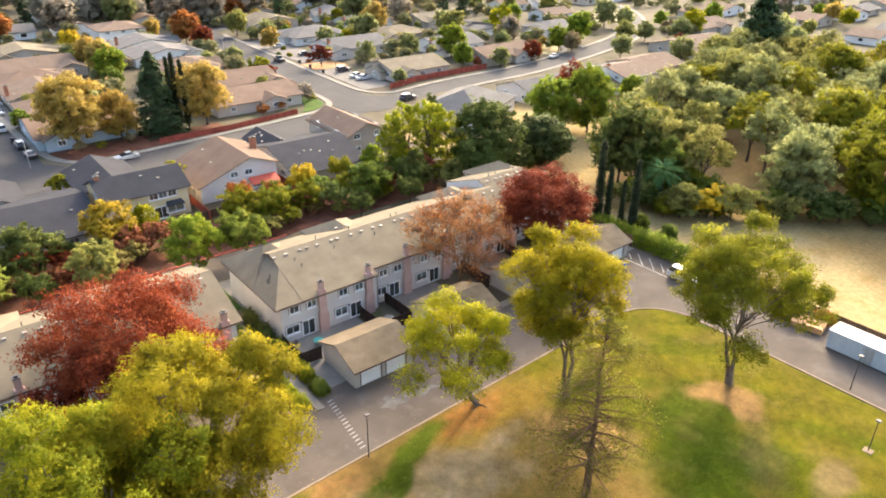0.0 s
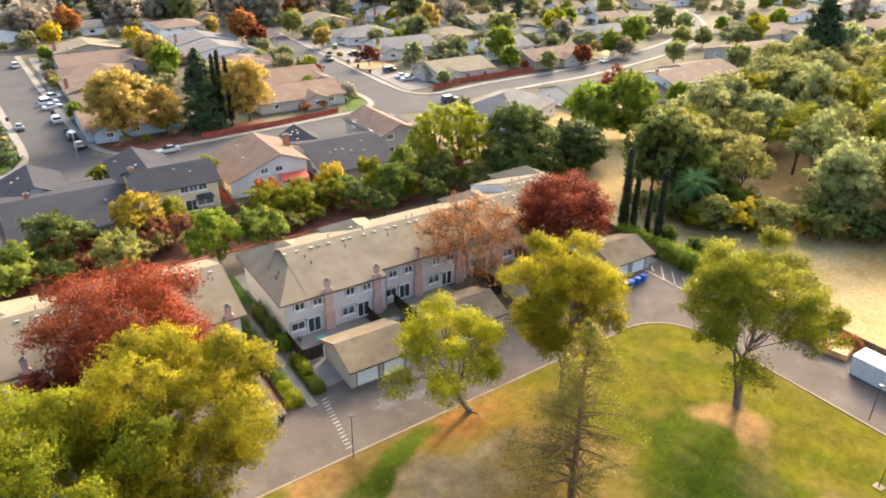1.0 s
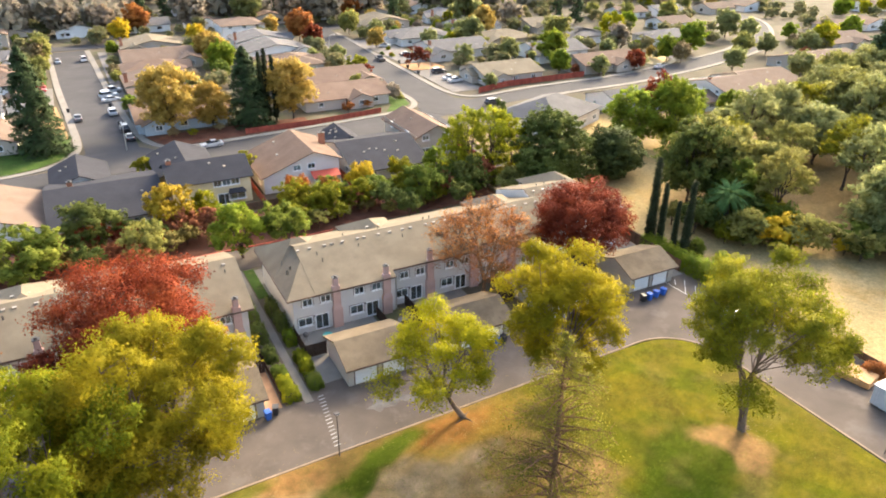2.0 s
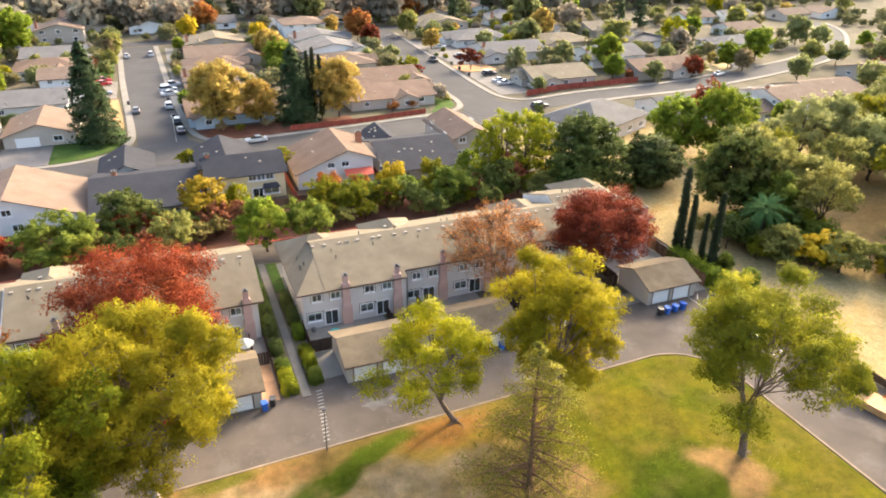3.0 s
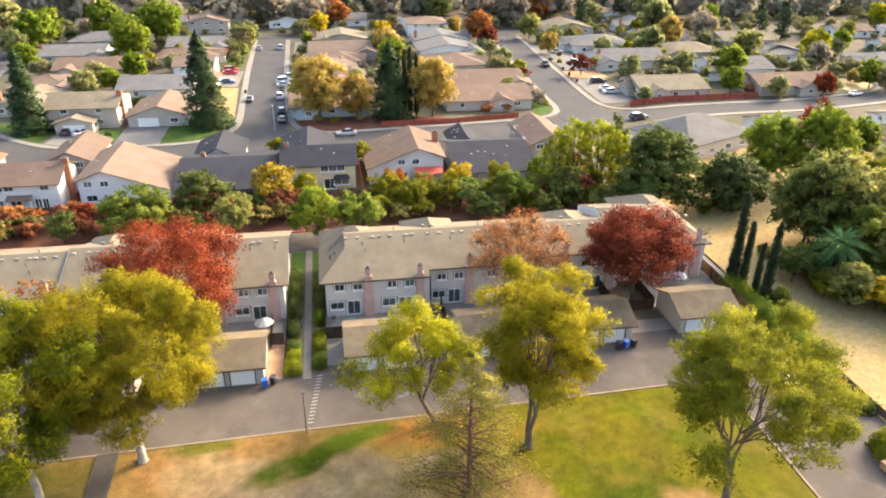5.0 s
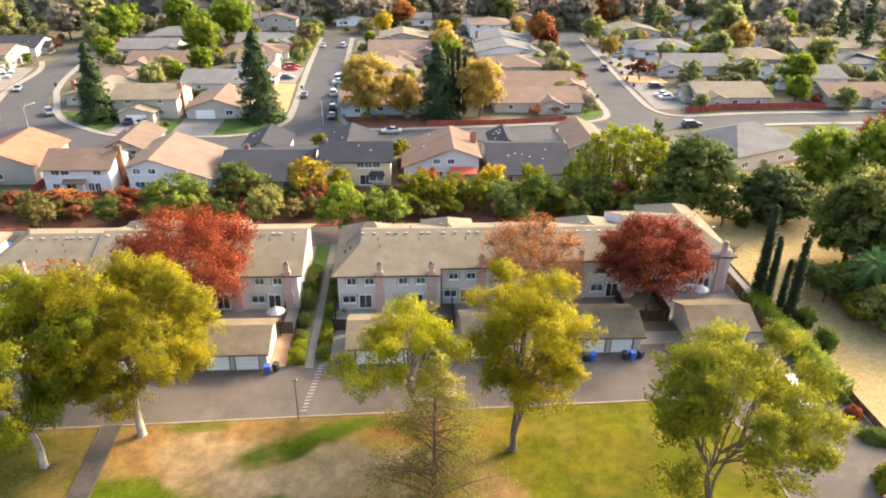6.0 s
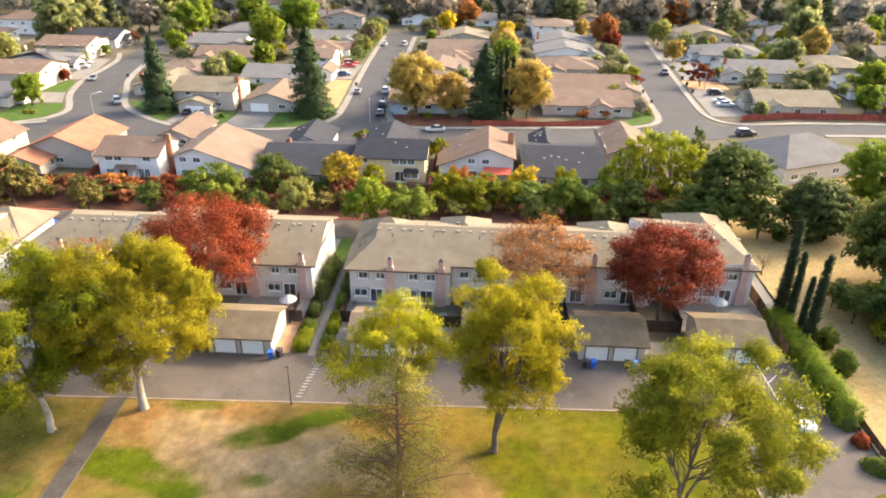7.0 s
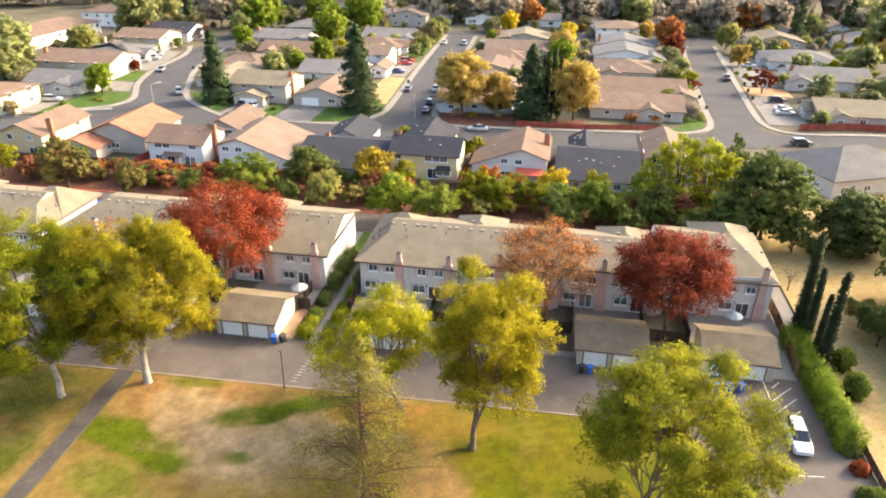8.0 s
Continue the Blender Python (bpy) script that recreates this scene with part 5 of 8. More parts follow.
# row behind the townhouses
house("cream two-storey house with a brown gable roof and brick chimney", -89.0, -79.0, 40.5, 56.0, 5.0, 2.0, 'y', STUCCO_YELLOW, ROOF_BROWN, stack=(-78.7, 43.5), seed=1)
house("beige house with an orange tile roof and a front gable wing", -74.0, -60.5, 47.0, 62.0, 4.0, 2.6, 'y', STUCCO_BEIGE, ROOF_TILE, wing=(-77.0, -68.0, 41.6, 50.5, 2.7, 1.6, 'y'), seed=2, boxes_on_roof=1, wins=(1, 1, 2, 1))
h3 = house("white two-storey house with a brown shingle roof", -56.2, -44.6, 41.8, 52.0, 5.0, 2.1, 'x', STUCCO_WHITE, ROOF_BROWN, stack=(-44.2, 46.5), wins=(3, 1, 2, 1), seed=3, front=((1.4, 2.9, 3.65, 4.75), (3.1, 4.6, 3.65, 4.75), (8.7, 10.2, 3.65, 4.75), (1.2, 2.6, 0.95, 2.1), (3.6, 5.4, 0.1, 2.1), (7.5, 8.55, 0.1, 2.15), (8.65, 9.7, 0.1, 2.15)))
house("white beige wing house with solar panels on its tan roof", -50.0, -42.0, 53.0, 66.0, 5.0, 1.8, 'y', STUCCO_BEIGE, ROOF_SAND, seed=31)
house("white stucco house with a long pale tan gable roof", -41.6, -25.8, 42.4, 58.5, 5.0, 1.5, 'y', STUCCO_WHITE, ROOF_SAND, at=4.2, seed=4, wins=(3, 2, 2, 2))
house("low house with a dark slate roof and white ridge trim", -25.5, -9.0, 41.0, 61.0, 2.7, 2.5, 'x', STUCCO_GREY, ROOF_DARK, wing=(-25.0, -16.0, 58.0, 70.0, 2.7, 2.0, 'y'), stack=(-22.0, 52.0, 0.8), seed=5)
h6 = house("cream two-storey house with a dark slate roof", -7.2, 5.8, 45.0, 55.0, 5.0, 2.1, 'x', STUCCO_YELLOW, ROOF_DARK, wing=(-8.0, 2.0, 55.3, 69.0, 3.2, 2.0, 'y'), stack=(-6.6, 50.0, 0.8), wins=(3, 1, 1, 1), seed=6, front=((0.8, 2.1, 3.6, 4.75), (6.7, 8.1, 3.5, 4.8), (8.2, 9.6, 3.5, 4.8), (9.7, 11.1, 3.5, 4.8), (1.0, 2.6, 0.95, 2.1), (7.2, 9.4, 0.1, 2.1)))
h7 = house("grey stucco two-storey house with a brown gable roof", 8.4, 22.6, 46.6, 61.0, 5.0, 1.8, 'y', STUCCO_GREY, ROOF_BROWN, at=9.4, stack=(22.2, 55.0), wins=(3, 2, 2, 2), seed=7)
house("low house with a dark slate roof and roof vents", 24.8, 39.6, 43.6, 64.0, 2.7, 2.7, 'x', STUCCO_GREY, ROOF_DARK, wing=(27.0, 33.0, 60.0, 70.0, 2.7, 1.6, 'y'), seed=8, boxes_on_roof=6)
house("beige two-storey house with a brown gable roof", 41.0, 50.5, 52.0, 68.0, 4.6, 2.1, 'y', STUCCO_BEIGE, ROOF_BROWN, seed=9)
house("grey two-storey house with a broad grey roof", 70.0, 91.0, 53.0, 69.0, 3.7, 3.4, 'x', STUCCO_GREY, ROOF_GREY, hip=True, wins=(4, 2, 2, 2), seed=10, rz=25)
house("white house with a sand-coloured roof", 128.0, 142.0, 50.0, 66.0, 4.6, 2.1, 'x', STUCCO_WHITE, ROOF_SAND, stack=(129.0, 58.0, 0.8), seed=11, wing=(120.0, 129.0, 52.0, 62.0, 2.8, 1.6, 'x'))
house("beige house with a sand-coloured roof", 148.0, 166.0, 58.0, 74.0, 2.9, 2.2, 'x', STUCCO_BEIGE, ROOF_SAND, seed=12)
house("grey house with a grey roof", 100.0, 116.0, 58.0, 72.0, 2.9, 2.2, 'x', STUCCO_GREY, ROOF_GREY, seed=13)

# block over the street, west
house("beige two-storey house with a grey-brown roof and white garage door", -62.5, -47.0, 91.5, 105.0, 5.0, 2.1, 'x', STUCCO_BEIGE, ROOF_TAN, wing=(-59.5, -51.5, 87.0, 92.5, 2.8, 1.2, 'y'), doors=((4, 1.7),), stack=(-47.0, 96.0), seed=14)
house("low brown house with a tan gable and a white garage door", -44.8, -31.0, 91.0, 107.0, 2.7, 2.3, 'y', STUCCO_BEIGE, ROOF_SAND, doors=((0, 2.2),), seed=15)
house("low house with a grey roof", -53.5, -34.5, 117.5, 133.0, 2.8, 2.2, 'x', STUCCO_WHITE, ROOF_GREY, seed=16)
house("white two-storey house with a tan roof", -42.0, -31.0, 136.0, 148.0, 5.0, 1.8, 'x', STUCCO_WHITE, ROOF_SAND, seed=17, wing=(-34.0, -29.0, 126.0, 136.0, 2.8, 1.4, 'y'))
FAR = "single-storey suburban house with a %s roof"
SPECS = [
    ("tan", -79.0, -65.0, 104.0, 118.0, 2.8, 2.0, 'y', STUCCO_BEIGE, ROOF_TAN), ("sand-coloured", -82.0, -67.0, 122.0, 138.0, 2.8, 2.1, 'x', STUCCO_BEIGE, ROOF_SAND),
    ("brown", -78.0, -58.0, 145.0, 161.0, 2.8, 2.1, 'x', STUCCO_BEIGE, ROOF_BROWN), ("grey", -90.0, -70.0, 168.0, 184.0, 2.8, 2.1, 'x', STUCCO_GREY, ROOF_GREY),
    ("brown", -52.0, -33.0, 160.0, 175.0, 2.8, 2.1, 'x', STUCCO_WHITE, ROOF_BROWN), ("grey", -52.0, -33.0, 180.0, 196.0, 2.8, 2.1, 'x', STUCCO_WHITE, ROOF_GREY),
    ("orange tile", -52.0, -36.0, 222.0, 238.0, 4.8, 2.1, 'y', STUCCO_BEIGE, ROOF_SAND), ("grey", -88.0, -68.0, 194.0, 210.0, 2.8, 2.1, 'x', STUCCO_GREY, ROOF_GREY),
    ("dark grey", -122.0, -105.0, 89.0, 102.0, 2.8, 2.2, 'x', STUCCO_GREY, ROOF_GREY), ("brown", -131.0, -107.0, 106.0, 122.0, 4.8, 2.2, 'x', STUCCO_BEIGE, ROOF_BROWN),
    ("grey", -133.0, -113.0, 127.0, 142.0, 3.4, 2.2, 'y', STUCCO_BEIGE, ROOF_GREY), ("brown", -132.0, -115.0, 147.0, 162.0, 4.8, 2.0, 'x', STUCCO_BEIGE, ROOF_BROWN),
    ("slate", -135.0, -116.0, 168.0, 184.0, 3.4, 2.4, 'x', STUCCO_GREY, ROOF_DARK), ("yellow-walled tan", -126.0, -110.0, 66.0, 80.0, 4.8, 1.8, 'y', STUCCO_YELLOW, ROOF_BROWN),
    ("tan", -7.5, 12.0, 94.0, 112.0, 2.7, 2.2, 'x', STUCCO_BLUE, ROOF_BROWN), ("tan", -6.0, 11.0, 131.0, 146.0, 2.8, 2.0, 'y', STUCCO_BEIGE, ROOF_SAND),
    ("brown", -5.0, 12.0, 149.0, 162.0, 2.8, 2.0, 'x', STUCCO_BEIGE, ROOF_BROWN), ("sand-coloured", -3.5, 17.5, 165.0, 182.0, 2.8, 2.1, 'x', STUCCO_BEIGE, ROOF_SAND),
    ("tan", -2.0, 18.0, 188.0, 203.0, 2.8, 2.1, 'y', STUCCO_BEIGE, ROOF_TAN), ("tan", -6.0, 11.0, 114.5, 128.0, 2.8, 2.0, 'x', STUCCO_BEIGE, ROOF_BROWN),
    ("brown", 31.6, 54.0, 95.5, 111.5, 2.8, 2.2, 'x', STUCCO_BEIGE, ROOF_BROWN), ("brown", 33.0, 57.0, 114.0, 130.0, 2.8, 2.2, 'x', STUCCO_BEIGE, ROOF_BROWN),
    ("sand-coloured", 33.5, 51.0, 138.0, 156.0, 2.9, 2.3, 'x', STUCCO_BEIGE, ROOF_SAND), ("grey", 33.5, 54.0, 163.0, 178.0, 2.9, 2.1, 'y', STUCCO_WHITE, ROOF_GREY),
    ("grey", 35.0, 54.0, 183.0, 198.0, 2.9, 2.1, 'y', STUCCO_WHITE, ROOF_GREY), ("tan hipped", 35.0, 51.0, 207.0, 224.0, 5.0, 2.0, 'x', STUCCO_WHITE, ROOF_SAND),
    ("grey-brown", 86.5, 106.0, 100.0, 116.0, 2.9, 2.2, 'x', STUCCO_BEIGE, ROOF_TAN), ("grey", 90.0, 112.0, 139.0, 156.0, 2.9, 2.3, 'x', STUCCO_GREY, ROOF_GREY),
    ("grey", 90.0, 112.0, 166.0, 184.0, 2.9, 2.3, 'x', STUCCO_WHITE, ROOF_GREY), ("tan", 92.0, 111.0, 204.0, 220.0, 2.9, 2.2, 'y', STUCCO_BEIGE, ROOF_TAN),
    ("grey", 125.0, 144.0, 206.0, 222.0, 2.9, 2.2, 'y', STUCCO_WHITE, ROOF_GREY), ("tan", 118.0, 138.0, 150.0, 166.0, 2.9, 2.2, 'x', STUCCO_BEIGE, ROOF_TAN),
    ("brown", 122.0, 144.0, 100.0, 114.0, 2.9, 2.2, 'x', STUCCO_BEIGE, ROOF_BROWN), ("grey", 120.0, 140.0, 122.0, 138.0, 2.9, 2.2, 'x', STUCCO_WHITE, ROOF_GREY),
    ("grey", 176.0, 198.0, 124.0, 140.0, 2.9, 2.2, 'x', STUCCO_WHITE, ROOF_GREY), ("sand-coloured", 186.0, 212.0, 68.0, 86.0, 2.9, 2.2, 'x', STUCCO_BEIGE, ROOF_SAND),
    ("sand-coloured", 228.0, 250.0, 92.0, 108.0, 2.9, 2.2, 'x', STUCCO_BEIGE, ROOF_SAND), ("grey", 148.0, 168.0, 142.0, 158.0, 2.9, 2.2, 'y', STUCCO_WHITE, ROOF_GREY),
    ("tan", 150.0, 170.0, 170.0, 186.0, 2.9, 2.2, 'x', STUCCO_BEIGE, ROOF_TAN), ("grey", 120.0, 140.0, 178.0, 194.0, 2.9, 2.2, 'x', STUCCO_WHITE, ROOF_GREY),
]
for k, (tone, x0, x1, y0, y1, ev, rs, ax, wm, rm) in enumerate(SPECS):
    mid = (x0 + x1) / 2
    w = None
    if ev < 4:
        s = 1 if (-22 < mid < 20 or mid > 80 or mid < -100) else -1
        if -105 < mid < -50:
            s = 1
        sx = x0 - 2.0 if s * (1 if mid > -22 else -1) > 0 and mid > 60 else x1 - 5.5
        w = (sx, sx + 7.5, y0 - 2.6 if k % 2 else (y0 + y1) / 2 - 3.2, y0 + 5.0 if k % 2 else (y0 + y1) / 2 + 3.2, 2.6, 1.4, 'y' if k % 2 else 'x')
        if k % 2 == 0:
            gx = x0 + (1.2 if k % 4 else (x1 - x0) * 0.5)
            w = [w, (gx, gx + 6.2, y0 - 1.8, y0 + 4.5, 2.62, 1.3, 'y')]
    house(("two-storey" if ev > 4 else "single-storey") + " suburban house with a %s roof" % tone, x0, x1, y0, y1, ev, rs, ax, wm, rm, hip=("hipped" in tone or k % 3 == 1), seed=100 + k, wing=w, wins=(3, 2, 2, 2), stack=((x0 + 0.4, y0 + 5.0, 0.9) if k % 3 == 0 else None))

# long flats to the west and generic roofs in the far distance
house("long white two-storey apartment block with a red-brown roof", -172.0, -154.0, 112.0, 172.0, 5.8, 2.4, 'y', STUCCO_WHITE, ROOF_BROWN, hip=True, wins=(3, 14, 3, 10), seed=60)
house("long open carport with a tan roof", -150.0, -144.0, 118.0, 160.0, 2.6, 0.6, 'y', STUCCO_BEIGE, ROOF_SAND, wins=(0, 0, 0, 0), seed=61)
house("white two-storey apartment block with a red-brown roof", -176.0, -148.0, 192.0, 206.0, 5.8, 2.2, 'x', STUCCO_WHITE, ROOF_BROWN, hip=True, wins=(6, 2, 2, 2), seed=62)
rr = random.Random(8)
for k in range(30):
    x = -190 + 24 * (k % 15) + rr.uniform(-4, 4)
    y = 236 + 40 * (k // 15) + rr.uniform(-5, 5)
    house("distant low house among trees", x, x + 15, y, y + 12, 2.9, 2.0, rr.choice('xxy'), rr.choice((STUCCO_WHITE, STUCCO_BEIGE)), rr.choice((ROOF_GREY, ROOF_SAND, ROOF_BROWN, ROOF_TAN)), wins=(2, 1, 1, 1), seed=200 + k, boxes_on_roof=0, glazed=False)

for k in range(34):
    x, y = 205 + 27 * (k % 7) + rr.uniform(-5, 5), 40 + 36 * (k // 7) + rr.uniform(-6, 6)
    if abs(y + 6 - (60 + 0.35 * x)) < 20 or (x < 256 and y < 112 and y > 60):
        continue
    house("distant low house among trees", x, x + 16, y, y + 12, 2.9, 2.0, rr.choice('xxy'), rr.choice((STUCCO_WHITE, STUCCO_BEIGE)), rr.choice((ROOF_GREY, ROOF_SAND, ROOF_BROWN, ROOF_TAN)), wins=(2, 1, 1, 1), seed=300 + k, boxes_on_roof=0, glazed=False)

# details of the nearer houses
t = thing("awning", "red fabric patio awning on the house wall", "awning", 19.6, 46.2, 0)
part("canopy", shell([[(-2.6, -1.6, 2.25), (2.6, -1.6, 2.25), (2.6, 0.35, 3.0), (-2.6, 0.35, 3.0)]], 0.06), plain("red_awning", (0.50, 0.085, 0.05), 0.8), t)
for s in (-2.5, 2.5):
    part("post", boxes((s - 0.05, -1.5, 0, s + 0.05, -1.4, 2.22)), TRIM_WHITE, t)
t = thing("bay_window", "white bay window with a small dark hipped roof", "window", 3.2, 44.95, 0.9)
part("sill", boxes((-1.5, -0.75, 0, 1.5, 0.0, 0.15)), TRIM_WHITE, t)
part("frame", boxes((-1.4, -0.65, 0.15, -1.3, 0, 1.35), (1.3, -0.65, 0.15, 1.4, 0, 1.35), (-0.05, -0.65, 0.15, 0.05, -0.58, 1.35), (-1.4, -0.65, 1.25, 1.4, 0, 1.37)), TRIM_WHITE, t)
part("pane", boxes((-1.3, -0.62, 0.15, -0.05, -0.6, 1.25), (0.05, -0.62, 0.15, 1.3, -0.6, 1.25)), GLASS, t)
part("roof", shell([[(-1.6, -0.9, 1.38), (1.6, -0.9, 1.38), (1.2, 0.0, 1.95), (-1.2, 0.0, 1.95)]], 0.1), ROOF_DARK, t)
t = thing("porch_roof", "small brown arched porch roof over garden doors", "porch", -50.8, 41.7, 0)
part("roof", shell([[(-2.0, -1.3, 2.5), (2.0, -1.3, 2.5), (2.0, 0.0, 3.0), (-2.0, 0.0, 3.0)]], 0.12), ROOF_BROWN, t)
for s in (-1.8, 1.8):
    part("post", boxes((s - 0.08, -1.2, 0, s + 0.08, -1.04, 2.45)), TRIM_WHITE, t)
for k in range(6):
    t = thing("solar_panel", "dark blue solar panel on the roof", "solar panel", -44.3 + 0.0, 55.2 + 1.75 * k, 5.72, 0, "solar panels")
    t.rotation_euler = (0, radians(24.2), 0)
    part("panel", boxes((-0.8, -0.8, 0.14, 0.8, 0.8, 0.18)), plain("solar_glass", (0.03, 0.04, 0.07), 0.15), t)
    part("frame", boxes((-0.84, -0.84, 0.12, 0.84, -0.8, 0.19), (-0.84, 0.8, 0.12, 0.84, 0.84, 0.19), (-0.84, -0.8, 0.12, -0.8, 0.8, 0.19), (0.8, -0.8, 0.12, 0.84, 0.8, 0.19)), STEEL, t)
fence([(14.0, 84.3), (30.0, 84.6), (48.5, 87.6)], 1.3, WOOD_RED, "low red board fence along the pavement", 0.5)
fence([(80.5, 94.0), (92.0, 97.4), (120.0, 98.0)], 1.7, WOOD_RED, "red-brown board fence along the pavement", 0.5)
for x0 in (-77.5, -58.5, -43.0, -25.7, -8.1, 7.0, 23.6, 40.3, 52.0):
    fence([(x0, 39.6), (x0, 60.0)], 1.7, gap=0.5, label="brown board fence between two back gardens")
fence([(-90.0, 39.0), (-40.0, 39.4)], 1.5, gap=0.5, label="brown board fence behind the bushes")
fence([(-40.0, 39.4), (10.0, 40.4), (52.0, 41.0)], 1.5, gap=0.5, label="brown board fence behind the bushes")

# ---------------------------------------------------------------- vehicles
def car_paint(name, col):
    return plain(name, col, 0.3, 0.15, 0.6, 0.03)


P_WHITE, P_SILVER, P_BLACK, P_RED, P_BLUE, P_GREY = (car_paint(a, b) for a, b in (("white_car_paint", (0.55, 0.55, 0.55)), ("silver_car_paint", (0.42, 0.44, 0.46)), ("black_car_paint", (0.025, 0.025, 0.03)), ("red_car_paint", (0.38, 0.02, 0.025)), ("blue_car_paint", (0.03, 0.07, 0.17)), ("grey_car_paint", (0.13, 0.135, 0.14))))


def loft(sections):
    """A body lofted from cross-sections (x, half width, z low, z high, tuck)."""
    bm, rings = bmesh.new(), []
    for x, w, z0, z1, k in sections:
        prof = [(-w, z0 + 0.06), (-w * 0.94, z0), (w * 0.94, z0), (w, z0 + 0.06), (w, (z0 + z1) / 2), (w * k, z1 - 0.04), (w * k * 0.88, z1), (-w * k * 0.88, z1), (-w * k, z1 - 0.04), (-w, (z0 + z1) / 2)]
        rings.append([bm.verts.new((x, a, b)) for a, b in prof])
    for r, s in zip(rings, rings[1:]):
        for i in range(10):
            j = (i + 1) % 10
            bm.faces.new((r[i], s[i], s[j], r[j]))
    bm.faces.new(rings[0]), bm.faces.new(rings[-1][::-1])
    bmesh.ops.recalc_face_normals(bm, faces=bm.faces[:])
    return bm


def wheel_mesh():
    bm = bmesh.new()
    bmesh.ops.create_cone(bm, cap_ends=True, segments=16, radius1=0.33, radius2=0.33, depth=0.22, matrix=Matrix.Rotation(radians(90), 4, 'X'))
    bmesh.ops.bevel(bm, geom=[e for e in bm.edges if len(e.link_faces) == 2 and e.calc_face_angle(0) > 1], offset=0.03, segments=1, affect='EDGES')
    return bm_mesh("tyre", bm)


def rim_mesh():
    bm = bmesh.new()
    bmesh.ops.create_cone(bm, cap_ends=True, segments=12, radius1=0.21, radius2=0.21, depth=0.235, matrix=Matrix.Rotation(radians(90), 4, 'X'))
    return bm_mesh("rim", bm)


def car(kind, paint, x, y, rz, label, z=0.0):
    t = thing(kind, label, "car" if kind != "pickup_truck" else "truck", x, y, z, rz)
    if kind == "sedan":
        L, W, H = 4.7, 0.89, 1.45
        b = [(-2.35, 0.74, 0.42, 0.78, 0.9), (-2.2, 0.86, 0.28, 0.98, 0.92), (-1.2, W, 0.22, 1.0, 0.95), (1.0, W, 0.22, 0.95, 0.95), (2.0, 0.86, 0.26, 0.82, 0.92), (2.35, 0.72, 0.36, 0.66, 0.9)]
        c = [(-1.75, 0.70, 0.95, 1.0, 0.95), (-0.95, 0.76, 0.95, 1.40, 0.82), (0.15, 0.76, 0.93, H, 0.80), (1.15, 0.74, 0.90, 0.98, 0.95)]
        roof = (-0.9, 0.2, 0.58, 1.41, 1.47)
    elif kind == "suv":
        L, W, H = 4.8, 0.94, 1.75
        b = [(-2.4, 0.84, 0.45, 1.02, 0.94), (-2.3, 0.92, 0.32, 1.1, 0.95), (-1.2, W, 0.28, 1.12, 0.96), (1.0, W, 0.28, 1.1, 0.96), (2.1, 0.90, 0.32, 1.0, 0.94), (2.4, 0.80, 0.42, 0.84, 0.92)]
        c = [(-2.25, 0.80, 1.06, 1.12, 0.97), (-1.95, 0.82, 1.06, 1.70, 0.86), (0.25, 0.82, 1.06, H, 0.84), (1.15, 0.80, 1.04, 1.12, 0.96)]
        roof = (-1.95, 0.25, 0.66, 1.70, 1.78)
    else:
        L, W, H = 5.4, 0.95, 1.8
        b = [(-2.7, 0.90, 0.5, 1.05, 0.96), (-2.6, W, 0.42, 1.1, 0.97), (-0.5, W, 0.38, 1.1, 0.97), (1.2, W, 0.38, 1.12, 0.96), (2.4, 0.92, 0.42, 1.05, 0.94), (2.7, 0.84, 0.5, 0.88, 0.92)]
        c = [(-0.75, 0.82, 1.06, 1.14, 0.97), (-0.55, 0.82, 1.06, 1.75, 0.86), (0.75, 0.82, 1.06, H, 0.84), (1.5, 0.80, 1.06, 1.14, 0.96)]
        roof = (-0.55, 0.7, 0.66, 1.75, 1.83)
    body = part("body", once((kind, "body"), lambda: bm_mesh("body", loft(b))), None, t)
    body.data = body.data.copy()
    body.data.materials.append(paint)
    part("cabin_glass", once((kind, "glass"), lambda: bm_mesh("cabin_glass", loft(c))), CARGLASS, t)
    rp = part("roof_panel", once((kind, "roof"), lambda: bm_mesh("roof_panel", boxes((roof[0], -roof[2], roof[3], roof[1], roof[2], roof[4]), bevel=0.04))).copy(), paint, t)
    for sx in (-L * 0.29, L * 0.31):
        for sy in (-W + 0.1, W - 0.1):
            w = part("wheel", once("tyre", wheel_mesh), TYRE, t)
            w.location = (sx, sy, 0.33)
            part("rim", once("rim", rim_mesh), CHROME, w)
    for sy in (-0.62, 0.62):
        part("headlight", once((kind, "hl"), lambda: bm_mesh("headlight", boxes((L / 2 - 0.2, -0.17, 0.66, L / 2 - 0.02, 0.17, 0.8), bevel=0.03))), LAMP_LENS, t).location = (0, sy, 0)
        part("tail_light", once((kind, "tl"), lambda: bm_mesh("tail_light", boxes((-L / 2 + 0.0, -0.14, 0.75, -L / 2 + 0.15, 0.14, 0.92), bevel=0.02))), TAIL_RED, t).location = (0, sy, 0)
    return t


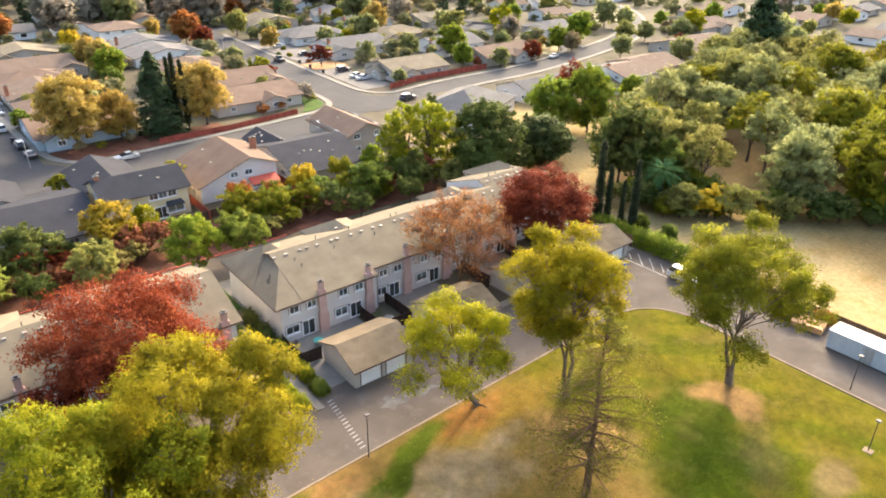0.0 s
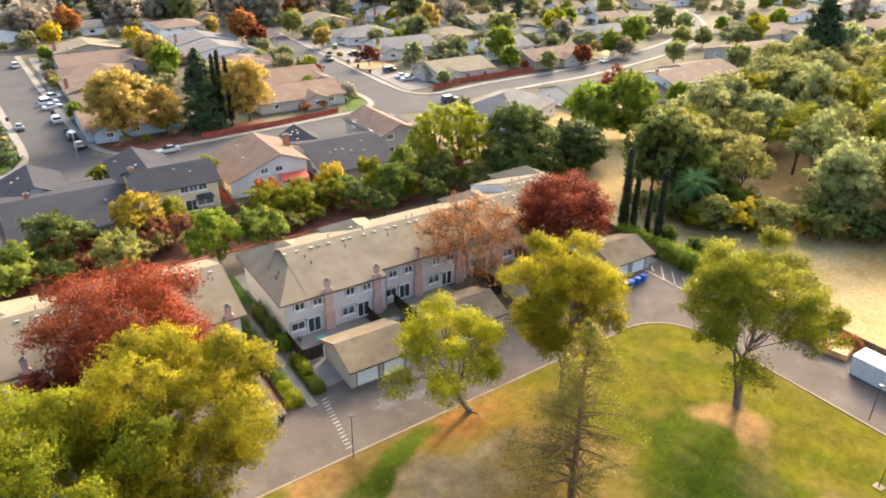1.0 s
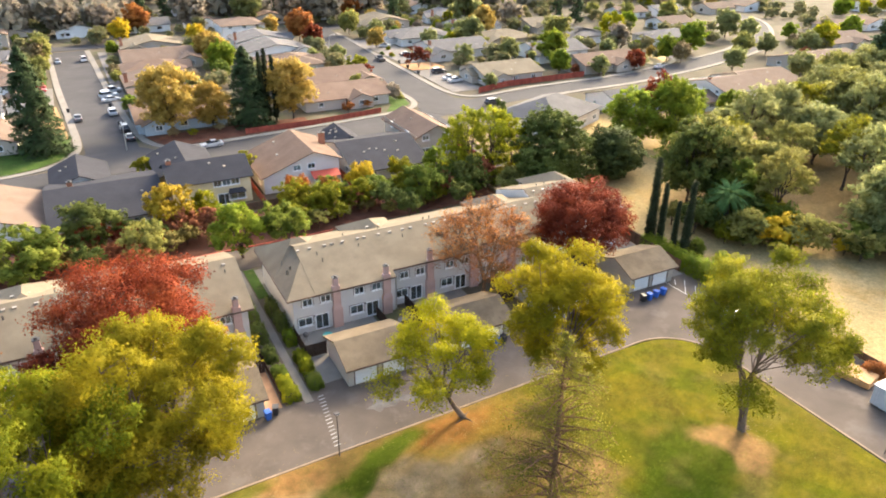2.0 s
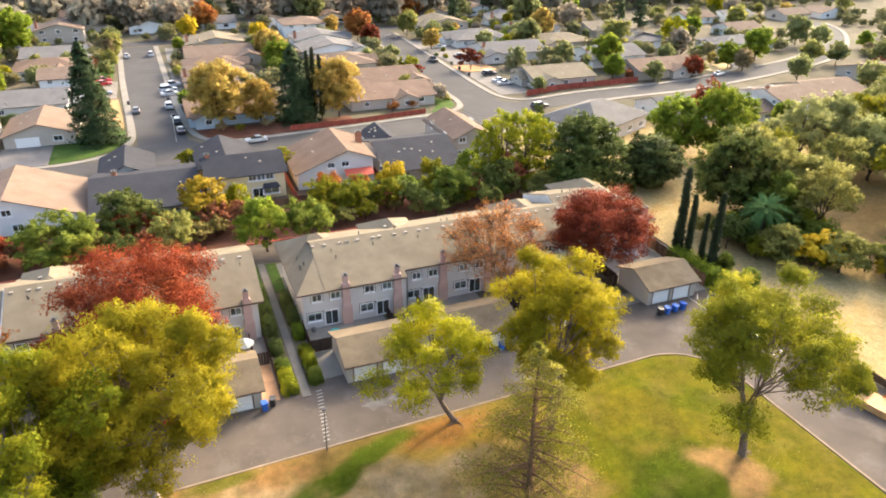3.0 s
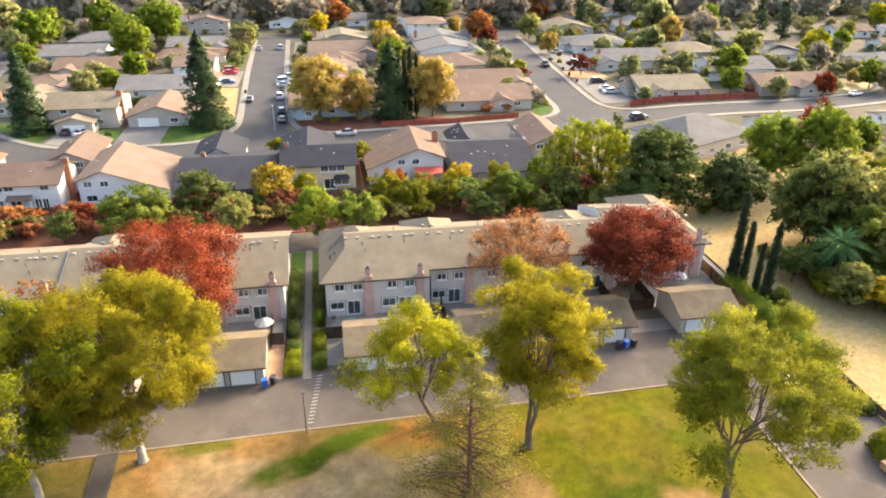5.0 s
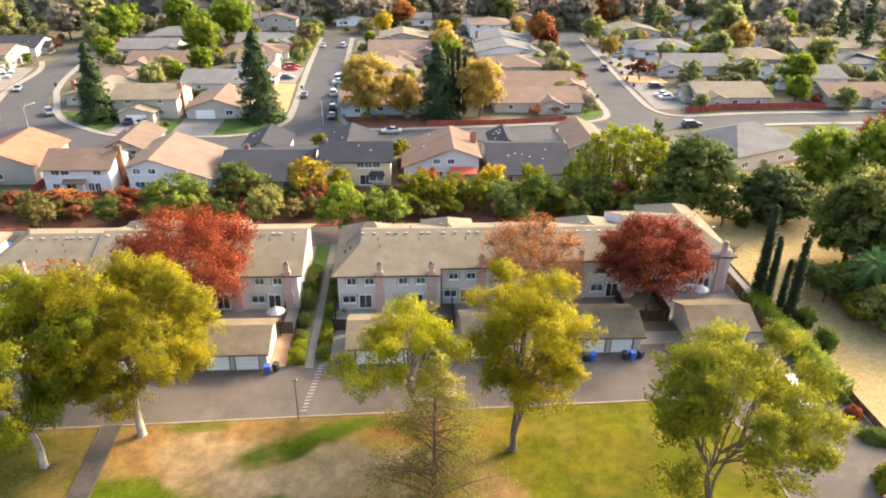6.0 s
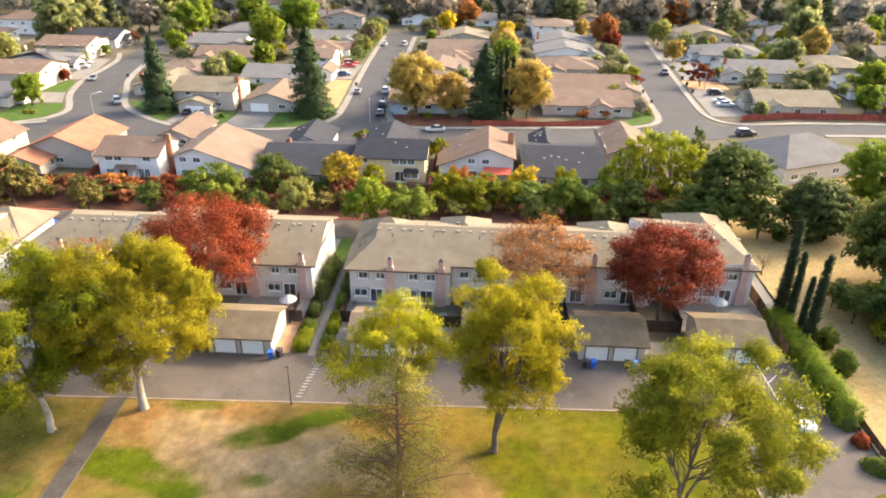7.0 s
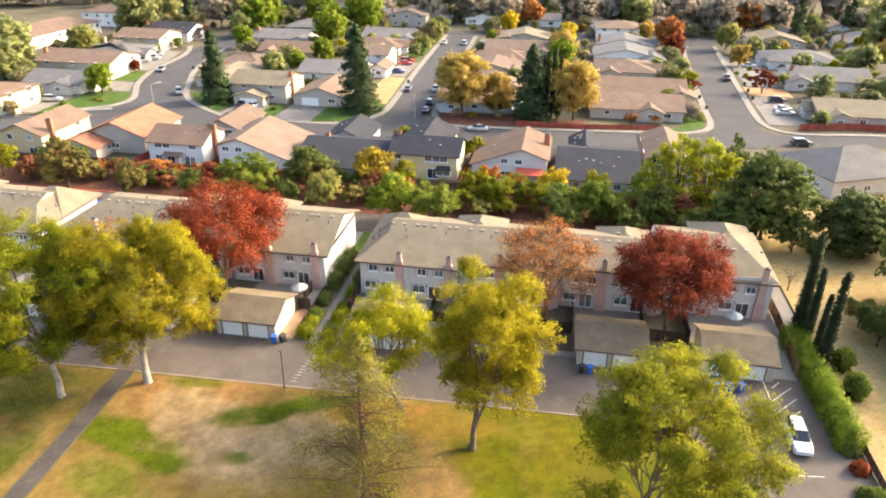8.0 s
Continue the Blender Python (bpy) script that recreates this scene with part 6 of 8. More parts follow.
P_TARP = plain("blue_car_cover", (0.02, 0.06, 0.30), 0.7)
s = car("suv", P_WHITE, 50.8, -20.2, -91, "white estate car parked beside the hedge")
part("roof_rail", boxes((-1.9, -0.62, 1.78, 0.2, -0.56, 1.84), (-1.9, 0.56, 1.78, 0.2, 0.62, 1.84)), DARK, s)
for kind, paint, x, y, rz, label in (
        ("sedan", P_SILVER, 5.4, 78.6, 184, "pale silver sedan parked along the street"), ("sedan", P_GREY, -19.0, 112.7, 92, "dark sedan parked at the street kerb"),
        ("suv", P_WHITE, -11.2, 114.6, 92, "white van-like car parked at the street kerb"), ("sedan", P_BLACK, -9.6, 91.5, 92, "black car parked near the street corner"),
        ("suv", P_BLACK, -10.0, 99.0, 92, "black car parked at the street kerb"), ("sedan", P_RED, -27.5, 146.2, 4, "red car parked on a driveway"), ("suv", P_RED, -27.6, 149.8, 4, "red car parked on a driveway"),
        ("sedan", P_BLUE, -27.2, 134.0, 4, "dark blue car parked on a driveway"), ("sedan", P_WHITE, -21.6, 186.5, 92, "white car parked along the street"), ("suv", P_WHITE, -14.0, 186.4, 92, "white car parked along the street"),
        ("pickup_truck", P_BLACK, 73.2, 146.4, 86, "black pickup truck parked at the kerb"), ("suv", P_BLACK, 82.0, 121.2, 6, "black car parked on a driveway"), ("sedan", P_SILVER, 81.2, 112.2, 6, "pale blue sedan parked on a driveway"),
        ("sedan", P_WHITE, 81.0, 108.6, 6, "white sedan parked on a driveway"), ("suv", P_BLACK, 78.0, 82.2, 8, "dark car parked along the street"), ("sedan", P_BLACK, -57.2, 87.4, 78, "black sedan parked on a driveway"),
        ("sedan", P_WHITE, -54.0, 86.4, 75, "white sedan parked on a driveway"), ("suv", P_GREY, -79.6, 95.2, -58, "grey car parked on the bend"), ("suv", P_SILVER, -107.6, 81.0, 8, "silver estate car on a driveway"),
        ("suv", P_WHITE, -109.0, 67.2, 4, "white van parked by the street"), ("sedan", P_GREY, -99.4, 120.5, -72, "grey car parked along the street"), ("suv", P_WHITE, -112.0, 131.0, 10, "white car parked on a driveway"),
        ("suv", P_WHITE, -111.0, 135.4, 10, "white car parked on a driveway"), ("pickup_truck", P_SILVER, -113.0, 140.5, 12, "silver pickup parked on a driveway"), ("suv", P_RED, -16.5, -10.6, 80, "red car parked beside the garage"),
        ("suv", P_TARP, -45.6, 15.6, 80, "car under a bright blue cover behind the townhouses"), ("sedan", P_WHITE, -19.5, 17.0, 0, "white car parked behind the townhouses"), ("sedan", P_WHITE, -10.4, 128.0, 20, "white car parked on a driveway"), ("suv", P_SILVER, -10.6, 132.5, 15, "silver car parked on a driveway"),
        ("pickup_truck", P_SILVER, -9.6, 137.5, 20, "silver pickup parked on a driveway"), ("sedan", P_SILVER, 54.5, 118.0, 5, "silver car under a cover on a driveway"), ("sedan", P_WHITE, 150.0, 97.6, 20, "white car parked along the bend"), ("sedan", P_SILVER, 84.0, 168.0, 5, "silver car on a driveway"),
        ("sedan", P_WHITE, 213.0, 119.5, 33, "white car parked along the street"), ("sedan", P_BLACK, 84.5, 150.0, 5, "black car on a driveway"), ("suv", P_GREY, 84.0, 178.0, 5, "grey car on a driveway")):
    car(kind, paint, x, y, rz, label, 0.07 if "driveway" in label else 0.015)

# ---------------------------------------------------------------- bins, lamps, container
def bin_body():
    bm = bmesh.new()
    lo, hi = [bm.verts.new(p) for p in ((-0.24, -0.28, 0.08), (0.24, -0.28, 0.08), (0.24, 0.26, 0.08), (-0.24, 0.26, 0.08))], [bm.verts.new(p) for p in ((-0.30, -0.36, 1.0), (0.30, -0.36, 1.0), (0.30, 0.36, 1.0), (-0.30, 0.36, 1.0))]
    bm.faces.new(lo[::-1]), bm.faces.new(hi)
    for i in range(4):
        bm.faces.new((lo[i], lo[(i + 1) % 4], hi[(i + 1) % 4], hi[i]))
    bmesh.ops.bevel(bm, geom=bm.edges[:], offset=0.03, segments=1, affect='EDGES')
    return bm_mesh("bin_body", bm)


def bin_wheels():
    bm = bmesh.new()
    for sx in (-0.26, 0.26):
        bmesh.ops.create_cone(bm, cap_ends=True, segments=10, radius1=0.12, radius2=0.12, depth=0.06, matrix=Matrix.Translation((sx, 0.24, 0.12)) @ Matrix.Rotation(radians(90), 4, 'Y'))
    return bm_mesh("wheels", bm)


def wheelie_bin(x, y, rz, paint, word):
    t = thing("wheeled_bin", "%s plastic wheeled bin standing on the lane" % word, "bin", x, y, 0.0, rz, "wheeled bins")
    part("bin_body", once("bin", bin_body).copy(), paint, t)
    part("lid", once("lid", lambda: bm_mesh("lid", boxes((-0.33, -0.40, 1.0, 0.33, 0.40, 1.08), bevel=0.025))).copy(), paint, t)
    part("handle", once("binh", lambda: bm_mesh("handle", boxes((-0.25, 0.40, 0.95, 0.25, 0.46, 0.99)))).copy(), paint, t)
    part("wheels", once("binw", bin_wheels), TYRE, t)


for x, y, rz, p, w in ((-7.2, -13.6, 10, BIN_BLUE, "blue"), (-6.3, -13.2, -20, BIN_BLACK, "black"), (30.4, -12.6, 5, BIN_BLUE, "blue"), (29.5, -12.6, -10, BIN_BLACK, "black"), (35.2, -12.4, 12, BIN_BLUE, "blue"), (34.3, -12.5, 0, BIN_BLACK, "black"), (36.2, -12.3, 30, BIN_BLACK, "black"),
                       (44.2, -13.0, 0, BIN_BLUE, "blue"), (45.5, -12.9, 15, BIN_BLUE, "blue"), (43.2, -12.9, -12, BIN_BLACK, "black"), (46.8, -12.8, 5, BIN_BLUE, "blue"), (20.6, -12.6, 0, BIN_BLUE, "blue"), (21.5, -12.7, 10, BIN_BLACK, "black")):
    wheelie_bin(x, y, rz, p, w)
for x, y, k in ((61.8, 110.0, 0), (61.6, 121.0, 1), (76.6, 132.0, 1), (77.2, 140.0, 1), (-10.6, 104.0, 0), (-20.8, 121.0, 1), (62.8, 136.0, 1), (76.0, 123.0, 1), (-11.2, 122.0, 1), (-91.0, 125.0, 1)):
    wheelie_bin(x, y, 90 + k * 180, BIN_BLACK, "black")


def park_lamp(x, y, h, label):
    t = thing("park_lamp", label, "lamp post", x, y, 0.1)
    V, Q = tubes([[((0, 0, -0.1), 0.075), ((0, 0, 0.3), 0.055), ((0, 0, h), 0.04)]], 8)
    part("pole", mesh_from("pole", V, Q, True), POLE_DARK, t)
    bm = boxes((-0.24, -0.24, h, 0.24, 0.24, h + 0.14), bevel=0.05)
    part("lamp_head", bm, POLE_DARK, t)
    part("lens", boxes((-0.18, -0.18, h - 0.03, 0.18, 0.18, h)), LAMP_LENS, t)
    return t


park_lamp(-2.6, -21.9, 5.0, "slim dark lamp post at the lawn edge")
lp = park_lamp(35.6, -50.9, 3.6, "short dark lamp post on a concrete pad in the lawn")
part("pad", boxes((-0.42, -0.42, -0.05, 0.42, 0.42, 0.06)), KERB, lp)
park_lamp(44.2, -45.5, 4.2, "grey lamp post at the road edge")


def street_lamp(x, y, h, reach, rz):
    t = thing("street_lamp", "tall steel street lamp with a curved arm", "street lamp", x, y, 0.1, rz)
    V, Q = tubes([[((0, 0, -0.1), 0.11), ((0, 0, h * 0.6), 0.085), ((0, 0, h - 0.6), 0.07), ((reach * 0.25, 0, h - 0.1), 0.055), ((reach, 0, h), 0.045)]], 8)
    part("pole", mesh_from("pole", V, Q, True), STEEL, t)
    part("lamp_head", boxes((reach - 0.1, -0.13, h - 0.06, reach + 0.6, 0.13, h + 0.08), bevel=0.04), STEEL, t)


street_lamp(-73.6, 73.2, 8.0, 2.2, 60)
street_lamp(-11.0, 84.3, 5.6, 0.5, 100)
street_lamp(77.6, 118.0, 7.0, 1.6, 180)
street_lamp(60.6, 160.0, 7.0, 1.6, 0)

t = thing("storage_container", "long white metal storage container with a ribbed roof", "container", 51.4, -44.6, 0.0, 0)
cont = plain("white_container_steel", (0.42, 0.44, 0.45), 0.6, 0.0, var=0.07)
part("body", boxes((-1.3, -4.6, 0.15, 1.3, 4.6, 2.45), bevel=0.03), cont, t)
croof = plain("white_container_roof", (0.62, 0.62, 0.60), 0.6, 0.0, var=0.07)
rf = part("roof", boxes((-1.38, -4.7, 2.45, 1.38, 4.7, 2.53)), croof, t)
for k in range(4):
    part("roof_seam", boxes((-1.36, -4.62 + 3.06 * k, 2.53, 1.36, -4.5 + 3.06 * k, 2.58)), cont, rf)
for k in range(9):
    part("rib", boxes((-1.36, -4.2 + 1.03 * k, 0.2, -1.3, -4.1 + 1.03 * k, 2.4)), cont, t)
part("door", boxes((-1.35, -0.5, 0.2, -1.3, 0.5, 2.2)), STEEL, t)
part("skid", boxes((-1.2, -4.5, 0.0, -0.9, 4.5, 0.15), (0.9, -4.5, 0.0, 1.2, 4.5, 0.15)), DARK, t)
t = thing("lumber_stack", "stack of orange-brown sawn planks on bearers", "lumber", 52.9, -36.6, 0.0, 12)
for k in range(4):
    for j in range(6):
        part("plank", once("plank", lambda: bm_mesh("plank", boxes((-0.2, -1.8, 0, 0.2, 1.8, 0.16)))), surface("fresh_plank", (0.50, 0.27, 0.11), 0.8, 0.2, 1.5, 10.0, 0.2) if (k, j) == (0, 0) else None, t).location = (-1.1 + 0.44 * j, 0.05 * (k % 2), 0.12 + 0.2 * k)
part("bearer", boxes((-1.3, -1.2, 0, 1.3, -1.05, 0.12), (-1.3, 1.05, 0, 1.3, 1.2, 0.12)), WOOD, t)


def parasol(x, y, col, label):
    t = thing("patio_umbrella", label, "umbrella", x, y, 0)
    bm = bmesh.new()
    top = bm.verts.new((0, 0, 2.6))
    ring = [bm.verts.new((1.2 * math.cos(a), 1.2 * math.sin(a), 1.85)) for a in np.linspace(0.3, 0.3 + 2 * math.pi, 8, endpoint=False)]
    for i in range(8):
        bm.faces.new((top, ring[i], ring[(i + 1) % 8]))
    bm.normal_update()
    bmesh.ops.solidify(bm, geom=bm.faces[:], thickness=0.03)
    part("canopy", bm, plain("canvas_" + label.split()[0], col, 0.85), t)
    V, Q = tubes([[((0, 0, 0), 0.03), ((0, 0, 2.6), 0.025)]], 6)
    part("pole", mesh_from("pole", V, Q), STEEL, t)


parasol(-7.8, -3.2, (0.3, 0.3, 0.29), "white canvas patio umbrella behind the garage")
parasol(48.2, 0.6, (0.26, 0.28, 0.29), "pale canvas patio umbrella on the last patio")


def patio_table(x, y, col, label):
    t = thing("patio_table", label, "table", x, y, 0.0)
    bm = bmesh.new()
    bmesh.ops.create_cone(bm, cap_ends=True, segments=16, radius1=0.6, radius2=0.6, depth=0.04, matrix=Matrix.Translation((0, 0, 0.73)))
    part("tabletop", bm, plain("tabletop_paint" + str(int(x)), col, 0.5), t)
    for a in range(4):
        c, s_ = 0.4 * math.cos(a * math.pi / 2 + 0.8), 0.4 * math.sin(a * math.pi / 2 + 0.8)
        part("leg", boxes((c - 0.025, s_ - 0.025, 0, c + 0.025, s_ + 0.025, 0.71)), DARK, t)


patio_table(3.0, -2.6, (0.05, 0.30, 0.26), "round teal patio table")
patio_table(12.4, -3.6, (0.10, 0.10, 0.10), "round dark patio table")
t = thing("barbecue", "black kettle barbecue on a patio", "barbecue", 0.6, -1.6, 0)
bm = bmesh.new()
bmesh.ops.create_uvsphere(bm, u_segments=14, v_segments=8, radius=0.34, matrix=Matrix.Translation((0, 0, 0.85)))
part("kettle", bm, DARK, t)
for a in range(3):
    V, Q = tubes([[((0.28 * math.cos(a * 2.1), 0.28 * math.sin(a * 2.1), 0), 0.02), ((0.12 * math.cos(a * 2.1), 0.12 * math.sin(a * 2.1), 0.6), 0.02)]], 5)
    part("leg", mesh_from("leg", V, Q), STEEL, t)

t = thing("covered_car", "parked car under a blue tarpaulin on the rear lane", "car", -53.8, 19.2, 0.0, 8)
bm = bmesh.new()
rings = []
for z, w, d, shift in ((0.12, 0.96, 2.2, 0.0), (0.7, 0.94, 2.18, 0.0), (0.95, 0.86, 2.05, 0.0), (1.3, 0.72, 1.15, -0.2), (1.46, 0.6, 0.9, -0.25)):
    rings.append([bm.verts.new((d * math.copysign(abs(math.cos(a)) ** 0.5, math.cos(a)) + shift, w * math.copysign(abs(math.sin(a)) ** 0.5, math.sin(a)), z + 0.03 * math.sin(5 * a))) for a in np.linspace(0, 2 * math.pi, 24, endpoint=False)])
for lower, upper in zip(rings, rings[1:]):
    for q in range(24):
        bm.faces.new((lower[q], lower[(q + 1) % 24], upper[(q + 1) % 24], upper[q]))
bm.faces.new(rings[-1])
part("cover", bm, plain("blue_tarpaulin", (0.02, 0.06, 0.3), 0.7), t)
for q in range(4):
    bm = bmesh.new()
    bmesh.ops.create_cone(bm, cap_ends=True, segments=16, radius1=0.31, radius2=0.31, depth=0.2, matrix=Matrix.Translation((1.35 * (-1) ** q, 0.75 * (-1) ** (q // 2), 0.31)) @ Matrix.Rotation(math.pi / 2, 4, 'X'))
    part("tyre", bm, DARK, t)

# ---------------------------------------------------------------- park trees
plant("park_tree", broad_meshes(11, 18.2, 8.2, 0.42, 4.6, 32, 48, 84, 0.115, cluster_r=0.088, twig=7, sides=5, sink=0.0, lean=(0.0, 1.6), spread=0.80, lobe_r=0.29, wild=0.35, clump=1.1, low=-0.8), BARK_PALE, L_MOSS, "large spreading tree with dense yellow-green autumn leaves", "tree", -17.9, -23.6)
plant("park_tree", broad_meshes(12, 19.0, 8.4, 0.36, 4.2, 32, 46, 76, 0.118, cluster_r=0.088, lean=(-1.6, 1.2), twig=7, sides=5, sink=-0.6, spread=0.80, lobe_r=0.29, wild=0.35, clump=1.1, low=-0.8), BARK_PALE, L_AUTUMN, "large tree with green and yellow leaves and a pale trunk", "tree", -25.6, -27.6)
plant("park_tree", broad_meshes(113, 12.6, 6.9, 0.30, 2.8, 20, 34, 46, 0.112, twig=5, sides=5, lean=(-2.0, 0.6), stems=1, sink=0.8, spread=0.78, lobe_r=0.27, wild=0.4, cluster_r=0.085, clump=1.25, bend=0.75), BARK, L_LIME, "leaning tree with thin bright yellow-green leaves", "tree", 10.6, -22.4)
plant("park_tree", broad_meshes(14, 18.8, 6.4, 0.27, 4.2, 34, 42, 56, 0.11, cluster_r=0.09, sink=-0.8, twig=5, sides=5, stems=2, spread=0.76, lobe_r=0.31, wild=0.38, lean=(0.9, 2.4), clump=1.15, low=-0.85), BARK, L_GOLD, "tall tree with golden-yellow leaves and a double trunk", "tree", 18.9, -27.2)
plant("park_tree", broad_meshes(15, 18.0, 7.7, 0.27, 4.0, 34, 38, 56, 0.115, twig=5, sides=5, stems=2, spread=0.80, lobe_r=0.27, wild=0.38, lean=(0.6, 1.6), cluster_r=0.085, clump=1.2, low=-0.6), BARK, L_OLIVE, "broad tree with several stems and open olive-gold leaves", "tree", 34.7, -36.8)
plant("sparse_conifer", conifer_meshes(16, 18.8, 5.6, 0.30, 125, 210, 0.105, 0.10, 0.2, 0.66, 0.07, 0.2, True, 1.3, 0.5), BARK_WARM, L_NEEDLE, "thin half-bare conifer with olive needles and visible branches", "tree", 10.9, -37.0)

# trees among the townhouses
plant("maple_tree", broad_meshes(21, 14.2, 7.2, 0.30, 3.2, 26, 36, 56, 0.125, twig=7, sides=5, sink=0.3, spread=0.70, lobe_r=0.32, wild=0.25), BARK_DARK, L_WINE, "dense round maple with dark wine-red leaves", "tree", 39.4, -3.6)
plant("maple_tree", broad_meshes(22, 14.4, 8.8, 0.28, 3.6, 30, 34, 50, 0.13, twig=5, sides=5, sink=0.8, spread=0.76, lobe_r=0.29, wild=0.35, lean=(0.3, 0.8)), BARK_DARK, L_RED, "open maple with bright red autumn leaves", "tree", -17.6, -4.6)
plant("bare_tree", broad_meshes(23, 13.8, 7.0, 0.24, 2.6, 26, 40, 11, 0.105, spread=0.76, lobe_r=0.40, stems=2, cluster_r=0.075, twig=1, sides=4, twig_r=0.026), BARK_WARM, L_ORANGE, "half-bare tree with thin rust-orange leaves", "tree", 24.6, -2.6)
plant("bare_tree", broad_meshes(24, 11.0, 4.8, 0.2, 2.6, 10, 16, 7, 0.18, spread=0.7, lobe_r=0.36, cluster_r=0.08), BARK, L_ORANGE, "thin tree with few pinkish-orange leaves", "tree", -33.2, -4.2)
plant("maple_tree", broad_meshes(26, 9.6, 4.0, 0.18, 2.6, 11, 20, 30, 0.17), BARK_DARK, L_WINE, "smaller maple with dark red leaves", "tree", -25.4, -7.0)

# ---------------------------------------------------------------- tree kinds for the belt, gardens and grove
def with_h(pair, h):
    return (pair[0], pair[1], h)


DENSE = [with_h(broad_meshes(s, 9.0, 4.2, 0.2, 1.6, 14, 20, 19, 0.25, sink=-1.7, spread=0.66, lobe_r=0.38, wild=0.28, twig=12, sides=4), 9.0) for s in (41, 42, 43)]
ROUND = [with_h(broad_meshes(49, 9.0, 4.2, 0.2, 1.0, 26, 30, 24, 0.2, sink=-2.6, spread=0.58, lobe_r=0.42, wild=0.1, twig=9, sides=4, low=-0.95), 9.0)]
TALL = [with_h(broad_meshes(s, 14.0, 3.9, 0.22, 1.6, 26, 16, 14, 0.21, sink=-1.4, spread=0.72, lobe_r=0.40, wild=0.25, twig=7, sides=4, low=-0.97), 14.0) for s in (44, 45)]
FULL = [with_h(broad_meshes(s, 14.0, 6.0, 0.3, 1.6, 30, 26, 17, 0.3, sink=-1.2, spread=0.70, lobe_r=0.40, wild=0.15, twig=18, sides=4, low=-0.9), 14.0) for s in (61, 62, 63)]
OPEN = [with_h(broad_meshes(s, 15.0, 6.2, 0.32, 3.6, 13, 18, 26, 0.27, spread=0.68, lobe_r=0.40, twig=6, sides=4), 15.0) for s in (46, 47, 48)]
SPIRE = [with_h(conifer_meshes(s, 18.0, 4.9, 0.3, 240, 54, 0.33, 0.28, 0.0, 0.68, 0.03), 18.0) for s in (51, 52)]
CYPRESS = [with_h(conifer_meshes(s, 12.0, 0.42, 0.12, 300, 26, 0.15, -1.6, 0.0, 0.6, 0.015), 12.0) for s in (53, 54)]
FAR_ROUND = [with_h(broad_meshes(s, 10.0, 4.6, 0.25, 1.6, 18, 14, 15, 0.45, sink=-1.8, spread=0.60, lobe_r=0.46, cluster_r=0.12, twig=20, sides=3, wild=0.15, low=-0.9), 10.0) for s in (55, 56, 57)]
FAR_SPIRE = [with_h(conifer_meshes(58, 20.0, 3.4, 0.3, 90, 22, 0.5, 0.2, 0.0, 0.75, 0.05), 20.0)]
BUSH = [with_h(broad_meshes(s, 4.0, 2.1, 0.08, 0.5, 9, 14, 22, 0.17, sink=-0.2, spread=0.55, lobe_r=0.48, twig=14, sides=3), 4.0) for s in (59, 60)]
PALETTE = dict(fresh=L_FRESH, green=L_GREEN, bright=L_BRIGHT, dark=L_DARK, amber=L_AMBER, yellow=L_YELLOW, grey=L_GREYGREEN, rust=L_ORANGE, red=L_RED, wine=L_WINE, bush=L_BUSH, brown=L_BROWN, olive=L_OLIVE, lime=L_LIME, conifer=L_CONIFER, cypress=L_CYPRESS, sage=L_SAGE, pine=L_PINE, umber=L_UMBER, honey=L_HONEY, twig=L_TWIG)


def tree_at(shapes, tone, x, y, h, label, name="tree", wide=1.0, bark=None):
    def own(m):
        key = (m.name, tone)
        if key not in MESHES:
            c = m.copy()
            c.materials.append(PALETTE[tone])
            MESHES[key] = c
        return MESHES[key]
    tr, cr, h0 = shapes[int(abs(x * 3 + y * 7)) % len(shapes)]
    t = thing(name, label, "bush" if "bush" in name else "tree", x, y, 0, (x * 37 + y * 91) % 360)
    s = h / h0
    t.scale = (s * wide, s * wide, s)
    if not tr.materials:
        tr.materials.append(bark or BARK_DARK)
        tr.materials.append(bark or BARK_DARK)
    part("trunk", tr, None, t)
    part("crown", own(cr), None, t)
    return t


def joined_trees(name, items, label, category):
    """Many small crowns far off, joined as one object; each keeps its own leaf tone."""
    tones = sorted({i[0] for i in items})
    V, Q, M, n0 = [], [], [], 0
    for k, (tone, x, y, h) in enumerate(items):
        src, h0 = FAR_ROUND[k % 3][1], FAR_ROUND[k % 3][2]
        vv = np.empty(len(src.vertices) * 3, dtype=np.float32)
        src.vertices.foreach_get("co", vv)
        vv = vv.reshape(-1, 3, 3)[::3]
        c = vv.mean(axis=1, keepdims=True)
        vv = (c + (vv - c) * 1.6).reshape(-1, 3) * (h / h0)
        a = (x * 37 + y * 91) % 6.28
        turn = np.array(((math.cos(a), math.sin(a), 0), (-math.sin(a), math.cos(a), 0), (0, 0, 1)))
        V.append(vv @ turn + np.array((x, y, 0)))
        Q.append(np.arange(len(vv)).reshape(-1, 3) + n0)
        M.append(np.full(len(vv) // 3, tones.index(tone), dtype=np.int32))
        n0 += len(vv)
    me = mesh_from(name, np.concatenate(V), np.concatenate(Q))
    for tone in tones:
        me.materials.append(PALETTE[tone])
    me.polygons.foreach_set("material_index", np.concatenate(M))
    tagged(part(name, me, None, None), label, category, kind="stuff")


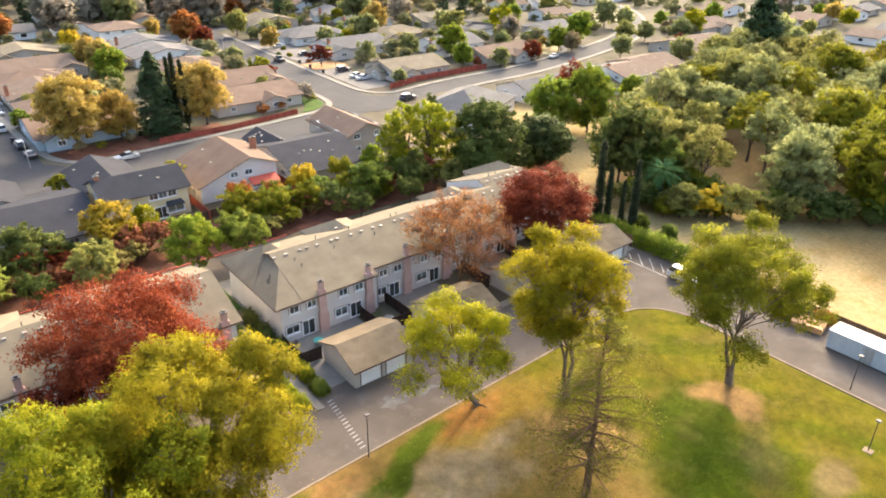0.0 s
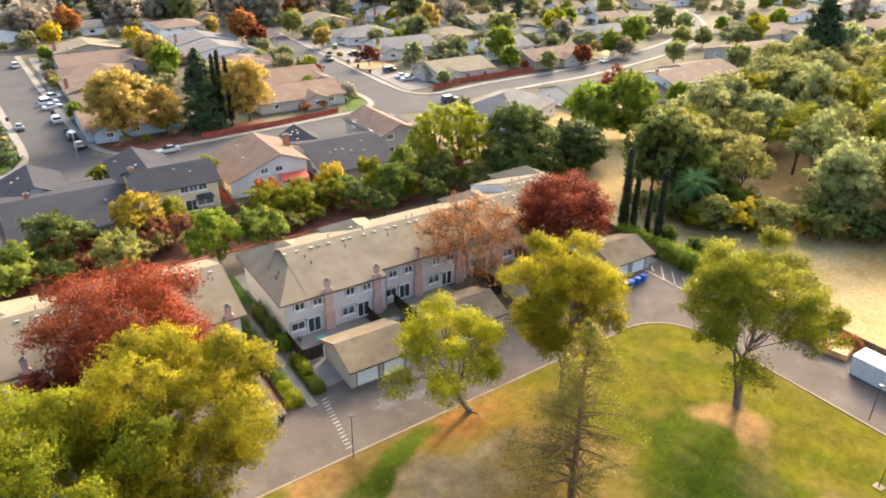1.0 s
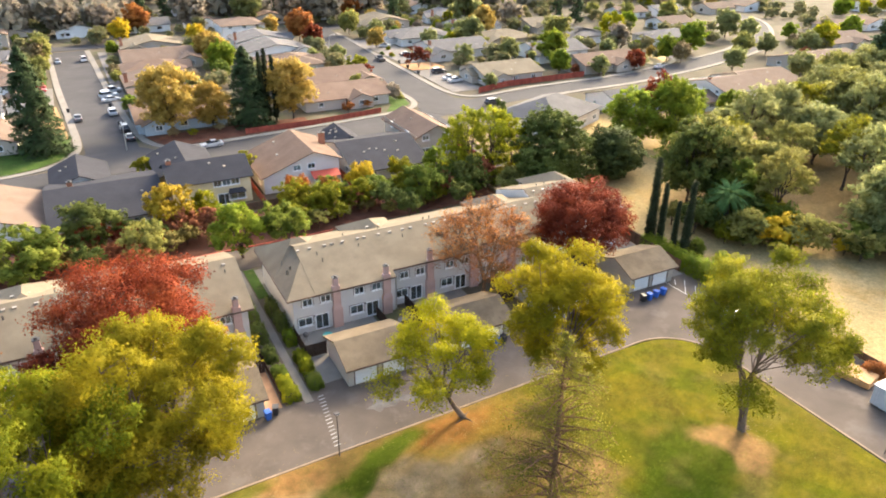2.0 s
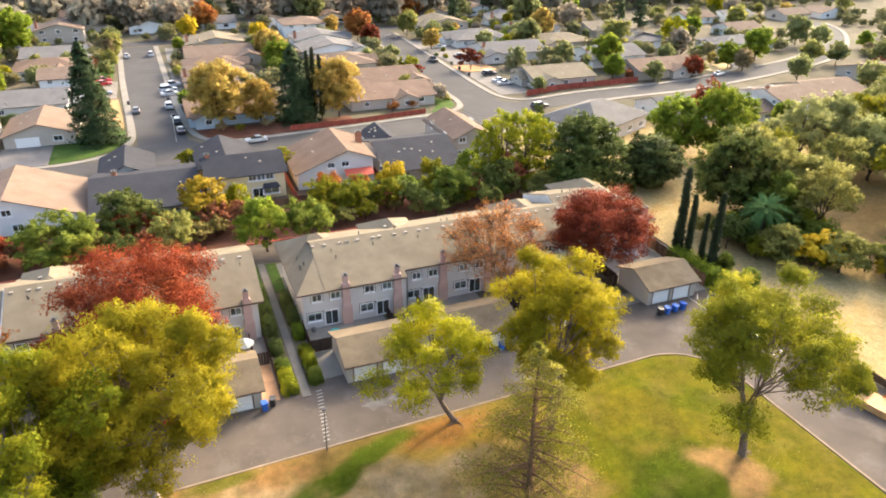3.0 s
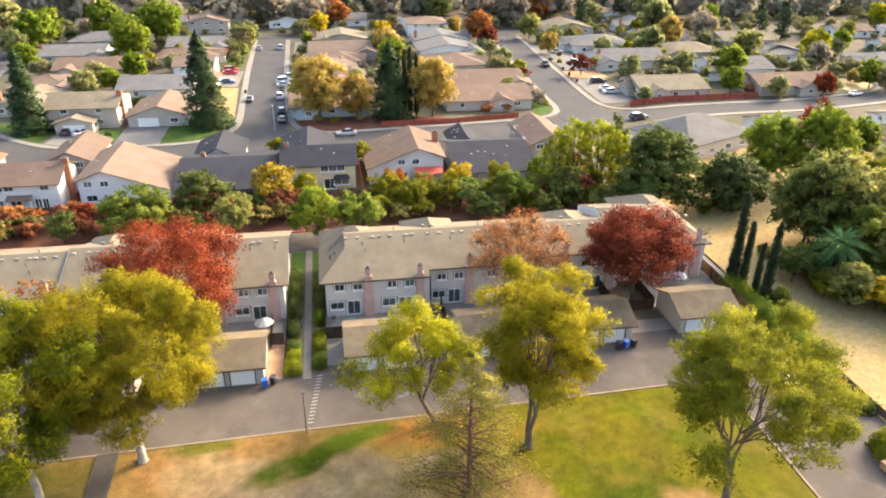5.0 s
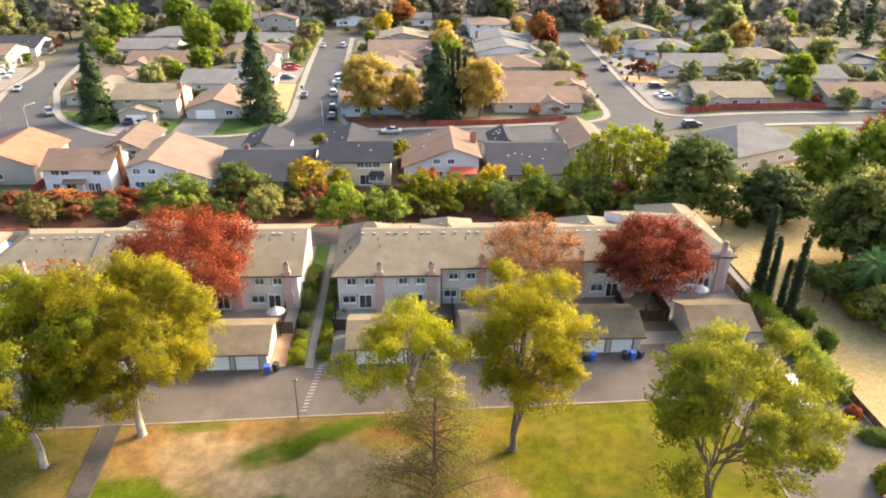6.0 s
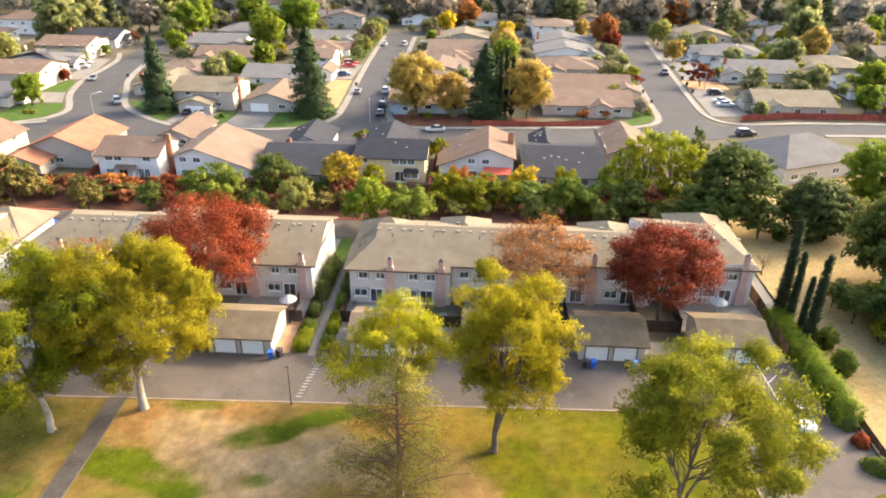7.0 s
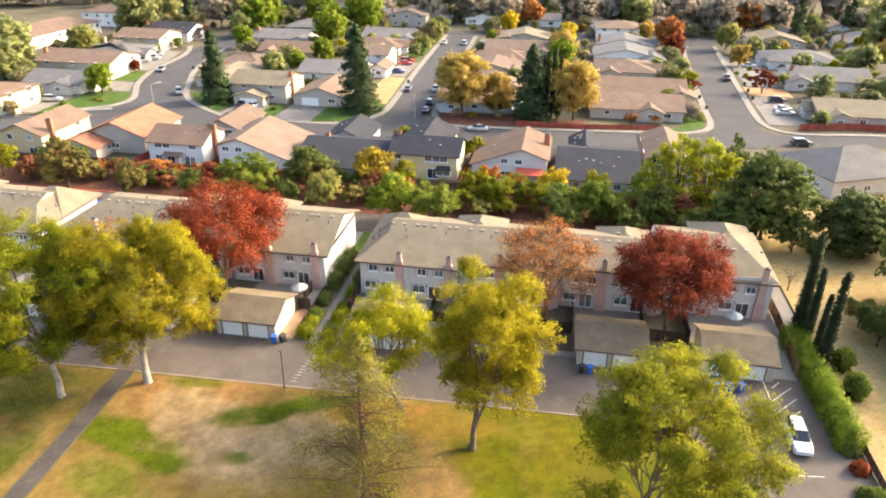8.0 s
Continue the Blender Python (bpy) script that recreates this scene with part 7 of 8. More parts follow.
# belt between rear lane and back gardens
for shapes, tone, x, y, h, wide, words in (
        (DENSE, "bright", -1.0, 23.5, 9.6, 1.0, "dense bright green tree behind the townhouses"), (DENSE, "green", 5.6, 22.6, 8.8, 1.0, "dense green tree behind the townhouses"),
        (DENSE, "green", -29.0, 27.2, 9.2, 1.45, "broad green tree beside the rear lane"), (DENSE, "grey", -14.0, 25.0, 8.6, 0.85, "grey-green thin tree beside the rear lane"),
        (DENSE, "dark", -20.0, 35.5, 9.0, 1.15, "dark green oak in a back garden"), (DENSE, "honey", -8.8, 37.6, 8.8, 1.0, "rounded golden-amber tree in a back garden"),
        (DENSE, "umber", -49.5, 24.7, 7.6, 0.85, "thin olive-brown tree beside the rear lane"), (DENSE, "umber", -63.4, 26.2, 10.0, 1.15, "broad brownish tree beside the rear lane"),
        (DENSE, "dark", -40.0, 27.5, 5.5, 1.0, "low dark tree beside the rear lane"), (DENSE, "dark", -20.8, 25.8, 6.0, 0.9, "low dark tree beside the rear lane"),
        (DENSE, "olive", 10.5, 35.5, 6.6, 1.0, "dark rounded shrub tree in the belt"), (DENSE, "olive", 14.6, 32.5, 6.8, 1.05, "olive rounded shrub tree in the belt"), (DENSE, "yellow", 24.2, 40.4, 6.4, 0.95, "bright yellow rounded tree in the belt"),
        (DENSE, "olive", 21.0, 33.0, 6.0, 1.15, "olive shrub tree in the belt"), (DENSE, "green", 31.8, 30.0, 8.2, 1.05, "green tree in the belt"), (DENSE, "olive", 32.0, 40.0, 6.6, 0.8, "yellow-olive tree in a back garden"),
        (DENSE, "dark", 41.0, 30.0, 7.8, 1.05, "dark leafy tree in the belt"), (DENSE, "grey", 47.0, 26.0, 6.4, 0.9, "grey-green shrub tree in the belt"), (DENSE, "dark", 27.0, 25.5, 5.4, 1.0, "dark shrub tree in the belt"), (DENSE, "dark", 37.0, 25.5, 5.6, 1.0, "dark shrub tree in the belt"),
        (DENSE, "rust", 12.6, 40.2, 6.2, 0.8, "rust-coloured small tree in a back garden"), (DENSE, "rust", 17.8, 38.0, 5.6, 0.8, "rust-coloured small tree in a back garden"), (DENSE, "bright", 40.0, 41.5, 6.5, 0.8, "green small tree in a back garden"),
        (TALL, "fresh", 42.0, 37.5, 14.0, 0.74, "tall slim yellow-green tree"), (TALL, "fresh", 45.6, 38.5, 16.0, 0.78, "tall slim light green tree with yellow tips"), (TALL, "fresh", 49.8, 36.5, 16.0, 0.8, "tall slim yellow-green tree"), (TALL, "fresh", 53.4, 35.0, 13.5, 0.9, "tall slim light green tree with yellow tips"), (TALL, "dark", 55.0, 42.0, 15.0, 0.6, "tall narrow dark tree"),
        (FULL, "dark", 57.6, 28.6, 14.4, 1.15, "broad dark green oak"), (DENSE, "dark", 61.4, 24.6, 7.0, 1.1, "dark leafy undergrowth tree at the field edge"), (FULL, "dark", 52.5, 25.0, 9.5, 1.1, "dark leafy tree behind the last townhouse"), (ROUND, "pine", 70.6, 26.5, 10.8, 1.35, "dense round dark evergreen tree"),
        (FULL, "bright", 85.0, 38.0, 13.5, 0.95, "bright green leafy tree"), (FULL, "bright", 93.0, 34.0, 15.5, 0.85, "bright green leafy tree"), (OPEN, "wine", 98.0, 44.0, 14.0, 0.8, "reddish brown leafy tree"),
        (FULL, "dark", 73.5, 9.5, 16.0, 0.9, "tall dark green tree at the grove edge"), (DENSE, "green", 53.0, 30.5, 7.0, 0.8, "green tree behind the townhouses"),
        (DENSE, "lime", -3.2, 39.5, 6.0, 0.8, "light green tree in a back garden"), (DENSE, "green", -69.0, 37.0, 5.0, 1.0, "light green tree in a back garden"), (DENSE, "dark", -88.0, 33.0, 9.0, 1.1, "dark green tree in a back garden"), (DENSE, "olive", -80.0, 30.0, 8.0, 1.1, "olive tree beside the rear lane")):
    tree_at(shapes, tone, x, y, h, words, wide=wide)
rr = random.Random(21)
for x in np.arange(-76, -1, 4.3):
    tree_at(BUSH, rr.choice(("bush", "bush", "rust", "red", "umber", "bush")), x + rr.uniform(-1, 1), 33.6 + rr.uniform(-1.6, 2.2), rr.uniform(3.2, 4.8), "reddish autumn bush on the mulch strip", "bush", 1.25)
for x in np.arange(-74, 50, 5.0):
    tree_at(BUSH, rr.choice(("umber", "bush", "wine", "umber", "bush") if x < -4 else ("brown", "grey", "olive", "umber", "bush")), x + rr.uniform(-1.5, 1.5), 29.8 + rr.uniform(-1.4, 1.8), rr.uniform(2.4, 4.2), "low olive or rusty bush on the mulch strip", "bush", 1.2)

for k in range(22):
    x = -76.0 + 3.4 * k + rr.uniform(-1.2, 1.2)
    tree_at(BUSH, rr.choice(("bush", "umber", "bush", "wine", "dark", "umber")), x, 32.0 + rr.uniform(-2.5, 5.0), rr.uniform(2.6, 4.4), "rusty autumn bush crowding the mulch strip", "bush", 1.3)
for k in range(26):
    x = 7.0 + 1.75 * k + rr.uniform(-1, 1)
    tree_at(BUSH, rr.choice(("dark", "green", "olive", "bush", "honey", "olive", "green")), x, 33.5 + rr.uniform(-4.5, 4.5), rr.uniform(3.4, 5.4), "dense mixed bush in the belt behind the gardens", "bush", 1.15)
# conifers and golden trees of the far block
tree_at(SPIRE, "conifer", -26.8, 89.5, 21.5, "tall dark redwood on the street corner", "conifer", 1.0)
tree_at(SPIRE, "conifer", -65.5, 90.0, 18.5, "tall dark conifer on a front lawn", "conifer", 0.95)
tree_at(SPIRE, "conifer", 178.0, 42.0, 26.0, "tall broad dark conifer beyond the grove", "conifer", 1.4)
tree_at(SPIRE, "conifer", 16.6, 91.5, 18.0, "dark broad conifer behind the pavement", "conifer", 1.15)
for x, y, h in ((20.4, 92.5, 16.0), (21.9, 93.5, 16.5), (23.4, 92.8, 15.0), (19.4, 95.5, 14.5)):
    tree_at(CYPRESS, "cypress", x, y, h, "narrow dark cypress in a close row", "cypress", 0.9)
tree_at(FULL, "amber", -0.5, 92.0, 16.0, "broad golden autumn tree beside the street", wide=1.05)
tree_at(FULL, "amber", 8.5, 92.5, 11.0, "smaller golden autumn tree", wide=0.9)
tree_at(FULL, "amber", 27.4, 92.0, 15.0, "golden autumn tree beside the street", wide=0.95)
for x, y, h in ((55.7, -0.2, 14.0), (56.4, -1.6, 10.4), (56.9, -4.0, 8.4), (57.1, -6.0, 12.2)):
    tree_at(CYPRESS, "cypress", x, y, h, "narrow dark Italian cypress beside the fence", "cypress", 1.1)
for x, y, h, tone in ((41.0, 90.8, 3.0, "rust"), (47.0, 93.0, 2.2, "rust"), (57.0, 102.0, 3.4, "green"), (57.5, 98.0, 2.4, "grey"), (7.4, 57.0, 5.0, "olive"), (-9.4, 66.0, 4.0, "olive"), (59.0, 131.0, 6.0, "olive"), (60.5, 127.0, 4.0, "red"), (80.0, 131.0, 7.0, "wine"), (-1.0, 88.0, 2.6, "brown"), (3.0, 87.0, 2.2, "olive"), (9.0, 88.4, 2.4, "brown")):
    tree_at(BUSH, tone, x, y, h, "small garden bush beside a house", "bush", 1.2)

# trees among the far houses
rr = random.Random(31)
for k in range(110):
    x, y = rr.uniform(-150, 165), rr.uniform(96, 232)
    if -27 < x < -7 or 58 < x < 80 or (-112 < x < -72 and y < 190) or (x > 76 and y < 100):
        continue
    if any(a - 1.5 < x < b + 1.5 and c - 1.5 < y < d + 1.5 for _, a, b, c, d, *_ in SPECS) or (-64 < x < -28 and y < 150):
        continue
    tree_at(FAR_ROUND, rr.choice(("sage", "green", "sage", "amber", "lime", "twig", "grey", "bright", "brown")), x, y, rr.uniform(3.5, 8.0), "small garden tree between two houses")
SHRUBS = []
for k, (tone, a, b, c, d, *_) in enumerate(SPECS):
    for m in range(4):
        x, y = rr.choice(((a - 2.2, rr.uniform(c, d)), (b + 2.2, rr.uniform(c, d)), (rr.uniform(a, b), d + 2.0)))
        if -25 < x < -8 or 59.5 < x < 79 or (-110 < x < -80 and 80 < y < 150):
            continue
        SHRUBS.append((rr.choice(("green", "sage", "grey", "grey", "twig", "brown", "bush")), x, y, rr.uniform(2.4, 4.8)))
joined_trees("house_shrubs", SHRUBS, "small trees and shrubs beside the far houses", "shrubs")
GARDEN = (
    ("amber", 22, 172, 10), ("yellow", 24, 200, 8), ("bright", 23, 150, 10), ("amber", 23, 160, 11), ("red", 61, 178, 9), ("rust", 60, 192, 12), ("grey", 82, 198, 10), ("sage", 60, 150, 6), ("sage", 28, 134, 6),
    ("sage", 112, 128, 8), ("bright", 115, 104, 8), ("sage", 125, 97, 7), ("bright", 122, 118, 12), ("red", 140, 98, 7), ("sage", 86, 97, 5), ("sage", 116, 160, 11), ("sage", 118, 172, 8), ("grey", 142, 142, 12), ("sage", 145, 118, 7),
    ("bright", 178, 112, 12), ("bright", 160, 105, 9), ("sage", 168, 84, 8), ("sage", 176, 66, 9), ("sage", 150, 44, 9), ("bright", 112, 48, 9), ("bright", 122, 44, 8), ("sage", 106, 30, 10), 
    ("bright", -60, 168, 14), ("bright", -66, 190, 14), ("bright", -56, 198, 17), ("bright", -80, 214, 16), ("bright", -98, 205, 14), ("bright", -96, 188, 15), ("sage", -62, 120, 8), ("bright", -57, 128, 7), ("bright", -54, 142, 9), ("sage", -62, 133, 8),
    ("sage", -100, 180, 10), ("bright", -90, 160, 9), ("sage", -112, 205, 18), ("twig", -118, 200, 16), ("bright", -100, 91, 9), ("red", -106, 117, 4), ("grey", -134, 132, 11), ("sage", -138, 140, 10), ("sage", -140, 175, 20), ("sage", -141, 108, 17), ("sage", -136, 98, 14),
    ("sage", -143, 200, 16), ("twig", -18, 238, 14), ("twig", -4, 236, 12), ("yellow", 0, 216, 9), ("twig", -34, 240, 16), ("rust", 8, 236, 12), ("sage", -26, 205, 8), ("grey", -26, 170, 6), ("sage", -27, 160, 5), ("grey", -26, 190, 9), ("sage", 52, 240, 16), ("sage", 120, 235, 10), ("sage", 134, 196, 16),
    ("grey", 62, 205, 6), ("twig", 84, 230, 16), ("rust", 96, 236, 14), ("twig", 70, 236, 15), ("twig", 108, 238, 15), ("sage", 146, 230, 18), ("twig", 30, 238, 15), ("sage", -134, 84, 9), ("sage", 10, 124, 6), ("amber", 130, 176, 12), ("sage", 152, 160, 9), ("twig", 160, 130, 10), ("grey", 190, 100, 9), ("sage", 200, 98, 8), ("sage", 214, 92, 9), ("sage", 215, 130, 12))
for tone, x, y, h in GARDEN:
    tree_at(FAR_ROUND, tone, x, y, h, "%s garden tree among the houses" % {"amber": "golden", "brown": "bare grey-brown", "red": "red", "rust": "orange", "dark": "dark green", "yellow": "bright yellow", "olive": "olive", "lime": "yellow-green", "bright": "bright green", "green": "green", "grey": "grey-green", "sage": "pale sage-green", "twig": "bare grey-brown"}[tone])
for x, y, h in ((66, 262, 22), (72, 262, 24), (78, 263, 22), (84, 262, 23), (90, 262, 21), (112, 222, 22), (4, 262, 26), (12, 264, 25), (22, 262, 24), (-8, 262, 24), (-140, 214, 22), (-150, 220, 24), (58, 258, 22), (136, 240, 24), (150, 246, 26), (160, 240, 24), (176, 190, 22), (184, 186, 24)):
    tree_at(FAR_SPIRE, "conifer", x, y, h, "tall dark conifer in the distance", "conifer", 0.9)

rr = random.Random(14)
DISTANT = []
for k in range(80):
    x, y = rr.uniform(150, 400), rr.uniform(40, 330)
    if abs(y - (60 + 0.35 * x)) < 14 or (x < 215 and y < 95):
        continue
    tone = rr.choice(("sage", "bright", "grey", "sage", "amber", "twig", "grey", "lime"))
    DISTANT.append((tone, x, y, rr.uniform(6, 12)))
joined_trees("distant_trees", DISTANT, "mixed garden trees among distant houses", "trees")

# far wooded belt, joined as one; leaf colours lightened to carry the haze
rng = np.random.default_rng(77)
V, Q, n0 = [], [], 0
for k in range(520):
    x, y = rng.uniform(-330, 420), 236 + 330 * rng.uniform(0, 1) ** 1.6
    src = FAR_ROUND[k % 3][1]
    vv = np.empty(len(src.vertices) * 3, dtype=np.float32)
    src.vertices.foreach_get("co", vv)
    vv = vv.reshape(-1, 3, 3)[::11].reshape(-1, 3)
    c = vv.reshape(-1, 3, 3).mean(axis=1, keepdims=True)
    vv = (c + (vv.reshape(-1, 3, 3) - c) * 3.5).reshape(-1, 3)
    s = rng.uniform(0.8, 1.9)
    V.append(vv * s + np.array((x, y, 0)))
    Q.append(np.arange(len(vv)).reshape(-1, 3) + n0)
    n0 += len(vv)
tagged(part("far_woods", mesh_from("far_woods", np.concatenate(V), np.concatenate(Q)), leafy("hazed_wood_leaves", (0.2, 0.185, 0.14), (0.34, 0.30, 0.22), (0.48, 0.40, 0.28), 0.5), None), "distant belt of mixed autumn woods", "woods", kind="stuff")

# shrubs and low trees crowding the far gardens, joined as one
V, Q, n0 = [], [], 0
ROADS = np.array([p for line in (S1, S2, S3, S0, S5) for p in line])
CLEAR = [(a, b, c, d) for _, a, b, c, d, *_ in SPECS]
while len(V) < 560:
    x, y = rng.uniform(-150, 330), rng.uniform(92, 300)
    if np.min(np.hypot(ROADS[:, 0] - x, ROADS[:, 1] - y)) < 11 or any(a - 1.5 < x < b + 1.5 and c - 3 < y < d + 1.5 for a, b, c, d in CLEAR) or (-64 < x < -23 and y < 150) or (76 < x < 90 and y < 186) or (-125 < x < -80 and y < 150) or (x < 31 and -12 < x < 34 and y < 130):
        continue
    if x > 195 and 6 < (x - 200) % 27 < 22 and rng.random() < 0.5:
        continue
    src = FAR_ROUND[len(V) % 3][1]
    vv = np.empty(len(src.vertices) * 3, dtype=np.float32)
    src.vertices.foreach_get("co", vv)
    vv = vv.reshape(-1, 3, 3)[::7]
    c = vv.mean(axis=1, keepdims=True)
    vv = (c + (vv - c) * 2.25).reshape(-1, 3)
    s = rng.uniform(0.22, 0.6)
    V.append(vv * np.array((s * 1.2, s * 1.2, s)) + np.array((x, y, 0)))
    Q.append(np.arange(len(vv)).reshape(-1, 3) + n0)
    n0 += len(vv)
tagged(part("garden_shrubs", mesh_from("garden_shrubs", np.concatenate(V), np.concatenate(Q)), leafy("garden_shrub_leaves", (0.11, 0.12, 0.05), (0.22, 0.21, 0.09), (0.36, 0.27, 0.12), 0.4), None), "shrubs and low trees crowding far gardens", "shrubs", kind="stuff")

# grove beside the dry field
rr = random.Random(5)
GROVE = []
for k in range(520):
    x, y = rr.uniform(67, 190), rr.uniform(-70, 48)
    edge = -8.0 - 0.98 * (x - 66.0)
    if y < edge + 2 or y > 0.33 * (x - 66) + 13 or (x > 96 and y < -36):
        continue
    if (abs(x - 80) < 7 and abs(y - 22) < 10) or (y > -6 and x < 77) or (x < 77 and y > edge + 6):
        continue
    if all((x - a) ** 2 + (y - b) ** 2 > (5.6 if y < edge + 14 else 7.6) ** 2 for a, b in GROVE):
        GROVE.append((x, y))
for x, y in GROVE:
    edge = -8.0 - 0.98 * (x - 66.0)
    near = y < edge + 9
    if near:
        tree_at(DENSE, rr.choice(("green", "sage", "olive", "grey", "grey")), x, y, rr.uniform(4.5, 8.0), "dense green undergrowth tree at the field edge", wide=1.15)
    else:
        tree_at(rr.choice((FULL, OPEN, OPEN)), rr.choice(("grey", "sage", "olive", "sage", "grey")), x, y, rr.uniform(11, 17), "tall open grey-green tree in the grove", wide=rr.uniform(0.9, 1.15), bark=BARK)
for x, y, h, tone in ((76.5, 2.0, 11.0, "green"), (68.0, 2.5, 5.0, "olive"), (72.5, -6.4, 4.0, "green"), (76.0, -7.5, 6.5, "green"), (68.6, -7.0, 3.0, "green"), (75.0, -1.5, 7.0, "dark"), (79.0, 8.0, 13.0, "grey"), (65.0, -0.6, 6.6, "dark"), (66.4, -5.4, 4.6, "olive"), (64.2, 3.6, 5.0, "grey")):
    tree_at(DENSE, tone, x, y, h, "dense undergrowth tree beside the palm")
rr = random.Random(17)
for k in range(58):
    x = 67.5 + 1.35 * k + rr.uniform(-0.6, 0.6)
    y = -8.0 - 0.98 * (x - 66.0) + 4.6 + rr.uniform(-1.5, 3.2)
    if y < -36 and x > 96:
        break
    tree_at(BUSH, rr.choice(("green", "olive", "dark", "grey", "dark")), x, y, rr.uniform(3.0, 5.4), "tangled green undergrowth bush at the field edge", "bush", 1.3)
for x, y, h in ((70.5, -4.6, 3.6), (68.4, 0.4, 3.4), (72.6, -0.6, 4.4), (71.5, 3.0, 4.8), (67.6, -4.0, 2.6), (74.2, -4.6, 4.8), (77.5, -3.0, 6.0)):
    tree_at(BUSH, rr.choice(("green", "dark", "olive")), x, y, h, "dense low bush round the palm", "bush", 1.25)
for x, y, h in ((64.5, 24.0, 3.2), (59.0, -6.6, 3.6), (58.7, -11.8, 3.8), (58.0, -3.4, 2.2)):
    tree_at(ROUND, "green", x, y, h, "small green bush at the edge of the dry field", "bush", 0.9)
tree_at(BUSH, "yellow", 72.6, -9.8, 5.6, "bush with bright yellow leaves at the field edge", "bush", 1.5)
tree_at(BUSH, "yellow", 79.5, -16.4, 3.6, "thin yellowish bush at the field edge", "bush", 1.3)
plant("dead_tree", broad_meshes(71, 4.2, 1.8, 0.09, 1.3, 7, 9, 0.3, 0.12), BARK_DARK, L_BROWN, "small leafless tree on the dry field", "tree", 57.8, 12.0)


def palm(x, y, h, label):
    rng = np.random.default_rng(3)
    t = thing("palm_tree", label, "palm", x, y)
    V, Q = tubes([[((0, 0, -0.1), 0.42), ((0.05, 0, h * 0.5), 0.34), ((0, 0, h), 0.38)]], 9)
    part("trunk", mesh_from("trunk", V, Q, True), BARK_DARK, t)
    vs, qs, n = [], [], 0
    for k in range(90):
        a, el = rng.uniform(0, 2 * np.pi), rng.uniform(-1.0, 1.4)
        L = rng.uniform(2.8, 4.0)
        prev = None
        for s in np.linspace(0, 1, 12):
            r = L * s * math.cos(el * (1 - 0.4 * s))
            p = np.array((math.cos(a) * r, math.sin(a) * r, h + L * s * math.sin(el) - 1.5 * s * s))
            if prev is not None:
                side = np.array((-math.sin(a), math.cos(a), 0))
                for sg in (-1, 1):
                    tip = p + side * sg * 0.55 * math.sin(math.pi * min(s + 0.08, 1)) + np.array((0, 0, -0.22)) + (p - prev) * 0.8
                    vs += [prev, p, tip, (prev + tip) / 2]
                    qs.append([n, n + 1, n + 2, n + 3])
                    n += 4
            prev = p
    part("crown", mesh_from("crown", np.array(vs), np.array(qs)), L_PALM, t)


palm(69.6, -2.2, 6.8, "stout palm with arching green fronds at the grove edge")

# ---------------------------------------------------------------- hedges and clipped bushes
def hedge(x0, y0, x1, y1, w, h, label, tone, seed):
    """A clipped hedge along a line: a run of leafy swells on short stems."""
    t = thing("hedge", label, "hedge", x0, y0)
    L = math.hypot(x1 - x0, y1 - y0)
    n = int(L / 1.5) + 1
    V, Q, N, k = [], [], [], 0
    rng = np.random.default_rng(seed)
    a = math.atan2(y1 - y0, x1 - x0) - math.pi / 2
    turn = np.array(((math.cos(a), math.sin(a), 0), (-math.sin(a), math.cos(a), 0), (0, 0, 1)))
    for i in range(n):
        v, f, ln = shrub_arrays(seed * 10 + i, w * rng.uniform(0.45, 0.6), 1.15, h * rng.uniform(0.9, 1.1), 1500, 0.12, True)
        V.append(v @ turn + np.array(((x1 - x0) * i / max(n - 1, 1), (y1 - y0) * i / max(n - 1, 1), 0)))
        N.append(ln @ turn)
        Q.append(f + k)
        k += len(v)
    part("foliage", mesh_from("foliage", np.concatenate(V), np.concatenate(Q), False, np.concatenate(N)), PALETTE[tone], t)
    tv, tq = tubes([[((0, 0, -0.1), 0.07), ((0, 0, h * 0.8), 0.02)]], 5)
    stem = mesh_from("stem", tv, tq)
    for i in range(n):
        part("stem", stem, BARK_DARK, t).location = ((x1 - x0) * i / max(n - 1, 1), (y1 - y0) * i / max(n - 1, 1), 0)


hedge(-52.0, 111.8, -36.0, 111.8, 2.0, 2.2, "dark green clipped hedge behind the corner houses", "dark", 5)
hedge(54.9, -1.2, 55.6, -20.0, 2.7, 2.6, "long clipped green hedge beside the parking bay", "bright", 3)


def bush(x, y, rx, ry, h, tone, label, boxy=False, n=1400, leaf=0.12):
    t = thing("bush", label, "bush", x, y, 0.0, (x * 53) % 360 if not boxy else 0)
    part("foliage", shrub_mesh(int(abs(x * 7 + y * 3)) + 1, rx, ry, h, n, leaf, boxy), PALETTE[tone], t)
    tv, tq = tubes([[((0, 0, -0.1), 0.06), ((0.1, 0, h * 0.6), 0.02)], [((0, 0, 0), 0.05), ((-0.2, 0.1, h * 0.6), 0.02)]], 5)
    part("stems", mesh_from("stems", tv, tq), BARK_DARK, t)


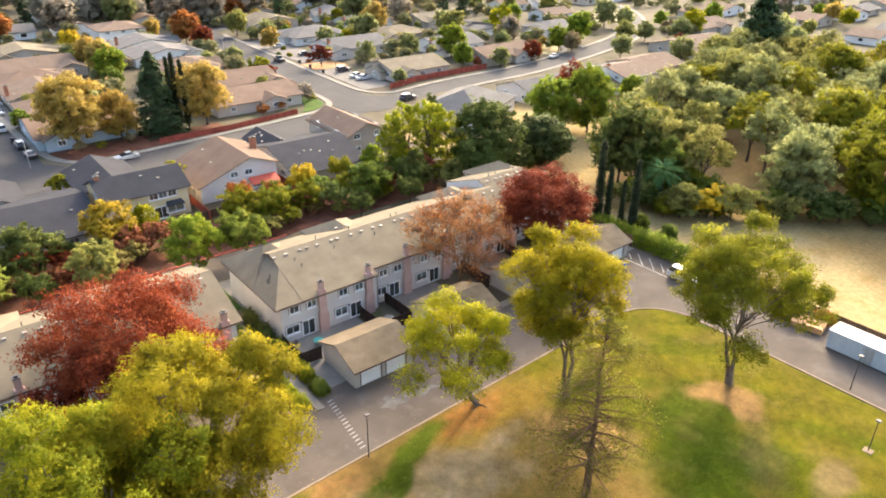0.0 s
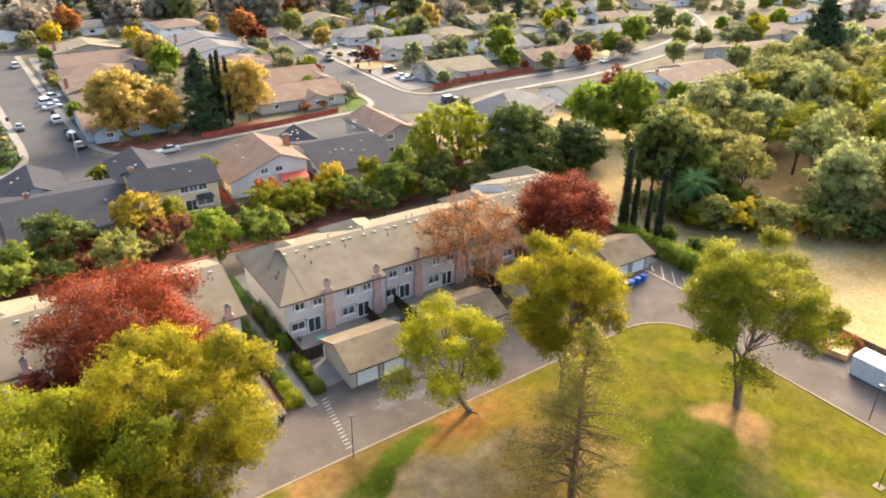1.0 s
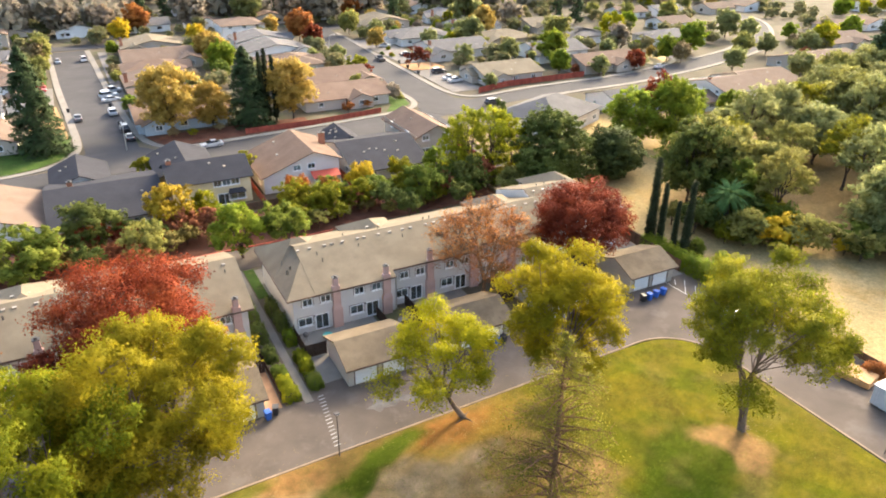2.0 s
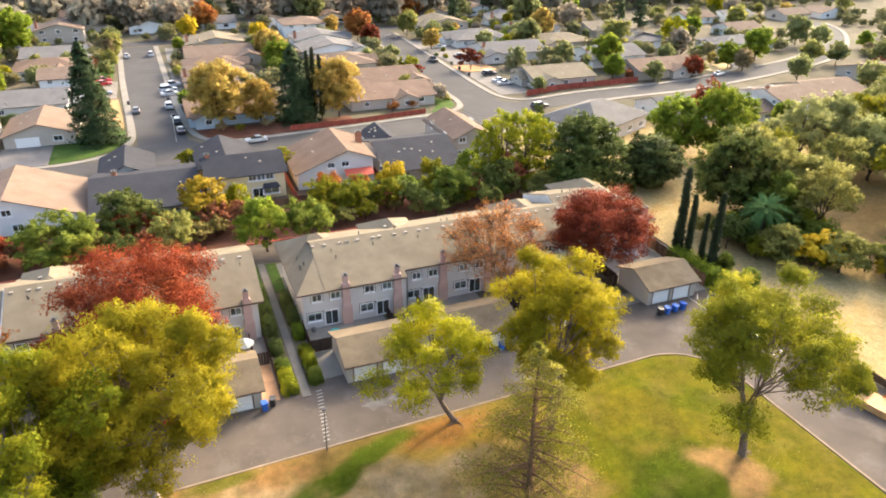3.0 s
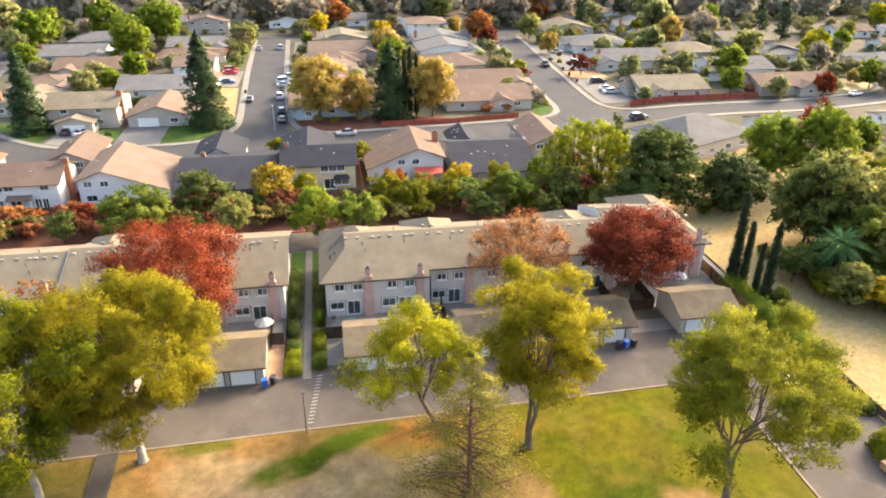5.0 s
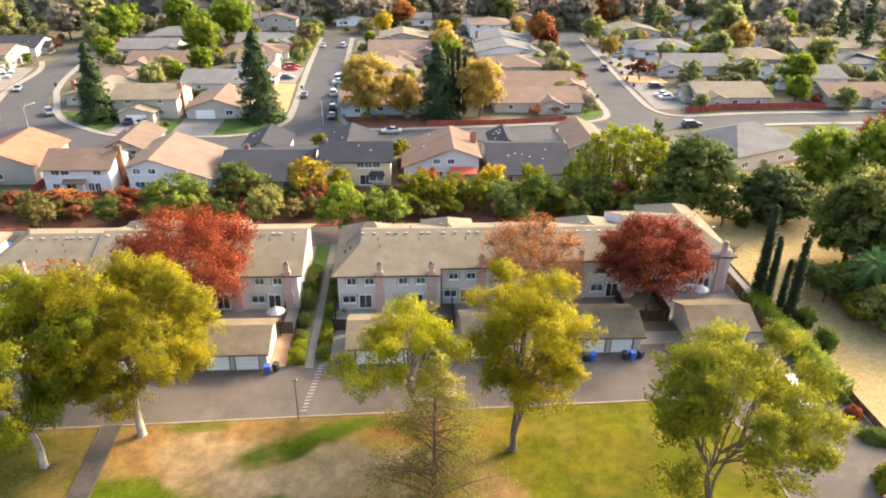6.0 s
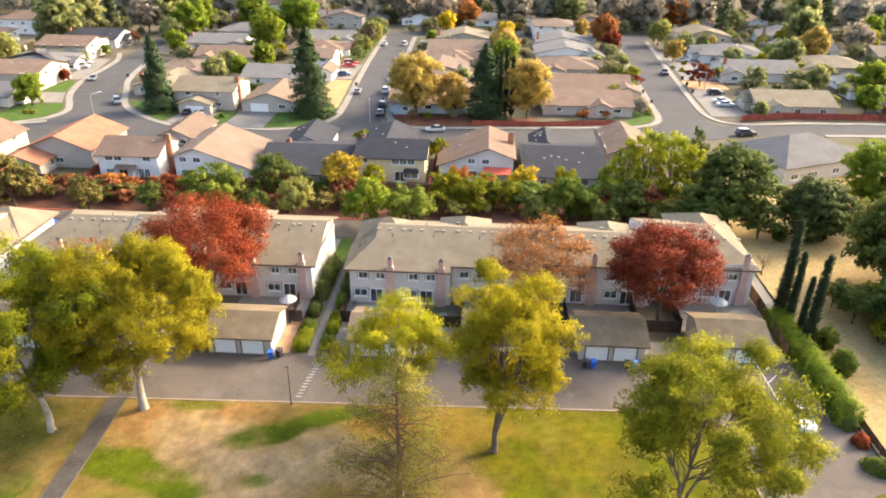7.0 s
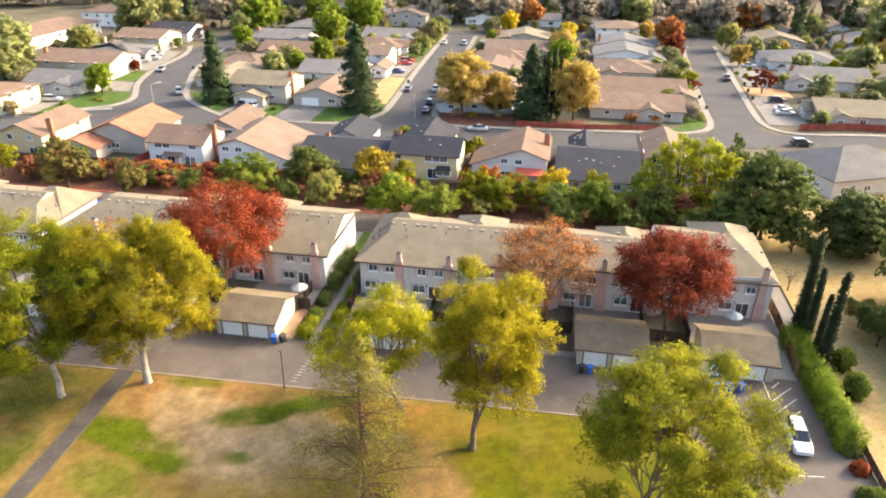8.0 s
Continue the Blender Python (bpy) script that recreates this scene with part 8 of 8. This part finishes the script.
for x, y, rx, ry, h, tone in ((-1.2, -1.0, 0.7, 1.2, 1.5, "bright"), (-1.2, -5.2, 0.75, 1.0, 1.2, "fresh"), (-1.2, -7.4, 0.75, 1.0, 1.3, "fresh"), (-1.2, -10.2, 0.8, 1.2, 1.2, "green"), (-1.2, 2.6, 0.7, 1.6, 1.8, "dark"), (-1.3, 6.4, 0.7, 1.8, 2.0, "dark"),
                             (-4.2, -11.2, 0.95, 1.1, 1.3, "fresh"), (-4.2, -8.8, 0.8, 0.9, 0.9, "fresh"), (-4.2, -6.8, 0.8, 0.9, 1.0, "green"), (-4.3, -3.2, 0.8, 1.4, 1.4, "dark"), (-4.3, 1.2, 0.9, 1.6, 2.0, "dark"), (-4.3, 4.8, 0.9, 1.8, 2.6, "dark"), (-4.3, 8.4, 0.9, 1.6, 2.2, "dark")):
    bush(x, y, rx, ry, h, tone, "clipped %s bush beside the walk" % {"bright": "bright green", "green": "green", "dark": "dark green", "olive": "olive green", "fresh": "fresh green"}[tone], True)
bush(55.6, -23.4, 0.9, 0.9, 1.2, "red", "rounded red-leaved bush beside the road")
bush(55.8, -27.0, 1.2, 1.8, 1.2, "green", "low green bush beside the road")
bush(55.4, -20.6, 1.1, 1.2, 1.4, "dark", "low dark bush beside the hedge")
bush(53.6, -33.4, 1.7, 2.2, 2.6, "olive", "yellow-green bush beside the road", n=2500, leaf=0.16)
bush(55.2, -37.2, 1.2, 1.6, 1.8, "rust", "orange-leaved bush beside the road", n=1800)
rr = random.Random(9)
for k in range(34):
    gx, gy = rr.choice(((rr.uniform(-103, -94), rr.uniform(72, 90)), (rr.uniform(54, 60), rr.uniform(94, 112)), (rr.uniform(-70, -48), rr.uniform(85, 90)), (rr.uniform(-31, -24), rr.uniform(152, 195)), (rr.uniform(78, 88), rr.uniform(139, 180)), (rr.uniform(-118, -108), rr.uniform(92, 104))))
    bush(gx, gy, rr.uniform(0.6, 1.4), rr.uniform(0.6, 1.4), rr.uniform(0.7, 1.5), rr.choice(("green", "dark", "grey", "olive", "bush")), "low garden bush before a house", n=260, leaf=0.22)

# ---------------------------------------------------------------- ground cover
def scatter(name, n, x0, x1, y0, y1, keep, size, material, label, z, up, seed, category):
    rng = np.random.default_rng(seed)
    p = np.stack((rng.uniform(x0, x1, n), rng.uniform(y0, y1, n), np.full(n, z)), 1)
    p = p[keep(p[:, 0], p[:, 1], rng)]
    p[:, 2] += rng.uniform(0, 0.03, len(p))
    v, f, ln = leaves(rng, p, size, up, 0.5, soft=np.tile(np.array((0.0, 0.0, 1.0)), (len(p), 1)))
    tagged(part(name, mesh_from(name, v, f, False, ln), material, None), label, category, kind="stuff")


def litter_keep(x, y, rng):
    d = np.zeros(len(x))
    for cx, cy, r in ((-17.9, -23.6, 8), (-25.6, -27.6, 7), (10.0, -23.0, 7), (34.7, -36.8, 3), (8.8, -34, 4)):
        d = np.maximum(d, np.exp(-((x - cx) ** 2 + (y - cy) ** 2) / r ** 2))
    return (rng.random(len(x)) < d) & (y < KERB_Y(x) - 0.4) & (x < 42.8)


scatter("fallen_leaves", 22000, -34, 43, -50, -20.5, litter_keep, 0.055, L_BROWN, "fallen yellow and brown leaves on the lawn", 0.17, 1.5, 5, "leaves")
scatter("fallen_leaves", 2600, -30, 40, -21.2, -13.6, lambda x, y, rng: (rng.random(len(x)) < np.exp(-(y - KERB_Y(x)) / 1.2)) & (y > KERB_Y(x) + 0.2), 0.06, L_BROWN, "fallen brown leaves along the kerb", 0.01, 2.5, 6, "leaves")
scatter("grass_tufts", 60000, -34, 42.6, -54, -21.0, lambda x, y, rng: (fbm(x, y, 5.0, 61) > 0.42) & (y < KERB_Y(x) - 0.3), 0.045, leafy("grass_blades", (0.075, 0.09, 0.012), (0.14, 0.155, 0.018), (0.24, 0.22, 0.04), 0.3), "short tufts of park grass", 0.16, -0.2, 7, "grass")
# surface roots at the foot of the park trees
for tree in [o for o in scene.objects if o.name.startswith("park_tree")]:
    rng = np.random.default_rng(int(abs(tree.location.x)) + 40)
    for k in range(5):
        a, L = rng.uniform(0, 6.28), rng.uniform(0.6, 1.5)
        V, Q = tubes([[((0.2 * math.cos(a), 0.2 * math.sin(a), 0.12), 0.13), ((L * 0.5 * math.cos(a + 0.2), L * 0.5 * math.sin(a + 0.2), 0.12), 0.07), ((L * math.cos(a + 0.1), L * math.sin(a + 0.1), 0.06), 0.03)]], 6)
        part("root", mesh_from("root", V, Q, True), BARK, tree)
